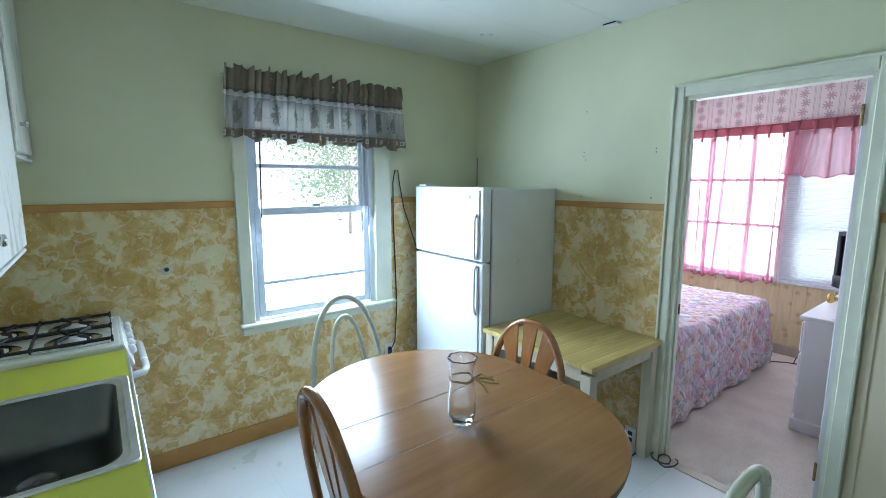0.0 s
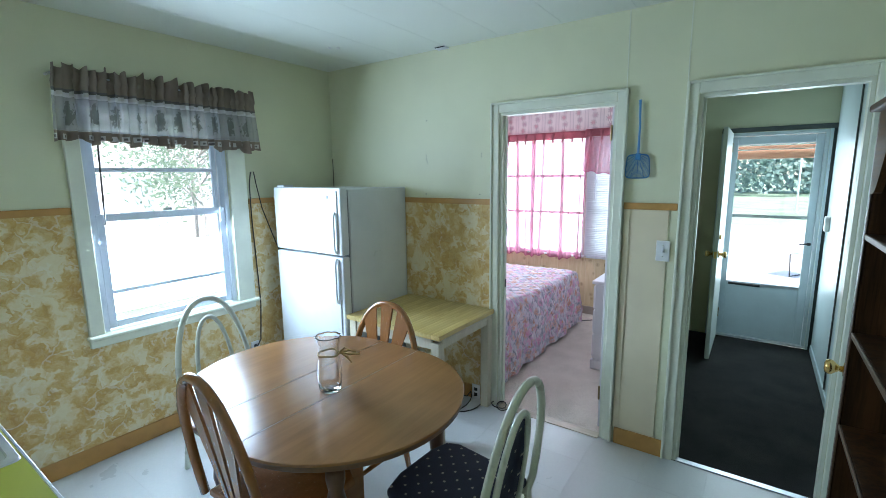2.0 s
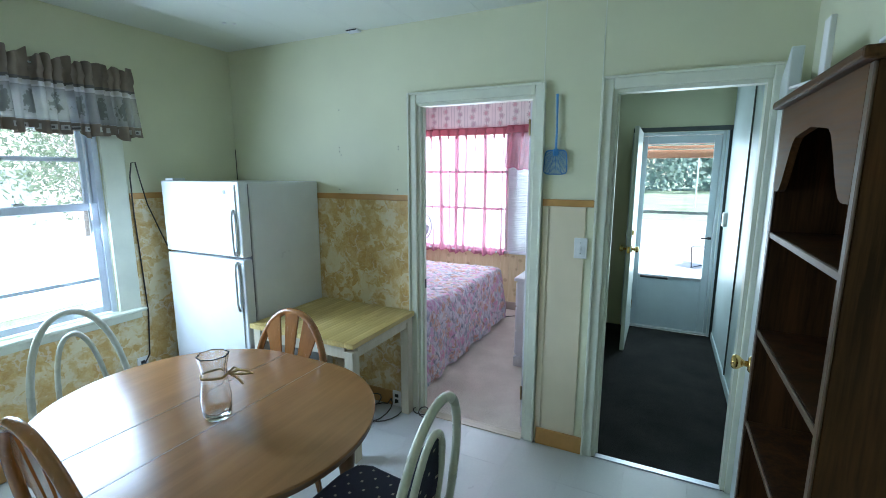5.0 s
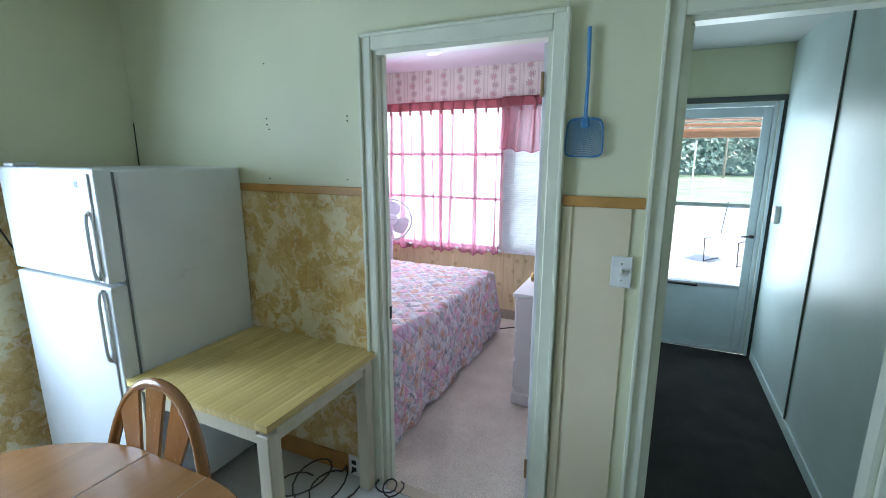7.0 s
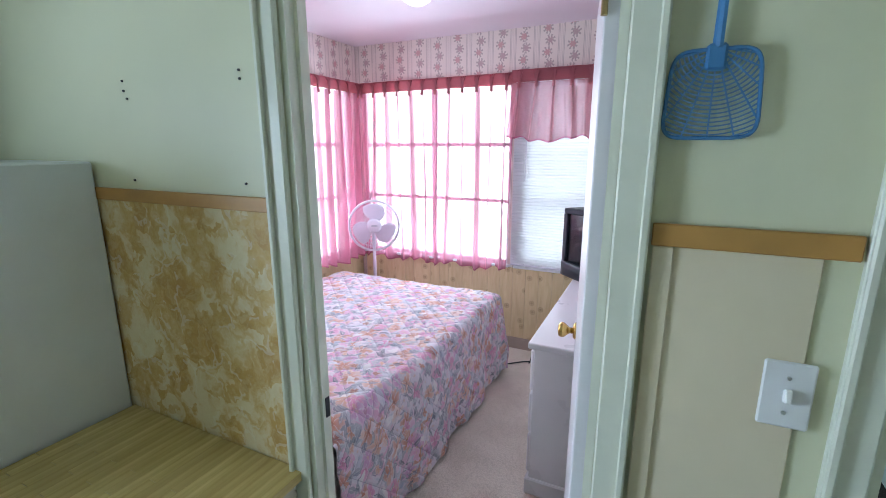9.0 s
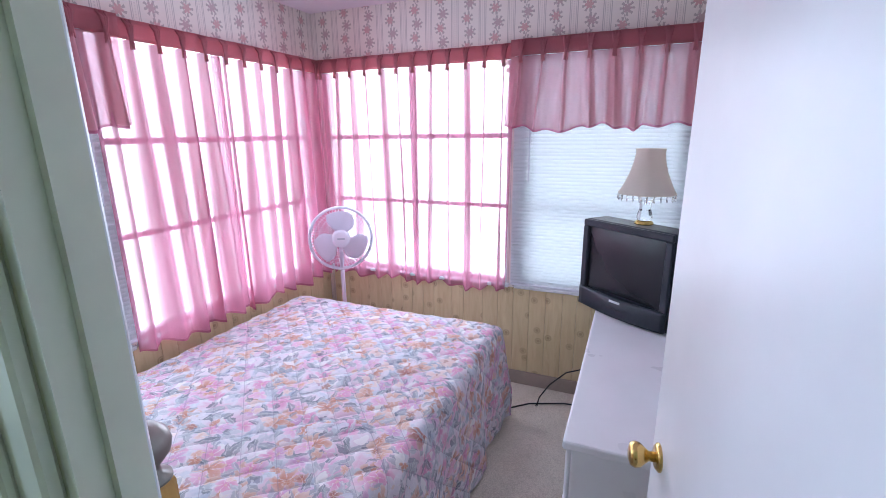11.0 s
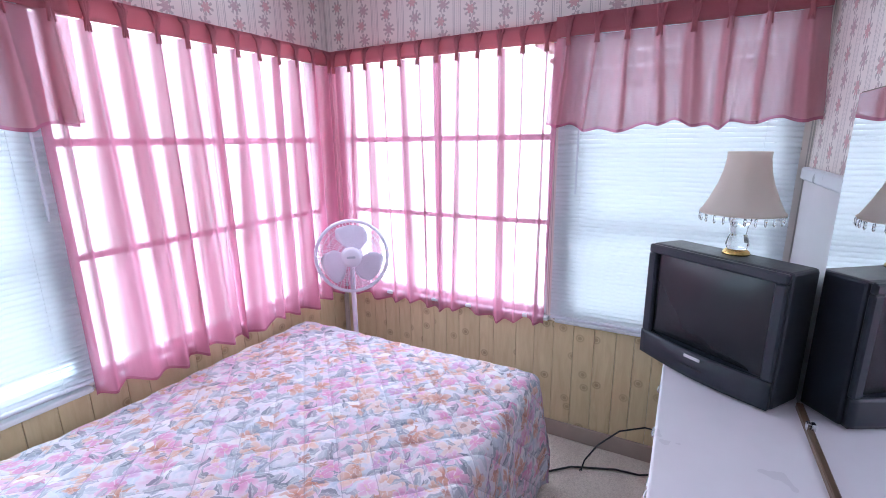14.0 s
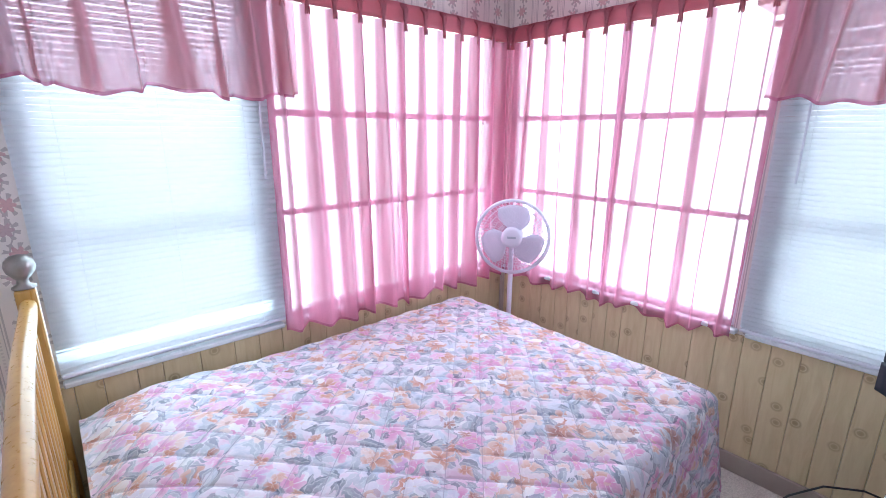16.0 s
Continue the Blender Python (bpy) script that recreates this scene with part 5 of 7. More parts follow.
def oak_chair(at, tall=0.485, wide=0.48):
    """Seat centre at the origin, facing +y; the back at -y."""
    g = thing("dining_chair", "honey oak bow-back dining chair with fan slats", "chair", "chairs round the table", at=at)
    lean = lambda z: -0.20 - 0.17 * max(0, z - 0.44)
    seat = [(0.20, -0.19), (0.215, 0.0), (0.22, 0.17), (0.15, 0.21), (-0.15, 0.21), (-0.22, 0.17), (-0.215, 0.0), (-0.20, -0.19)]
    part("seat", slab(seat, 0.425, 0.46, 0.010), OAK, g)
    hoop = [(x, lean(z), z) for x, z in bow(wide, tall, 28, 2.3, 0.455)]
    part("backrest_bow", tube(hoop, 0.0175, 10), OAK, g, smooth=True)
    arch = lambda x: 0.455 + tall * (1 - min(1.0, abs(x) / (wide / 2)) ** 2.3) ** (1 / 2.3)
    for u in (-1, 0, 1):
        def slat(a, b, u=u):
            w = 0.013 + 0.060 * wide * b ** 1.3
            x = u * (0.038 + 0.175 * wide * b ** 1.2) + (a - 0.5) * 2 * w
            z = 0.457 + (arch(u * (0.038 + 0.175 * wide) + (a - 0.5) * (0.026 + 0.12 * wide)) - 0.457) * b
            return (x, lean(z) + 0.005, z)
        bm = grid_sheet(4, 10, slat, 0.010)
        part("splat", bm, OAK, g, smooth=False)
    for sx in (-1, 1):
        for sy in (-1, 1):
            part("leg", tube([(sx * 0.16, sy * 0.15, 0.43), (sx * 0.175, sy * 0.165, 0.30), (sx * 0.185, sy * 0.175, 0.22), (sx * 0.205, sy * 0.20, 0.0)], [0.015, 0.021, 0.019, 0.012], 10), OAK, g, smooth=True)
    part("stretcher", tube([(-0.185, 0.0, 0.22), (0, 0.0, 0.22), (0.185, 0.0, 0.22)], [0.009, 0.013, 0.009], 8), OAK, g, smooth=True)
    for sx in (-1, 1):
        part("stretcher", tube([(sx * 0.185, -0.175, 0.22), (sx * 0.185, 0, 0.22), (sx * 0.185, 0.175, 0.22)], [0.009, 0.013, 0.009], 8), OAK, g, smooth=True)
    return g


def tube_chair(at, padded):
    g = thing("dining_chair", "ivory tube frame dining chair with navy dotted " + ("back pad" if padded else "seat, hoop back"), "chair", "chairs round the table", at=at)
    lean = lambda z: -0.21 - 0.16 * max(0, z - 0.40)
    hoop = [(x, lean(z), z) for x, z in bow(0.40 if padded else 0.44, 0.56 if padded else 0.55, 30, 2.2, 0.40)]
    legs = [(0.20 if padded else 0.22, -0.20, 0.40), (0.21, -0.215, 0.2), (0.215, -0.25, 0.0)]
    part("back_frame", tube([*legs[::-1], *hoop[1:-1], *[(-x, y, z) for x, y, z in legs]], 0.0155, 10), IVORY, g, smooth=True)
    inner = [(x, lean(z) + 0.004, z) for x, z in bow(0.20 if padded else 0.22, 0.41, 26, 2.2, 0.43)]
    part("inner_hoop", tube(inner, 0.0125, 8), IVORY, g, smooth=True)

    def pad(a, b):
        z = 0.45 + 0.37 * b
        w = 0.078 * (1 - max(0, (b - 0.62) / 0.38) ** 2.2) ** 0.5 if b < 0.999 else 0.004
        bulge = 0.020 * math.sin(math.pi * a) ** 0.5 * math.sin(math.pi * min(1, 0.08 + b * 0.92)) ** 0.4 if 0 < a < 1 else 0
        return ((a - 0.5) * 2 * w, lean(z) + 0.004 + bulge, z)
    if padded:
        part("back_pad", grid_sheet(8, 12, pad, 0.016), NAVY, g, "navy dotted cushioned back pad", True)
    seat = [(0.19, -0.20), (0.205, -0.02), (0.215, 0.14), (0.19, 0.20), (0.10, 0.225), (-0.10, 0.225), (-0.19, 0.20), (-0.215, 0.14), (-0.205, -0.02), (-0.19, -0.20)]
    part("seat", slab(seat, 0.405, 0.465, 0.024, 4), NAVY, g, "navy dotted padded seat", True)
    for sx in (-1, 1):
        part("leg", tube([(sx * 0.19, -0.20, 0.395), (sx * 0.19, 0.13, 0.395), (sx * 0.195, 0.19, 0.37), (sx * 0.21, 0.225, 0.0)], 0.0145, 10), IVORY, g, smooth=True)
    return g


oak_chair(pose(0.68, 1.15, 0, 0, 0, -90), 0.55, 0.415)
oak_chair(pose(1.262, 1.355, 0, 0, 0, 90))
tube_chair(pose(1.03, 2.03, 0, 0, 0, 182), False)
tube_chair(pose(1.065, 0.58, 0, 0, 0, -3), True)

vase = thing("glass_vase", "clear waisted glass vase tied with raffia", "vase", at=pose(0.938, 1.15, TH))
CLEAR = glass("clear_vase_glass", (0.98, 1.0, 1.0))
outer = [(0.040, 0.0), (0.046, 0.006), (0.050, 0.04), (0.051, 0.08), (0.045, 0.13), (0.040, 0.165), (0.043, 0.20), (0.052, 0.238), (0.053, 0.243)]
inner_p = [(0.050, 0.243), (0.049, 0.237), (0.040, 0.20), (0.037, 0.165), (0.042, 0.13), (0.047, 0.08), (0.046, 0.04), (0.042, 0.016), (0.010, 0.013)]
bm = lathe(outer + inner_p, sides=40)
for v in bm.verts:
    r = math.hypot(v.co.x, v.co.y)
    if r > 0.02:
        k = 1 + 0.045 * math.sin(8 * math.atan2(v.co.y, v.co.x)) * (0.3 + 0.7 * min(1, v.co.z / 0.15))
        v.co.x *= k
        v.co.y *= k
part("vessel", bm, CLEAR, vase, smooth=True)
RAFFIA = fabric("raffia", (0.62, 0.38, 0.15), 0.8, 200)
part("raffia_tie", tube([(0.0455 * math.cos(a * 0.2618), 0.0455 * math.sin(a * 0.2618), 0.166 + 0.002 * math.sin(a)) for a in range(24)], 0.0045, 6, True), RAFFIA, vase)
bm = tube([(0.03, -0.036, 0.166), (0.06, -0.06, 0.172), (0.085, -0.075, 0.160)], 0.005, 6)
tube([(0.03, -0.036, 0.166), (0.055, -0.066, 0.158), (0.095, -0.088, 0.150)], 0.0045, 6, bm=bm)
tube([(0.03, -0.036, 0.166), (0.05, -0.055, 0.145), (0.066, -0.066, 0.115)], 0.004, 6, bm=bm)
tube([(0.028, -0.036, 0.168), (0.045, -0.05, 0.186), (0.06, -0.055, 0.176), (0.04, -0.045, 0.165)], 0.0045, 6, bm=bm)
part("raffia_bow", bm, RAFFIA, vase)

# refrigerator
FRIDGE_WHITE = plain("white_textured_enamel", (0.68, 0.71, 0.72), 0.32, vary=0.05, scale=5, grain=400, relief=0.25)
GASKET = plain("grey_gasket", (0.20, 0.22, 0.24), 0.6)
fr = thing("refrigerator", "white top-freezer refrigerator with moulded handles", "refrigerator")
fy0, fy1 = 1.952, 2.665
part("body", box(1.845, fy0, 0.03, 2.435, fy1, 1.565, 0.006), FRIDGE_WHITE, fr)
part("gasket", box(1.832, fy0 + 0.012, 0.11, 1.8445, fy1 - 0.012, 1.56), GASKET, fr)
for nm, a, b_ in (("fridge_door", 0.10, 1.108), ("freezer_door", 1.122, 1.575)):
    d = part(nm, box(1.765, fy0 - 0.002, a, 1.831, fy1 + 0.002, b_, 0.010, seg=3), FRIDGE_WHITE, fr)
    h0, h1 = (0.79, 1.095) if nm == "fridge_door" else (1.135, 1.41)
    pts = [(1.762, fy0 + 0.05, h0), (1.748, fy0 + 0.05, h0 + 0.010), (1.742, fy0 + 0.05, h0 + 0.045), (1.742, fy0 + 0.05, h1 - 0.045), (1.748, fy0 + 0.05, h1 - 0.010), (1.762, fy0 + 0.05, h1)]
    part("handle", tube(pts, 0.0095, 10, flat=0.8), FRIDGE_WHITE, d, "white moulded handle", True)
    part("handle_trim", box(1.757, fy0 + 0.028, a + 0.02, 1.7645, fy0 + 0.072, b_ - 0.02, 0.003), FRIDGE_WHITE, d)
part("kick_plate", box(1.80, fy0 + 0.01, 0.0, 1.82, fy1 - 0.01, 0.095, 0.003), GASKET, fr)
part("badge", box(1.7635, fy0 + 0.11, 1.50, 1.7645, fy0 + 0.135, 1.525), GASKET, fr)
part("hinge_cover", box(1.78, fy1 - 0.10, 1.5755, 1.87, fy1 - 0.02, 1.59, 0.004), FRIDGE_WHITE, fr)
for y in (fy0 + 0.06, fy1 - 0.06):
    for x in (1.90, 2.37):
        part("foot", lathe([(0.02, 0), (0.02, 0.03)], (x, y, 0), 12), BLACK, fr)

# side table
def butcher_block():
    m, nt, b = material("butcher_block_strip")
    info = nt.nodes.new("ShaderNodeObjectInfo")
    v = where(nt, (0.07, 1, 1))
    g_ = noise_at(nt, v, 60, 4)
    col = ramp(nt, g_, [(0.3, (0.48, 0.35, 0.11)), (0.7, (0.70, 0.56, 0.24))])
    col = mixc(nt, mth(nt, "MULTIPLY", info.outputs["Random"], 0.55), col, (0.38, 0.26, 0.08))
    nt.links.new(col, b.inputs["Base Color"])
    b.inputs["Roughness"].default_value = 0.38
    bump(nt, b, g_, 0.1, 0.0008)
    return m


BUTCHER = butcher_block()
PALE_WOOD = wood("whitewashed_wood", (0.44, 0.38, 0.26), (0.60, 0.55, 0.42), (0, 0, 1), 0.5)
desk = thing("side_table", "butcher block top side table with whitewashed legs", "table")
tx0, tx1, ty0, ty1, tz = 1.765, 2.437, 1.165, 1.940, 0.718
top = part("tabletop", box(tx0 + 0.004, ty0 + 0.004, tz - 0.03, tx1 - 0.004, ty1 - 0.004, tz - 0.003), PALE_WOOD, desk)
n = 26
first = None
for k in range(n):
    yy = ty0 + (ty1 - ty0) * k / n
    for j, (xa, xb) in enumerate(((tx0, tx0 + 0.30 + 0.08 * (k % 3)), (tx0 + 0.302 + 0.08 * (k % 3), tx1))):
        o = part("strip", box(0, 0, 0, xb - xa, (ty1 - ty0) / n - 0.0003, 0.028, 0.0004), BUTCHER, top)
        o.matrix_basis = pose(xa, yy, tz - 0.028)
part("pull_out_leaf", box(tx0 + 0.05, ty0 + 0.006, tz - 0.056, tx1 - 0.03, ty0 + 0.40, tz - 0.034, 0.002), PALE_WOOD, desk, "whitewashed pull-out leaf under the top")
for x in (tx0 + 0.012, tx1 - 0.075):
    for y in (ty0 + 0.012, ty1 - 0.072):
        part("leg", box(x, y, 0, x + 0.06, y + 0.06, tz - (0.0565 if y < 1.5 else 0.0305), 0.004), PALE_WOOD, desk)
part("apron", box(tx0 + 0.02, ty0 + 0.075, tz - 0.10, tx0 + 0.04, ty1 - 0.075, tz - 0.0305, 0.002), PALE_WOOD, desk)
part("apron", box(tx1 - 0.04, ty0 + 0.075, tz - 0.10, tx1 - 0.02, ty1 - 0.075, tz - 0.0305, 0.002), PALE_WOOD, desk)
part("apron", box(tx0 + 0.075, ty0 + 0.02, tz - 0.10, tx1 - 0.078, ty0 + 0.04, tz - 0.0565, 0.002), PALE_WOOD, desk)
part("apron", box(tx0 + 0.075, ty1 - 0.04, tz - 0.10, tx1 - 0.078, ty1 - 0.02, tz - 0.0305, 0.002), PALE_WOOD, desk)

# stove
STOVE_WHITE = plain("white_stove_enamel", (0.74, 0.75, 0.74), 0.25, vary=0.04, scale=10)
GREASE = plain("worn_pale_enamel", (0.66, 0.67, 0.65), 0.3, vary=0.2, scale=18)
stove = thing("gas_stove", "white four-burner gas range with black grates", "stove")
sy0, sy1, sx0, sx1, sz = 2.245, 2.765, -0.62, 0.005, 0.925
part("body", box(sx0, sy0, 0.03, sx1 - 0.03, sy1, sz - 0.05, 0.004), STOVE_WHITE, stove)
part("cooktop", box(sx0, sy0, sz - 0.049, sx1 - 0.02, sy1, sz, 0.014, seg=3), STOVE_WHITE, stove)
part("drip_well", box(sx0 + 0.03, sy0 + 0.045, sz + 0.0005, sx1 - 0.05, sy1 - 0.025, sz + 0.004, 0.001), GREASE, stove)
ctl = part("control_panel", turn(box(-0.012, sy0, -0.055, 0.012, sy1, 0.055, 0.008, seg=2), pose(sx1 - 0.012, 0, sz - 0.055, 0, -18, 0)), STOVE_WHITE, stove)
for k in range(5):
    part("knob", turn(lathe([(0.022, 0), (0.020, 0.018), (0.013, 0.024)], sides=16), pose(sx1 + 0.002, sy0 + 0.06 + k * 0.10, sz - 0.05, 0, 72, 0)), STOVE_WHITE, ctl, smooth=True)
part("oven_door", box(sx1 - 0.029, sy0 + 0.004, 0.20, sx1 + 0.002, sy1 - 0.004, sz - 0.12, 0.006), STOVE_WHITE, stove)
part("oven_handle", tube([(sx1, sy0 + 0.03, sz - 0.16), (sx1 + 0.045, sy0 + 0.035, sz - 0.155), (sx1 + 0.055, sy0 + 0.08, sz - 0.15), (sx1 + 0.055, sy1 - 0.08, sz - 0.15), (sx1 + 0.045, sy1 - 0.035, sz - 0.155), (sx1, sy1 - 0.03, sz - 0.16)], 0.016, 10), STOVE_WHITE, stove, smooth=True)
part("drawer", box(sx1 - 0.029, sy0 + 0.004, 0.04, sx1, sy1 - 0.004, 0.195, 0.006), STOVE_WHITE, stove)
gx0, gx1 = sx0 + 0.045, sx1 - 0.055
gz = sz + 0.019
for ga, gb in ((sy0 + 0.052, 2.508), (2.522, sy1 - 0.03)):
    cy = (ga + gb) / 2
    bm = tube([(gx0, ga, gz), (gx1, ga, gz), (gx1, gb, gz), (gx0, gb, gz)], 0.0078, 6, True)
    mid = (gx0 + gx1) / 2
    tube([(mid, ga, gz), (mid, cy, gz + 0.004), (mid, gb, gz)], 0.006, 6, bm=bm)
    for cx in ((gx0 + mid) / 2, (mid + gx1) / 2):
        b_ = part("burner", lathe([(0.046, 0.004), (0.048, 0.009), (0.034, 0.012), (0.032, 0.016), (0.010, 0.017)], (cx, cy, sz), 20), GREASE, stove, smooth=True)
        part("bowl", lathe([(0.098, 0.0045), (0.090, 0.008), (0.060, 0.005)], (cx, cy, sz), 24, cap=False), CHROME, b_, smooth=True)
        for e in ((cx - 0.055, ga), (cx + 0.055, ga), (cx - 0.055, gb), (cx + 0.055, gb)):
            edge = Vector((*e, gz))
            tip = Vector((cx + (e[0] - cx) * 0.35, cy + (e[1] - cy) * 0.22, gz + 0.009))
            knee = Vector((e[0] * 0.9 + cx * 0.1, e[1] * 0.75 + cy * 0.25, gz + 0.014))
            tube([edge, knee, tip], 0.0072, 6, bm=bm)
    for x in (gx0, mid, gx1):
        for y in (ga, gb):
            tube([(x, y, gz + 0.012), (x, y, sz + 0.0045)], 0.0048, 6, bm=bm)
    part("grate", bm, IRON, stove, "black cast iron grate")

# sink counter
YELLOW = plain("yellow_laminate", (0.46, 0.47, 0.055), 0.35, vary=0.08, scale=6, grain=300)
# basin steel darkened to hold the shade inside the sink
STEEL = plain("shaded_sink_steel", (0.14, 0.15, 0.16), 0.32, 1.0, vary=0.12, scale=14)
CAB = plain("white_cabinet_paint", (0.70, 0.71, 0.66), 0.4, vary=0.10, scale=8, grain=60)
cy0, cy1, cz = 0.45, 2.24, 0.90
kx0, kx1, ky0, ky1 = -0.50, -0.055, 1.30, 1.885
counter = thing("worktop", "yellow laminate worktop with metal edge", "worktop")
for a in ((-0.64, cy0, -0.012, ky0), (-0.64, ky1, -0.012, cy1), (-0.64, ky0 + 0.0001, kx0, ky1 - 0.0001), (kx1, ky0 + 0.0001, -0.012, ky1 - 0.0001)):
    part("laminate", box(a[0], a[1], cz - 0.035, a[2], a[3], cz), YELLOW, counter)
part("metal_edge", box(-0.0118, cy0, cz - 0.036, -0.004, cy1, cz + 0.001, 0.0015), ALU, counter, "ribbed aluminium edge strip")
part("backsplash", box(-0.64, cy0, cz + 0.0005, -0.625, cy1, cz + 0.10, 0.003), YELLOW, counter)
sink = thing("sink", "stainless steel kitchen sink set in the worktop", "sink")


def rounded(x0, y0, x1, y1, r, n=6):
    pts = []
    for cx, cy, a0 in ((x1 - r, y1 - r, 0), (x0 + r, y1 - r, 90), (x0 + r, y0 + r, 180), (x1 - r, y0 + r, 270)):
        for k in range(n + 1):
            a = radians(a0 + 90 * k / n)
            pts.append((cx + r * math.cos(a), cy + r * math.sin(a)))
    return pts


bm = bmesh.new()
rim = [(rounded(kx0 - 0.03, ky0 - 0.03, kx1 + 0.038, ky1 + 0.03, 0.02), cz + 0.001), (rounded(kx0 - 0.027, ky0 - 0.027, kx1 + 0.035, ky1 + 0.027, 0.02), cz + 0.006),
       (rounded(kx0 - 0.013, ky0 - 0.013, kx1 + 0.017, ky1 + 0.013, 0.04), cz + 0.006), (rounded(kx0 - 0.010, ky0 - 0.010, kx1 + 0.013, ky1 + 0.010, 0.042), cz + 0.0015),
       (rounded(kx0 + 0.0, ky0 + 0.0, kx1 - 0.0, ky1 - 0.0, 0.055), cz + 0.0005)]
edge = bmesh.new()
rings = [[edge.verts.new((x, y, z)) for x, y in pts] for pts, z in rim]
for r0, r1 in zip(rings, rings[1:]):
    for k in range(len(r0)):
        edge.faces.new((r0[k], r0[(k + 1) % len(r0)], r1[(k + 1) % len(r0)], r1[k]))
# lit copy of the steel: the rim's reflection is put into its colour
part("rim", edge, plain("lit_sink_steel", (0.74, 0.77, 0.84), 0.38, 1.0, vary=0.12, scale=14, relief=0.05), sink, "steel rim painted bright for its reflection")
loops = [(rounded(kx0 + 0.0, ky0 + 0.0, kx1 - 0.0, ky1 - 0.0, 0.055), cz + 0.0004), (rounded(kx0 + 0.008, ky0 + 0.008, kx1 - 0.008, ky1 - 0.008, 0.06), cz - 0.006),
         (rounded(kx0 + 0.02, ky0 + 0.02, kx1 - 0.02, ky1 - 0.02, 0.07), cz - 0.14), (rounded(kx0 + 0.05, ky0 + 0.05, kx1 - 0.05, ky1 - 0.05, 0.08), cz - 0.165)]
rings = [[bm.verts.new((x, y, z)) for x, y in pts] for pts, z in loops]
for r0, r1 in zip(rings, rings[1:]):
    for k in range(len(r0)):
        bm.faces.new((r0[k], r0[(k + 1) % len(r0)], r1[(k + 1) % len(r0)], r1[k]))
bm.faces.new(rings[-1])
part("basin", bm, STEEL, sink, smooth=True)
part("drain", lathe([(0.055, 0.0), (0.055, 0.004), (0.040, 0.003), (0.036, -0.004), (0.008, -0.004), (0.008, 0.006)], (-0.262, 1.63, cz - 0.163), 24), plain("dull_steel_drain", (0.16, 0.16, 0.16), 0.35, 1.0), sink, smooth=True)
for a, b_ in ((0.45, 1.20), (1.205, 2.235)):
    c = thing("base_cabinet", "white painted base cabinet with chrome knobs", "cabinet", "kitchen cabinets")
    part("body", box(-0.64, a, 0.09, -0.05, b_, cz - 0.30, 0.002), CAB, c)
    part("body_top", box(-0.045, a, cz - 0.30, -0.041, b_, cz - 0.036), CAB, c)
    part("toe_kick", box(-0.60, a, 0, -0.10, b_, 0.089), CAB, c)
    w = (b_ - a) / 2
    for k in range(2):
        d = part("drawer", box(-0.040, a + w * k + 0.006, cz - 0.19, -0.020, a + w * (k + 1) - 0.006, cz - 0.05, 0.004), CAB, c)
        part("knob", turn(lathe([(0.006, 0), (0.006, 0.012), (0.015, 0.018), (0.013, 0.026)], sides=14), pose(-0.020, a + w * (k + 0.5), cz - 0.12, 0, 90, 0)), CHROME, d, smooth=True)
        d = part("cabinet_door", box(-0.049, a + w * k + 0.006, 0.10, -0.028, a + w * (k + 1) - 0.006, cz - 0.20, 0.004), CAB, c)
        part("knob", turn(lathe([(0.006, 0), (0.006, 0.012), (0.015, 0.018), (0.013, 0.026)], sides=14), pose(-0.028, a + w * (k + 0.85 - 0.7 * k), cz - 0.27, 0, 90, 0)), CHROME, d, smooth=True)


def scuffed_cabinet():
    m, nt, b = material("scuffed_cream_cabinet_paint")
    v = where(nt)
    w = noise_at(nt, where(nt, (1, 1, 0.35)), 9, 5, 0.7, 1.0)
    wear = ramp(nt, w, [(0.53, (0, 0, 0)), (0.64, (0.7, 0.7, 0.7))])
    nt.links.new(mixc(nt, wear, (0.60, 0.60, 0.52), (0.22, 0.22, 0.18)), b.inputs["Base Color"])
    b.inputs["Roughness"].default_value = 0.45
    bump(nt, b, w, 0.2, 0.001)
    return m


SCUFF = scuffed_cabinet()
for a, b_, zz, ky, kz in ((2.235, 2.772, 1.70, 2.391, 1.822), (1.40, 2.16, 1.365, 1.48, 1.46)):
    c = thing("wall_cabinet", "scuffed cream wall cabinet with a small knob", "cabinet", "kitchen cabinets")
    part("body", box(-0.64, a, zz, -0.285, b_, 2.515, 0.003), CAB, c)
    part("bottom_lip", box(-0.64, a, zz - 0.012, -0.268, b_, zz - 0.0005, 0.003), CAB, c)
    d = part("cabinet_door", box(-0.2845, a + 0.012, zz + 0.012, -0.262, b_ - 0.03, 2.50, 0.005), SCUFF, c)
    part("knob", turn(lathe([(0.007, 0), (0.007, 0.012), (0.016, 0.018), (0.014, 0.027)], sides=14), pose(-0.262, ky, kz, 0, 90, 0)), CHROME, d, smooth=True)

# bookcase
WALNUT = wood("dark_walnut_veneer", (0.022, 0.010, 0.004), (0.092, 0.041, 0.015), (0, 0, 1), 0.5, 12, 0.0, (0.38, 0.62), 0.12)
WALNUT_EDGE = wood("lighter_shelf_edge", (0.06, 0.033, 0.018), (0.13, 0.075, 0.042), (1, 0, 0), 0.35)
CROWN = wood("oak_crown_board", (0.042, 0.019, 0.006), (0.125, 0.056, 0.019), (1, 0, 0), 0.5, 12, 0.0, (0.38, 0.62), 0.15)
bc = thing("bookcase", "tall dark wood bookcase with an arched top", "bookcase")
bx0, bx1, byf, byb, bz = 0.955, 1.635, -0.578, -0.790, 1.822
part("side_panel", box(bx0, byb, 0, bx0 + 0.02, byf, bz, 0.002), WALNUT, bc)
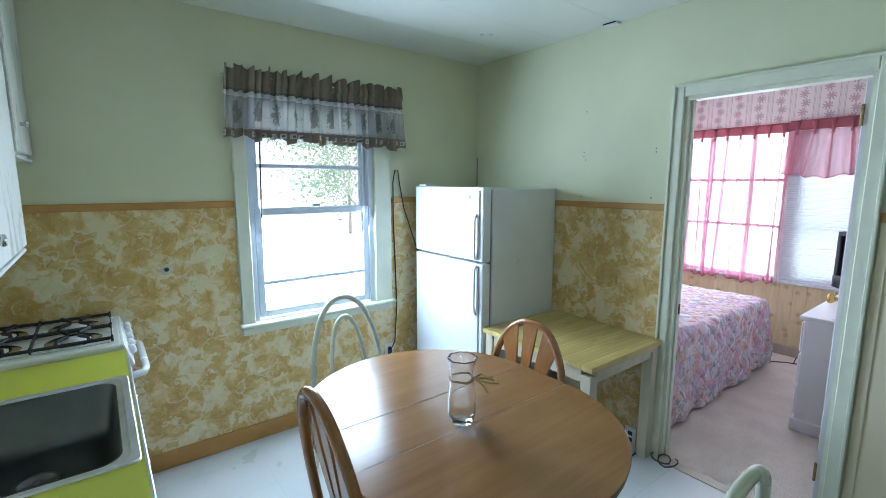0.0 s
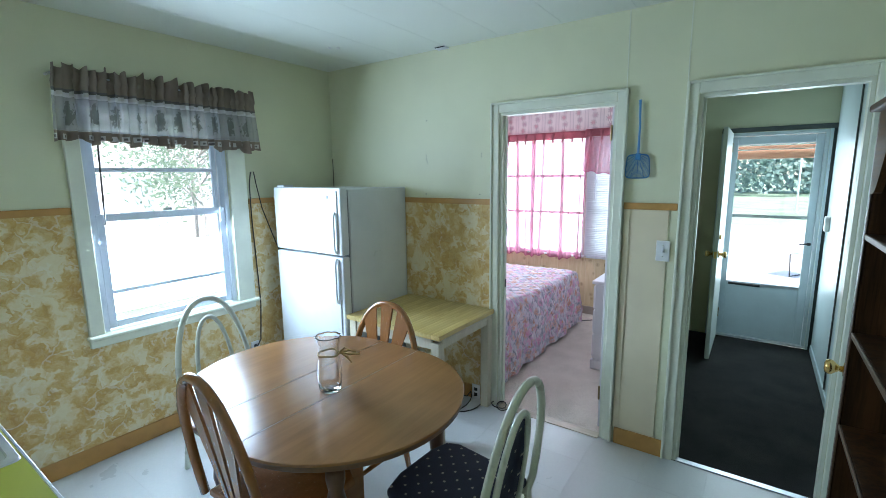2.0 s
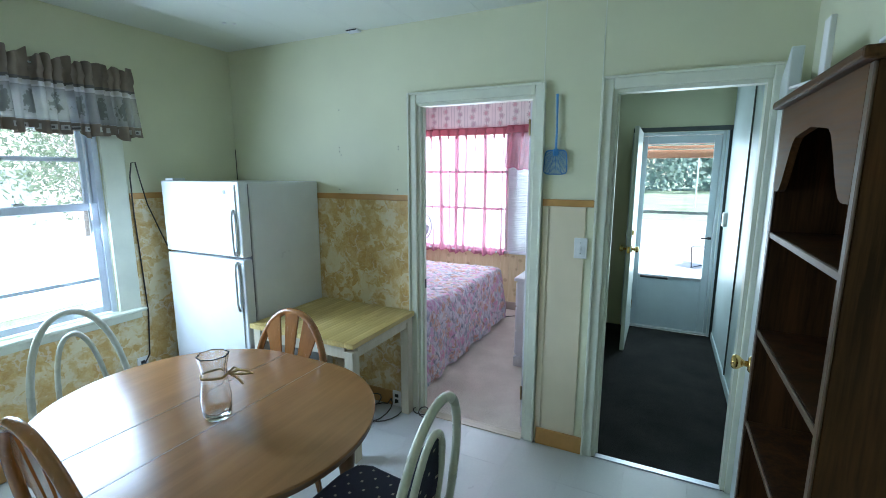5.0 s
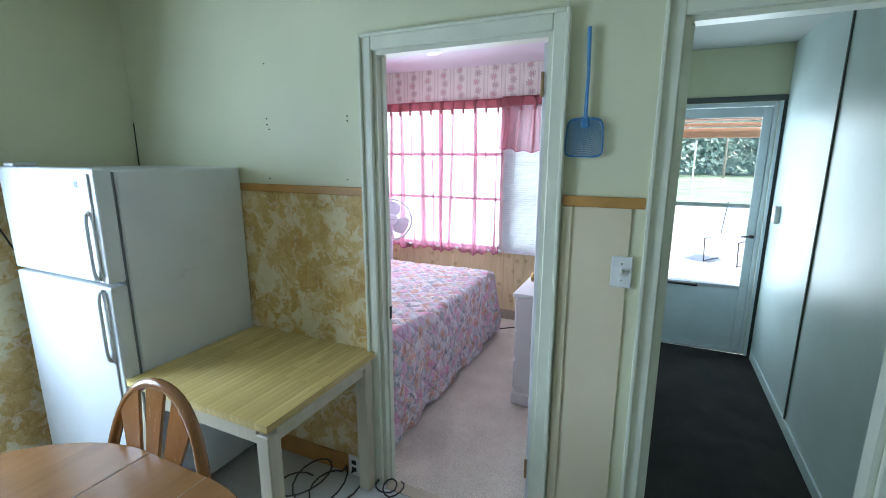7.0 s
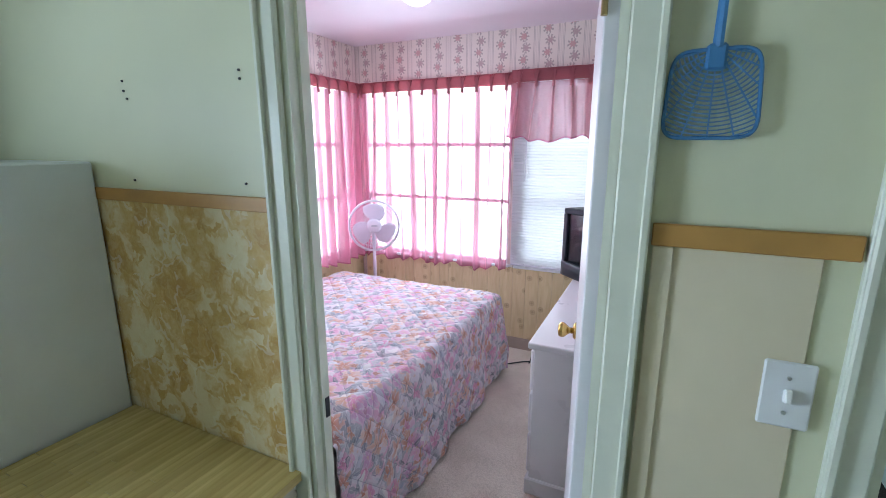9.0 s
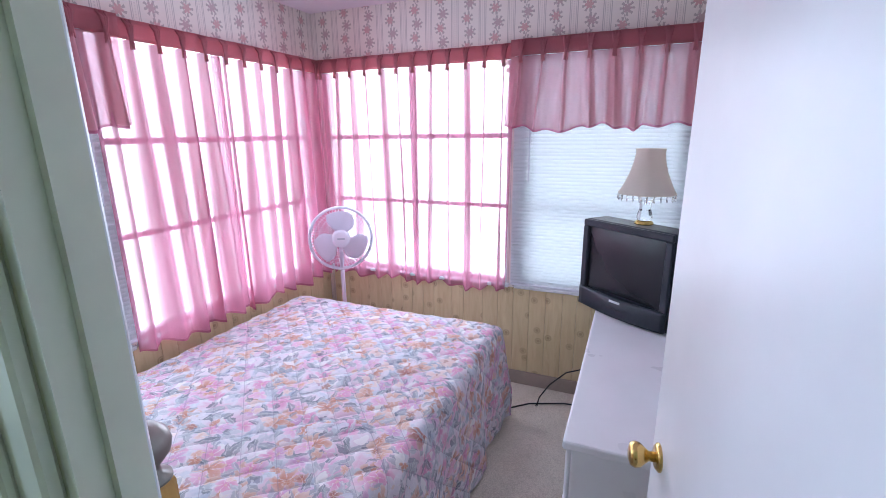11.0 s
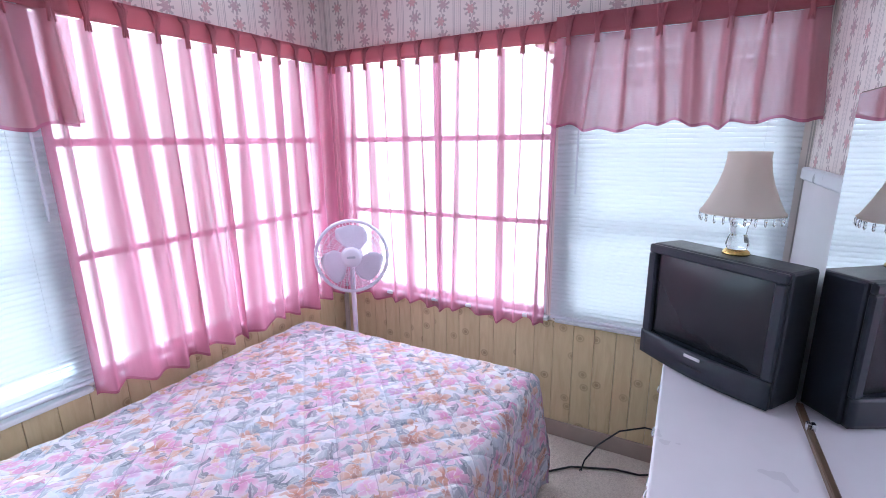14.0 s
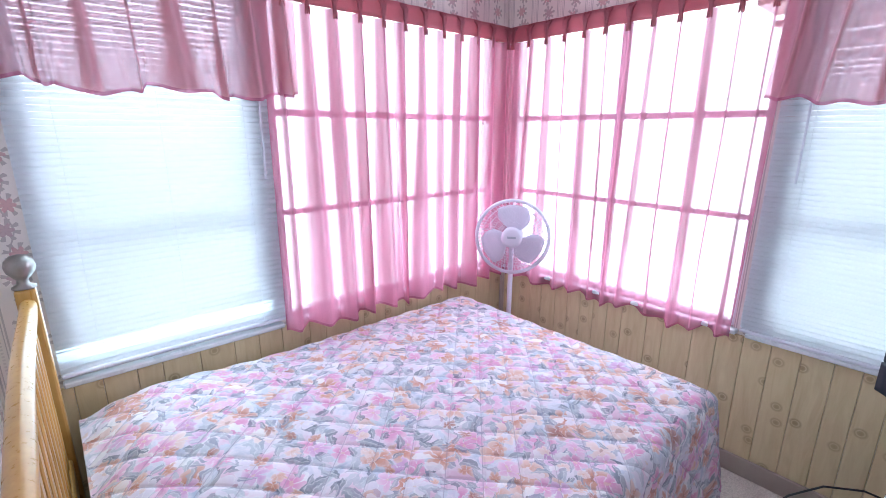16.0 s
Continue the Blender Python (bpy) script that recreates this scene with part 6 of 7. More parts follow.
part("side_panel", box(bx1 - 0.02, byb, 0, bx1, byf, bz, 0.002), WALNUT, bc)
part("back_panel", box(bx0 + 0.0205, byb, 0.05, bx1 - 0.0205, byb + 0.008, bz - 0.001), WALNUT, bc)
part("top", box(bx0 - 0.02, byb, bz, bx1 + 0.02, byf + 0.028, bz + 0.022, 0.006, seg=2), CROWN, bc)
for x in (bx0, bx1 - 0.02):
    part("front_edge", box(x - 0.001, byf, 0, x + 0.021, byf + 0.006, bz - 0.001, 0.002), WALNUT_EDGE, bc)
for z in (0.07, 0.44, 0.80, 1.118, 1.435):
    s = part("shelf", box(bx0 + 0.0205, byb + 0.0085, z, bx1 - 0.0205, byf - 0.002, z + 0.018, 0.001), WALNUT, bc)
    part("shelf_edge", box(bx0 + 0.022, byf - 0.0018, z, bx1 - 0.022, byf + 0.004, z + 0.018, 0.002), WALNUT_EDGE, s)
part("plinth", box(bx0 + 0.0205, byf - 0.02, 0, bx1 - 0.0205, byf - 0.004, 0.069), WALNUT, bc)
cx, half = (bx0 + bx1) / 2, (bx1 - bx0) / 2 - 0.021
bm = bmesh.new()
cols = []
for k in range(33):
    u = -1 + 2 * k / 32
    a = abs(u)
    low = bz - 0.080 - 0.035 * a if a < 0.40 else bz - 0.094 - 0.15 * (0.5 - 0.5 * math.cos(math.pi * min(1, (a - 0.40) / 0.48)))
    cols.append([(cx + u * half, byf - 0.012, low), (cx + u * half, byf - 0.012, bz - 0.001), (cx + u * half, byf + 0.006, bz - 0.001), (cx + u * half, byf + 0.006, low)])
vv = [[bm.verts.new(p) for p in c] for c in cols]
for c0, c1 in zip(vv, vv[1:]):
    for k in range(4):
        bm.faces.new((c0[k], c0[(k + 1) % 4], c1[(k + 1) % 4], c1[k]))
bm.faces.new(vv[0])
bm.faces.new(vv[-1][::-1])
part("arched_valance", bm, CROWN, bc, "carved arched oak valance")
paper = thing("white_card", "narrow white card standing upright on the bookcase", "card")
part("sheet", box(1.60, -0.665, bz + 0.022, 1.655, -0.650, bz + 0.245, 0.002), plain("white_card", (0.74, 0.75, 0.72), 0.6, vary=0.04), paper)
stk = thing("letter_stack", "pile of white envelopes on the bookcase", "paper pile")
for k in range(4):
    part("envelope", turn(box(-0.12, -0.06, 0, 0.12, 0.06, 0.008, 0.001), pose(1.42 + 0.02 * k, -0.66, bz + 0.0225 + 0.0085 * k, 0, 0, 9 * k - 12)), plain("white_envelope", (0.72, 0.72, 0.70), 0.7, vary=0.05), stk)
ec = thing("extension_cord", "white extension cord coiled on the bookcase", "cord")
part("cable", tube([(1.05 + 0.07 * math.cos(a * 0.5) + 0.004 * a, -0.66 + 0.05 * math.sin(a * 0.5), bz + 0.028 + 0.014 * (1 + math.sin(a * 0.33))) for a in range(40)], 0.004, 6), WHITE_PLASTIC, ec)
part("plug", box(1.24, -0.69, bz + 0.0225, 1.30, -0.65, bz + 0.05, 0.006), WHITE_PLASTIC, ec)

# wall fittings and cords
sw = thing("light_switch", "white toggle light switch plate on the wall", "light switch")
part("plate", box(E - 0.013, 0.083, 1.165, E - 0.0065, 0.153, 1.279, 0.003), WHITE_PLASTIC, sw)
part("toggle", turn(box(-0.014, -0.005, -0.011, 0.004, 0.005, 0.011, 0.002), pose(E - 0.015, 0.118, 1.222, 0, 20, 0)), WHITE_PLASTIC, sw)
for z in (1.192, 1.252):
    part("screw", turn(lathe([(0.004, 0), (0.003, 0.0015)], sides=10), pose(E - 0.013, 0.118, z, 0, -90, 0)), CHROME, sw)


def outlet(x, y, z, turn_z, label):
    g = thing("wall_outlet", label, "power outlet", at=pose(x, y, z, 0, 0, turn_z))
    part("plate", box(-0.035, -0.007, -0.057, 0.035, 0.0, 0.057, 0.003), WHITE_PLASTIC, g)
    for s in (-0.02, 0.02):
        part("socket", box(-0.014, -0.0085, s - 0.012, 0.014, -0.0071, s + 0.012, 0.0005), BLACK, g)
    return g


outlet(1.585, N - 0.005, 0.36, 0, "white wall outlet with a black plug")
outlet(E - 0.017, 1.31, 0.062, -90, "white outlet low on the wall beside the door frame")
DARK_CORD = plain("dark_brown_cord", (0.03, 0.022, 0.016), 0.5)
cd = thing("power_cord", "dark brown power cord looped up the wall", "cord")
part("cable", tube([(1.585, N - 0.02, 0.36), (1.63, N - 0.016, 0.42), (1.655, N - 0.012, 0.7), (1.645, N - 0.012, 1.05), (1.635, N - 0.012, 1.35), (1.632, N - 0.018, 1.60), (1.645, N - 0.022, 1.685), (1.67, N - 0.022, 1.69), (1.685, N - 0.02, 1.60), (1.72, N - 0.02, 1.42), (1.79, N - 0.022, 1.22), (1.84, N - 0.025, 1.08)], 0.0042, 6), DARK_CORD, cd, smooth=True)
part("plug", box(1.57, N - 0.034, 0.345, 1.60, N - 0.0125, 0.375, 0.005), BLACK, cd)
cd = thing("power_cord", "dark cord coiled on the floor under the side table", "cord")
pts = []
for k in range(46):
    a = k * 0.42
    pts.append((2.20 + 0.13 * math.cos(a) + 0.003 * k, 1.50 + 0.10 * math.sin(a) - 0.004 * k, 0.008 + 0.09 * abs(math.sin(k * 0.13)) * (k < 30)))
part("cable", tube(pts + [(2.40, 1.31, 0.04)], 0.0042, 6), DARK_CORD, cd, smooth=True)
cd = thing("power_cord", "dark cord bunched at the foot of the door frame", "cord")
part("cable", tube([(2.41 + 0.05 * math.cos(k * 0.6), 1.135 - 0.004 * k + 0.04 * math.sin(k * 0.6), 0.012 + 0.02 * abs(math.sin(k * 0.4))) for k in range(22)], 0.004, 6), DARK_CORD, cd, smooth=True)
plug = thing("gas_pipe_plug", "small dark pipe hole plug on the wallpaper", "pipe plug")
part("plate", turn(lathe([(0.030, 0), (0.028, 0.003), (0.014, 0.004)], sides=20), pose(0.215, N - 0.005, 1.135, 90, 0, 0)), plain("cream_escutcheon", (0.60, 0.56, 0.44), 0.5), plug)
part("hole", turn(lathe([(0.012, 0.004), (0.010, 0.010)], sides=14), pose(0.215, N - 0.005, 1.135, 90, 0, 0)), BLACK, plug)
for y, z in ((1.745, 2.043), (1.752, 1.794), (1.752, 1.767), (1.74, 1.745), (1.281, 1.792), (1.281, 1.772), (1.76, 1.512), (1.292, 1.517)):
    nl = thing("nail", "small dark nail in the painted wall", "nail", "nails in the wall")
    part("head", turn(lathe([(0.0035, 0), (0.003, 0.004)], sides=8), pose(E, y, z, 0, -90, 0)), BLACK, nl)
structure("trim_corner_wire", tube([(E - 0.006, N - 0.008, 1.50), (E - 0.006, N - 0.008, 1.80)], 0.003, 6), DARK_CORD, "thin dark wire in the corner above the rail", "wire")

# fly swatter
BLUE = plain("blue_plastic", (0.045, 0.19, 0.40), 0.35, vary=0.1, scale=20)
fs = thing("fly_swatter", "blue plastic fly swatter hanging on the wall", "fly swatter", at=pose(E - 0.016, 0.274, 1.622))
HW, HH = 0.065, 0.064


def net_width(z):
    return HW - 0.004 * z / HH


def soft(c):
    return math.copysign(abs(c) ** 0.36, c)


rim_pts = []
for k in range(40):
    a = 2 * math.pi * k / 40
    z = HH + HH * soft(math.sin(a))
    rim_pts.append((0, net_width(z) * soft(math.cos(a)), z))
part("rim", tube(rim_pts, 0.003, 6, True), BLUE, fs)


def inside(y, z):
    return (abs(y) / net_width(z)) ** 5.5 + (abs(z - HH) / HH) ** 5.5 < 1


hub = 0.130
for k in range(-5, 6):
    a = radians(15.5 * k)
    r = 0.015
    while inside(r * math.sin(a), min(hub - r * math.cos(a), 0.12)) and hub - r * math.cos(a) > 0:
        r += 0.002
    part("rib", tube([(0, 0.012 * math.sin(a), hub - 0.012 * math.cos(a)), (0, r * math.sin(a), hub - r * math.cos(a))], 0.0016, 4), BLUE, fs)
for k in range(19):
    r = 0.026 + k * 0.0062
    run = []
    for s in range(-42, 43):
        a = radians(2 * s)
        y, z = r * math.sin(a), hub - r * math.cos(a)
        if inside(y, z):
            run.append((0.0005, y, z))
        if (not inside(y, z) or s == 42) and run:
            if len(run) > 2:
                part("cross_rib", tube(run[::3] + [run[-1]], 0.0015, 4), BLUE, fs)
            run = []
part("socket", box(-0.005, -0.014, 0.098, 0.005, 0.014, 0.136, 0.004), BLUE, fs)
part("handle", tube([(0, 0, 0.13), (0, -0.001, 0.28), (0, 0.004, 0.42)], [0.009, 0.007, 0.009], 8, flat=0.6), BLUE, fs)

# floor tiles
step = 0.3075
tile_ob = part("tile", box(0.0002, 0.0002, -0.01, step - 0.0002, step - 0.0002, 0.0, 0.0003), TILE, floor_k)
tile_ob.matrix_basis = pose(W, S, 0)
for i in range(10):
    for j in range(12):
        if i or j:
            o = new("tile", tile_ob.data)
            w = min(step, E - (W + i * step)) / step
            h = min(step, N - (S + j * step)) / step
            if w > 0.05 and h > 0.05:
                o.parent, o.matrix_basis = floor_k, pose(W + i * step, S + j * step, 0) @ Matrix.Diagonal((w, h, 1, 1))
            else:
                bpy.data.objects.remove(o)

# ---- bedroom things ----
# bed
bed = thing("bed", "wooden slatted bed with a floral quilted bedspread", "bed")
BX0, BX1, BY0, BY1, BZ = 2.70, 4.50, 1.32, 2.655, 0.60
PINE_GOLD = wood("golden_pine_bed", (0.50, 0.26, 0.06), (0.70, 0.42, 0.13), (0, 0, 1), 0.3, 9, 0.2)
TICKING = fabric("mattress_ticking", (0.62, 0.60, 0.58))
part("mattress", box(BX0 + 0.02, BY0 + 0.03, 0.34, BX1 - 0.03, BY1 - 0.02, BZ - 0.02, 0.03, seg=3), TICKING, bed)
part("box_spring", box(BX0 + 0.02, BY0 + 0.035, 0.16, BX1 - 0.035, BY1 - 0.02, 0.339, 0.015), TICKING, bed)


def spread(u, v):
    L, Wd, drop = BX1 - BX0, BY1 - BY0, 0.60
    s = u * (L + drop) - 0.0
    t = v * (Wd + drop + 0.16) - drop
    ds = max(0.0, s - L)
    dt = max(0.0, -t, t - Wd)
    north = t > Wd
    r = 0.045
    d = max(ds, dt)

    def bend(q):
        if q <= 0:
            return 0.0, 0.0
        a = q / r
        if a < math.pi / 2:
            return r * math.sin(a), r * (1 - math.cos(a))
        return r, r + (q - r * math.pi / 2)
    ox, zx = bend(ds)
    oy, zy = bend(dt)
    both = ds > 0 and dt > 0
    down = max(zx, zy)
    fl = 0.05 * min(1, down / 0.5)
    x = BX0 + min(s, L) + ox * 0.9
    y = BY0 + min(max(t, 0), Wd) + (oy if north else -oy) * 0.9
    wave = math.sin(s * 11.0) * 0.6 + math.sin(s * 23.0 + 1.3) * 0.4
    wave2 = math.sin(t * 12.0) * 0.6 + math.sin(t * 25.0 + 0.7) * 0.4
    if dt > 0 and not north:
        y -= fl * (0.7 + 0.5 * wave)
    if ds > 0:
        x += fl * (0.7 + 0.5 * wave2)
    z = BZ - down
    # puffed diamonds between diagonal stitching
    p, q = (s + t) / 0.150, (s - t) / 0.150
    puff = (abs(math.sin(math.pi * p)) * abs(math.sin(math.pi * q))) ** 0.5 * 0.009
    rumple = 0.006 * noise.noise(Vector((s * 3.1, t * 3.3, 0.4))) + 0.003 * noise.noise(Vector((s * 9, t * 9, 2.0)))
    head = 0.035 * math.exp(-((s - 0.25) / 0.28) ** 2) * (1 if d == 0 else max(0, 1 - d / 0.1))
    crown = 0.018 * math.sin(math.pi * min(max(t / Wd, 0), 1)) * math.sin(math.pi * min(1, max(0, s / L)) ** 0.8) - (0.03 * math.exp(-(s / 0.08) ** 2))
    if d == 0:
        z += puff + rumple + head + crown
    else:
        k = min(1, d / r)
        z += (puff + rumple + head + crown) * (1 - k)
        if dt >= ds:
            y += (1 if north else -1) * (puff + rumple * 1.5) * k
        else:
            x += (puff + rumple * 1.5) * k
    return (x, y, max(z, 0.012))


cover = part("bedspread", grid_sheet(280, 250, spread), QUILT, bed, "floral quilted bedspread in pink, grey and orange", True)
lay = cover.data.uv_layers.new(name="cloth")
for loop in cover.data.loops:
    i, j = divmod(loop.vertex_index, 251)
    lay.data[loop.index].uv = (i / 280 * (BX1 - BX0 + 0.60), j / 250 * (BY1 - BY0 + 0.76) - 0.60)
part("bedspread_ruffle", box(BX0 + 0.04, BY0 + 0.02, 0.02, BX1 - 0.05, BY1 - 0.03, 0.159), TICKING, bed)
hb = part("headboard", box(2.63, 1.36, 0.40, 2.665, 2.60, 0.50, 0.006), PINE_GOLD, bed, "golden pine spindle headboard")
part("top_rail", tube([(2.648, 1.35 + 1.28 * k / 12, 1.055 - 0.02 * math.cos(math.pi * 2 * k / 12)) for k in range(13)], 0.021, 12), PINE_GOLD, hb, smooth=True)
for k in range(13):
    part("spindle", box(2.640, 1.40 + k * 0.094, 0.50, 2.656, 1.438 + k * 0.094, 1.045, 0.003), PINE_GOLD, hb)
PEWTER = plain("pewter_finial", (0.33, 0.31, 0.29), 0.35, 0.9, vary=0.15, scale=25)
for y in (1.365, 2.66):
    p = part("post", box(2.622, y - 0.026, 0.0, 2.674, y + 0.026, 1.085, 0.008, seg=2), PINE_GOLD, bed)
    part("finial", lathe([(0.030, 0), (0.030, 0.006), (0.016, 0.014), (0.014, 0.028), (0.022, 0.036), (0.034, 0.052), (0.038, 0.070), (0.034, 0.088), (0.020, 0.102), (0.004, 0.106)], (2.648, y, 1.0855), 20), PEWTER, p, "round pewter finial", True)
for y in (BY0 + 0.06, BY1 - 0.06):
    part("foot", box(BX1 - 0.14, y - 0.03, 0, BX1 - 0.08, y + 0.03, 0.16, 0.004), PINE_GOLD, bed)
    part("side_rail", box(2.675, y - 0.012, 0.17, 2.72, y + 0.012, 0.30, 0.003), PINE_GOLD, bed)

# dresser
DRESSER = plain("white_lacquered_dresser", (0.79, 0.76, 0.80), 0.3, vary=0.04, scale=5, grain=80)
dr = thing("dresser", "low white dresser with small metal pulls", "dresser")
dx0, dx1, dy0, dy1, dz = 3.43, 4.78, 0.39, 0.785, 0.772
part("body", box(dx0 + 0.02, dy0, 0.0, dx1 - 0.02, dy1 - 0.02, dz - 0.031, 0.003), DRESSER, dr)
part("dresser_top", box(dx0, dy0 - 0.005, dz - 0.03, dx1, dy1 + 0.005, dz, 0.008, seg=3), DRESSER, dr)
part("base_moulding", box(dx0 + 0.005, dy0, 0.0, dx1 - 0.005, dy1 - 0.003, 0.085, 0.006), DRESSER, dr)
for i in range(2):
    for j in range(3):
        a = dx0 + 0.035 + i * 0.645
        z = 0.10 + j * 0.212
        d = part("drawer", box(a, dy1 - 0.0195, z, a + 0.63, dy1 - 0.002, z + 0.20, 0.006), DRESSER, dr)
        for u in (0.16, 0.47):
            part("pull", tube([(a + u - 0.03, dy1 - 0.003, z + 0.105), (a + u - 0.027, dy1 + 0.010, z + 0.10), (a + u, dy1 + 0.014, z + 0.095), (a + u + 0.027, dy1 + 0.010, z + 0.10), (a + u + 0.03, dy1 - 0.003, z + 0.105)], 0.003, 8), CHROME, d, smooth=True)

# mirror
m, nt, b_ = material("silvered_mirror")
b_.inputs["Base Color"].default_value = (0.90, 0.91, 0.92, 1)
b_.inputs["Metallic"].default_value, b_.inputs["Roughness"].default_value = 1.0, 0.015
MIRROR = m
FRAME_BROWN = wood("dark_brown_mirror_frame", (0.07, 0.04, 0.022), (0.15, 0.09, 0.05), (1, 0, 0), 0.4)
mi = thing("wall_mirror", "large mirror leaning on the dresser against the wall", "mirror")
mx0, mx1, mz0, mz1, my = 3.48, 4.375, dz + 0.001, 1.73, 0.392
part("glass", box(mx0 + 0.012, my - 0.004, mz0 + 0.022, mx1 - 0.006, my + 0.001, mz1 - 0.004), MIRROR, mi)
part("backing", box(mx0, my - 0.014, mz0, mx1, my - 0.0045, mz1), FRAME_BROWN, mi)
part("bottom_rail", box(mx0, my - 0.004, mz0, mx1, my + 0.010, mz0 + 0.0215, 0.003), FRAME_BROWN, mi)
part("clip", box(mx1 - 0.16, my + 0.0015, mz0 + 0.018, mx1 - 0.14, my + 0.012, mz0 + 0.04, 0.002), CHROME, mi)

# television
TV_CASE = plain("charcoal_tv_plastic", (0.017, 0.021, 0.034), 0.42, vary=0.15, scale=20, grain=500, relief=0.25)
SCREEN = plain("dark_crt_glass", (0.016, 0.017, 0.022), 0.24, vary=0.2, scale=2, relief=0)
tv = thing("television", "black tube television on the white dresser", "television", at=pose(4.45, 0.672, dz, 0, 0, 54))
tw, thh = 0.485, 0.455


def loft(rects, mat, name, parent, bev=0.0):
    bm = bmesh.new()
    rings = [[bm.verts.new(p) for p in r] for r in rects]
    for r0, r1 in zip(rings, rings[1:]):
        for k in range(len(r0)):
            bm.faces.new((r0[k], r0[(k + 1) % len(r0)], r1[(k + 1) % len(r0)], r1[k]))
    bm.faces.new(rings[0][::-1])
    bm.faces.new(rings[-1])
    if bev:
        bmesh.ops.bevel(bm, geom=bm.edges, offset=bev, segments=2, affect="EDGES", profile=0.5)
    return part(name, bm, mat, parent)


def rect(y, w, z0, z1, dx=0.0):
    return [(-w / 2 + dx, y, z0), (w / 2 + dx, y, z0), (w / 2 + dx, y, z1), (-w / 2 + dx, y, z1)]


# front toward +y of the set
cab = loft([rect(0.0, tw, 0.006, thh), rect(-0.15, tw - 0.006, 0.004, thh - 0.004), rect(-0.19, tw - 0.06, 0.002, thh - 0.03), rect(-0.30, 0.26, 0.002, thh - 0.12), rect(-0.345, 0.24, 0.012, thh - 0.14)], TV_CASE, "cabinet", tv, 0.010)
bz0, bz1 = 0.105, thh - 0.035
part("bezel", box(-tw / 2 + 0.002, 0.0005, bz1, tw / 2 - 0.002, 0.022, thh - 0.002, 0.006), TV_CASE, tv)
part("bezel", box(-tw / 2 + 0.002, 0.0005, bz0, -tw / 2 + 0.036, 0.022, bz1, 0.005), TV_CASE, tv)
part("bezel", box(tw / 2 - 0.036, 0.0005, bz0, tw / 2 - 0.002, 0.022, bz1, 0.005), TV_CASE, tv)


def chin(u, v):
    x = (u - 0.5) * (tw - 0.004)
    z = 0.012 + (bz0 - 0.012) * v
    return (x, 0.022 + 0.028 * math.sin(math.pi * u) * (0.35 + 0.65 * math.sin(math.pi * v * 0.9 + 0.15)), z - 0.02 * math.sin(math.pi * u) * (1 - v) * 0.4)


part("control_chin", grid_sheet(20, 8, chin, 0.02), TV_CASE, tv, "curved front panel below the screen", True)
part("screen", grid_sheet(16, 12, lambda u, v: ((u - 0.5) * (tw - 0.074), 0.004 + 0.014 * (1 - (2 * u - 1) ** 2) * (1 - (2 * v - 1) ** 2) ** 0.7, bz0 + 0.002 + (bz1 - bz0 - 0.004) * v)), SCREEN, tv, "dark bulging glass screen", True)
part("maker_badge", box(-0.03, 0.050, 0.085, 0.03, 0.0535, 0.096, 0.001), plain("silver_badge", (0.6, 0.6, 0.62), 0.3), tv)
for k in range(4):
    part("button", box(-0.04 + k * 0.022, 0.0505, 0.05, -0.024 + k * 0.022, 0.054, 0.057, 0.001), BLACK, tv)

# table lamp
lamp = thing("table_lamp", "table lamp with cream bell shade and bead fringe", "lamp", at=pose(4.52, 0.605, dz + thh - 0.001) @ Matrix.Diagonal((0.87, 0.87, 0.95, 1)))
SHADE = sheer("cream_lamp_shade_cloth", (0.88, 0.79, 0.70), 0.02, 0.45)
CRYSTAL = glass("cut_glass_lamp_body", (0.97, 0.99, 1.0), 0.05)
part("base", lathe([(0.048, 0), (0.048, 0.006), (0.044, 0.012), (0.034, 0.020)], sides=24), BRASS, lamp, "round brass base", True)
bm = lathe([(0.034, 0.0205), (0.040, 0.035), (0.036, 0.055), (0.028, 0.075), (0.030, 0.10), (0.040, 0.125), (0.036, 0.14), (0.014, 0.15)], sides=12)
part("glass_body", bm, CRYSTAL, lamp)
part("stem", tube([(0, 0, 0.1505), (0, 0, 0.33)], 0.005, 8), BRASS, lamp)
shade_prof = [(0.148, 0.150), (0.140, 0.165), (0.120, 0.20), (0.096, 0.25), (0.080, 0.30), (0.073, 0.34), (0.074, 0.362)]
bm = lathe(shade_prof, sides=32, cap=False)
for v in bm.verts:
    a = math.atan2(v.co.y, v.co.x)
    k = 1 - 0.05 * abs(math.sin(3 * a)) * (1 - 0.5 * (v.co.z - 0.15) / 0.21)
    v.co.x *= k
    v.co.y *= k
    v.co.z += 0.006 * abs(math.sin(3 * a)) * (v.co.z < 0.16)
part("shade", bm, SHADE, lamp, "cream fabric bell shade", True)
for k in range(26):
    a = k * 2 * math.pi / 26
    r = 0.147 * (1 - 0.05 * abs(math.sin(3 * a)))
    part("bead_drop", lathe([(0.0015, 0.0), (0.006, -0.006 - 0.004 * (k % 2)), (0.004, -0.016), (0.0055, -0.022), (0.001, -0.030)], (r * math.cos(a), r * math.sin(a), 0.151), 6), CRYSTAL, lamp)
part("trim_band", tube([(0.147 * (1 - 0.05 * abs(math.sin(3 * k * 0.19635))) * math.cos(k * 0.19635), 0.147 * (1 - 0.05 * abs(math.sin(3 * k * 0.19635))) * math.sin(k * 0.19635), 0.153) for k in range(32)], 0.004, 6, True), SHADE, lamp)

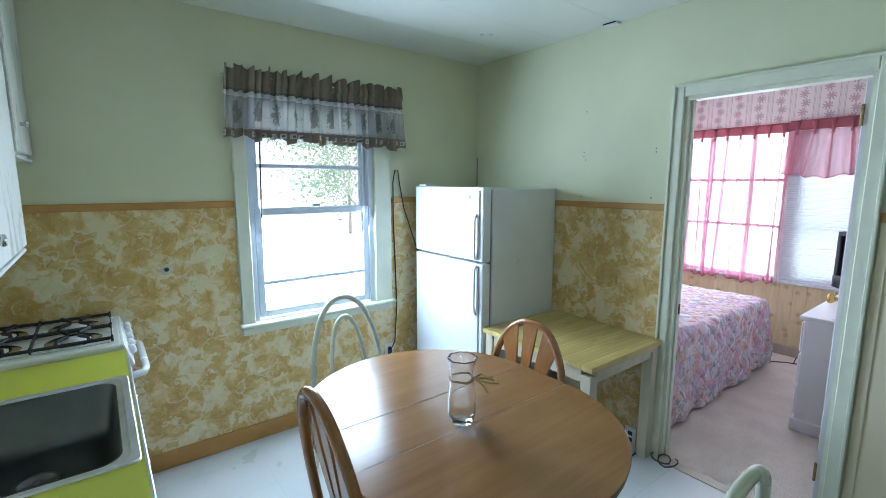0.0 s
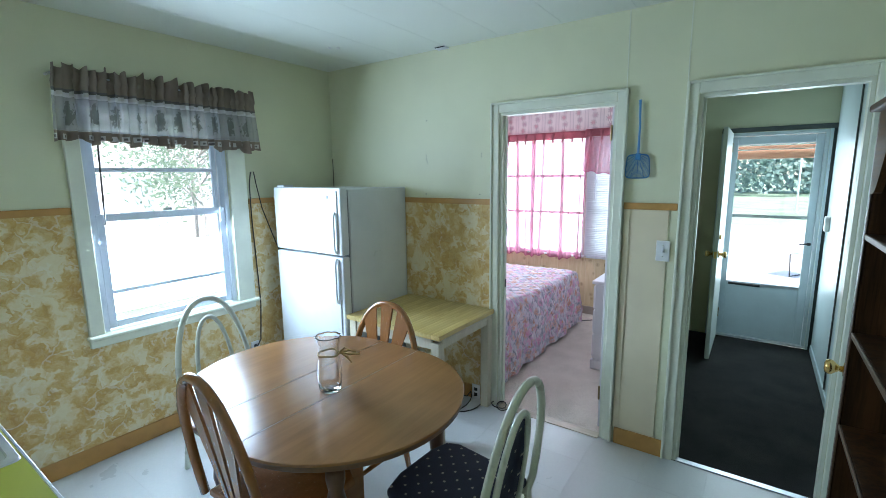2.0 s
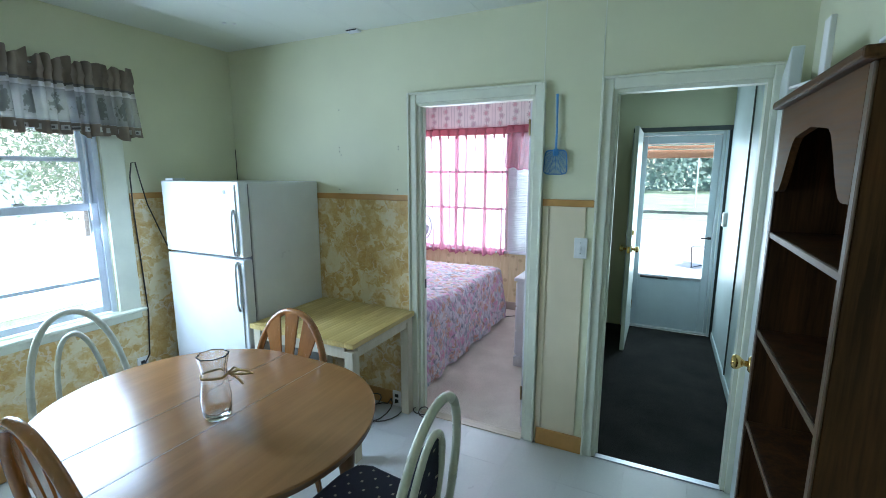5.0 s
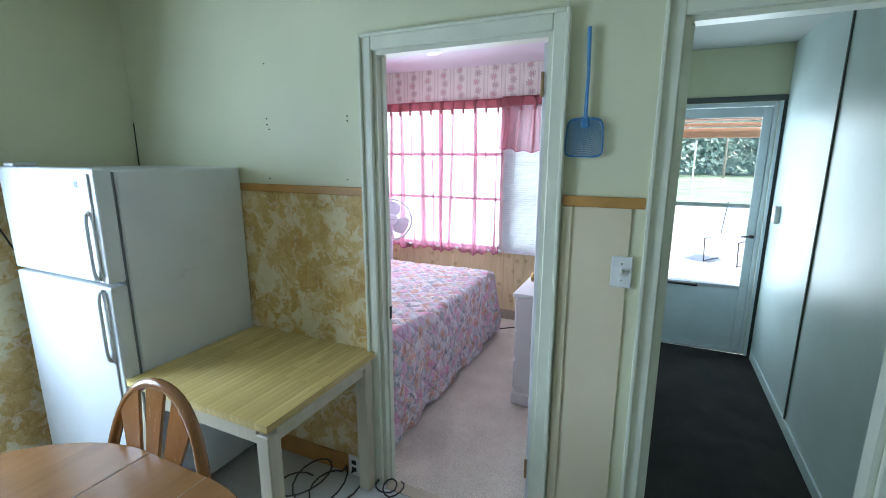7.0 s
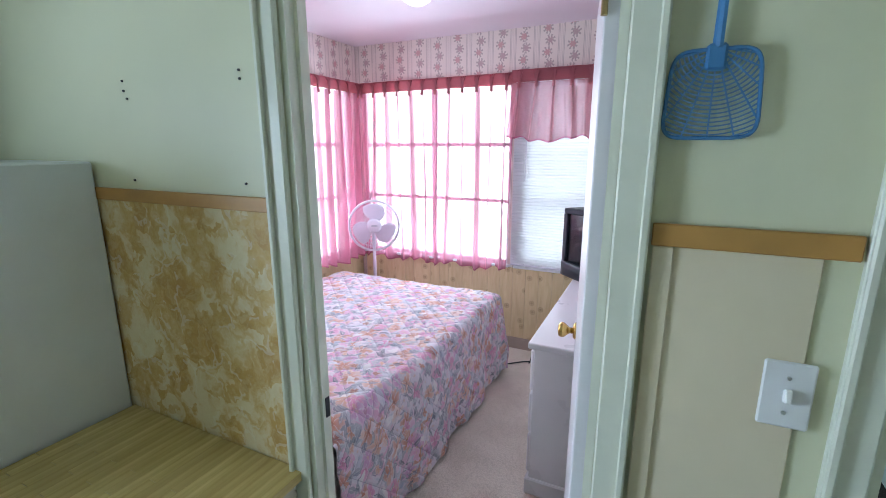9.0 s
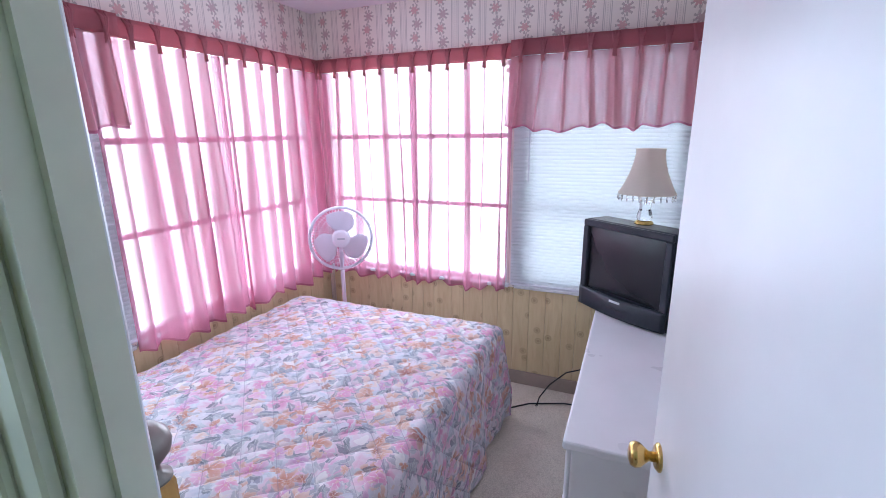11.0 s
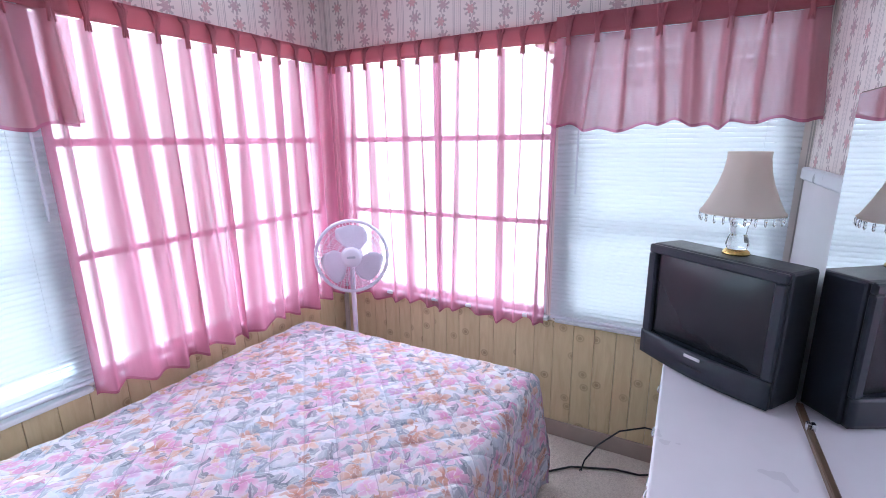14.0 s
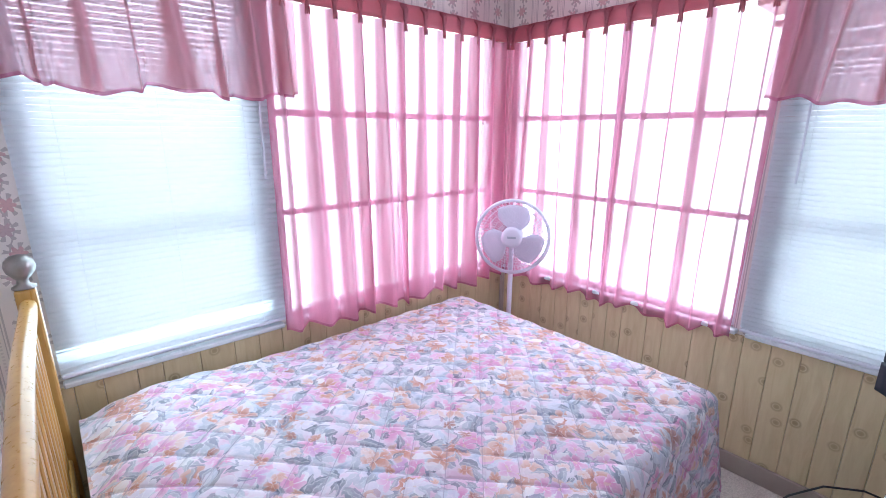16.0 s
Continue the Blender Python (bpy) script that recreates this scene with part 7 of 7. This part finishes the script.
# pedestal fan
FAN_WHITE = plain("white_fan_plastic", (0.70, 0.62, 0.72), 0.4, vary=0.05, scale=12)
BLADE = sheer("frosted_fan_blade", (0.70, 0.62, 0.72), 0.12, 0.35)
fan = thing("pedestal_fan", "white pedestal fan behind the foot of the bed", "fan", at=pose(4.715, 2.465, 0))
part("base", lathe([(0.13, 0.0), (0.13, 0.012), (0.11, 0.026), (0.03, 0.045), (0.022, 0.07)], sides=28), FAN_WHITE, fan, smooth=True)
part("pole", tube([(0, 0, 0.07), (0, 0, 0.93)], 0.014, 12), FAN_WHITE, fan, smooth=True)
tilt = pose(-0.02, -0.02, 0.975) @ Vector((-0.80, -0.58, 0.12)).to_track_quat("Z", "Y").to_matrix().to_4x4()
part("motor", turn(lathe([(0.03, -0.12), (0.055, -0.11), (0.06, -0.06), (0.05, -0.03), (0.02, -0.025)], sides=20), tilt), FAN_WHITE, fan, smooth=True)
RF = 0.205
part("rim", turn(tube([(RF * math.cos(k * 0.1309), RF * math.sin(k * 0.1309), 0.0) for k in range(48)], 0.010, 8, True), tilt), FAN_WHITE, fan, smooth=True)
for side in (1, -1):
    gr = part("grille", turn(tube([(0.055 * math.cos(k * 0.2618), 0.055 * math.sin(k * 0.2618), side * 0.055) for k in range(24)], 0.004, 6, True), tilt), FAN_WHITE, fan)
    for r, h in ((0.085, 0.052), (0.115, 0.046), (0.145, 0.038), (0.172, 0.028)):
        part("ring", turn(tube([(r * math.cos(k * 0.1745), r * math.sin(k * 0.1745), side * h) for k in range(36)], 0.0016, 4, True), tilt), FAN_WHITE, gr)
    bm = bmesh.new()
    for k in range(60):
        a = k * 2 * math.pi / 60
        tw_ = 0.25
        tube([(0.055 * math.cos(a), 0.055 * math.sin(a), side * 0.055), (0.125 * math.cos(a + tw_ * 0.5), 0.125 * math.sin(a + tw_ * 0.5), side * 0.044), (RF * math.cos(a + tw_), RF * math.sin(a + tw_), side * 0.008)], 0.0013, 4, bm=bm)
    part("wire_cage", turn(bm, tilt), FAN_WHITE, gr)
part("hub_cap", turn(lathe([(0.058, 0.050), (0.056, 0.060), (0.040, 0.066), (0.006, 0.067)], sides=28), tilt), FAN_WHITE, fan, smooth=True)
part("badge", turn(box(-0.024, -0.006, 0.067, 0.024, 0.006, 0.0685), tilt), plain("grey_badge_ink", (0.40, 0.38, 0.46), 0.4), fan)
part("blade_hub", turn(lathe([(0.03, -0.025), (0.034, 0.0), (0.03, 0.03)], sides=18), tilt), FAN_WHITE, fan)
for k in range(3):
    def blade(u, v, k=k):
        r = 0.03 + 0.15 * v
        w = 0.5 + 0.75 * math.sin(math.pi * (0.15 + 0.75 * v))
        a = k * 2.0944 + 1.35 + (u - 0.5) * w * 1.25 + v * 0.25
        return (r * math.cos(a), r * math.sin(a), (u - 0.5) * 0.03)
    part("blade", turn(grid_sheet(8, 8, blade, 0.002), tilt), FAN_WHITE, fan, smooth=True)

# ceiling lamp
cl = thing("ceiling_light", "round white glass ceiling light in the bedroom", "ceiling light", at=pose(3.86, 1.56, BC))
part("canopy", lathe([(0.06, 0), (0.06, -0.02), (0.05, -0.028)], sides=24), WHITE_TRIM, cl)
part("globe", lathe([(0.05, -0.0285), (0.066, -0.034), (0.08, -0.05), (0.082, -0.064), (0.07, -0.088), (0.042, -0.106), (0.01, -0.112)], sides=28), glow("lit_opal_glass", (1.0, 0.95, 0.86), 1.2), cl, "glowing opal glass globe", True)

# cords on the carpet
cd = thing("power_cord", "black cable curling over the bedroom carpet", "cord")
part("cable", tube([(4.42, 1.33, 0.012), (4.60, 1.30, 0.010), (4.74, 1.15, 0.008), (4.82, 0.95, 0.008), (4.83, 0.84, 0.010), (4.86, 0.74, 0.03)], 0.005, 8), BLACK, cd, smooth=True)
cd = thing("antenna_cable", "black coaxial cable arching from behind the dresser", "cord")
part("cable", tube([(4.735, 1.10, 0.012), (4.75, 1.09, 0.06), (4.80, 1.04, 0.13), (4.86, 0.95, 0.20), (4.90, 0.84, 0.23), (4.92, 0.72, 0.22), (4.90, 0.60, 0.10), (4.88, 0.5, 0.01)], 0.004, 8), BLACK, cd, smooth=True)
part("connector", tube([(4.735, 1.10, 0.012), (4.733, 1.105, 0.004)], 0.007, 8), CHROME, cd)
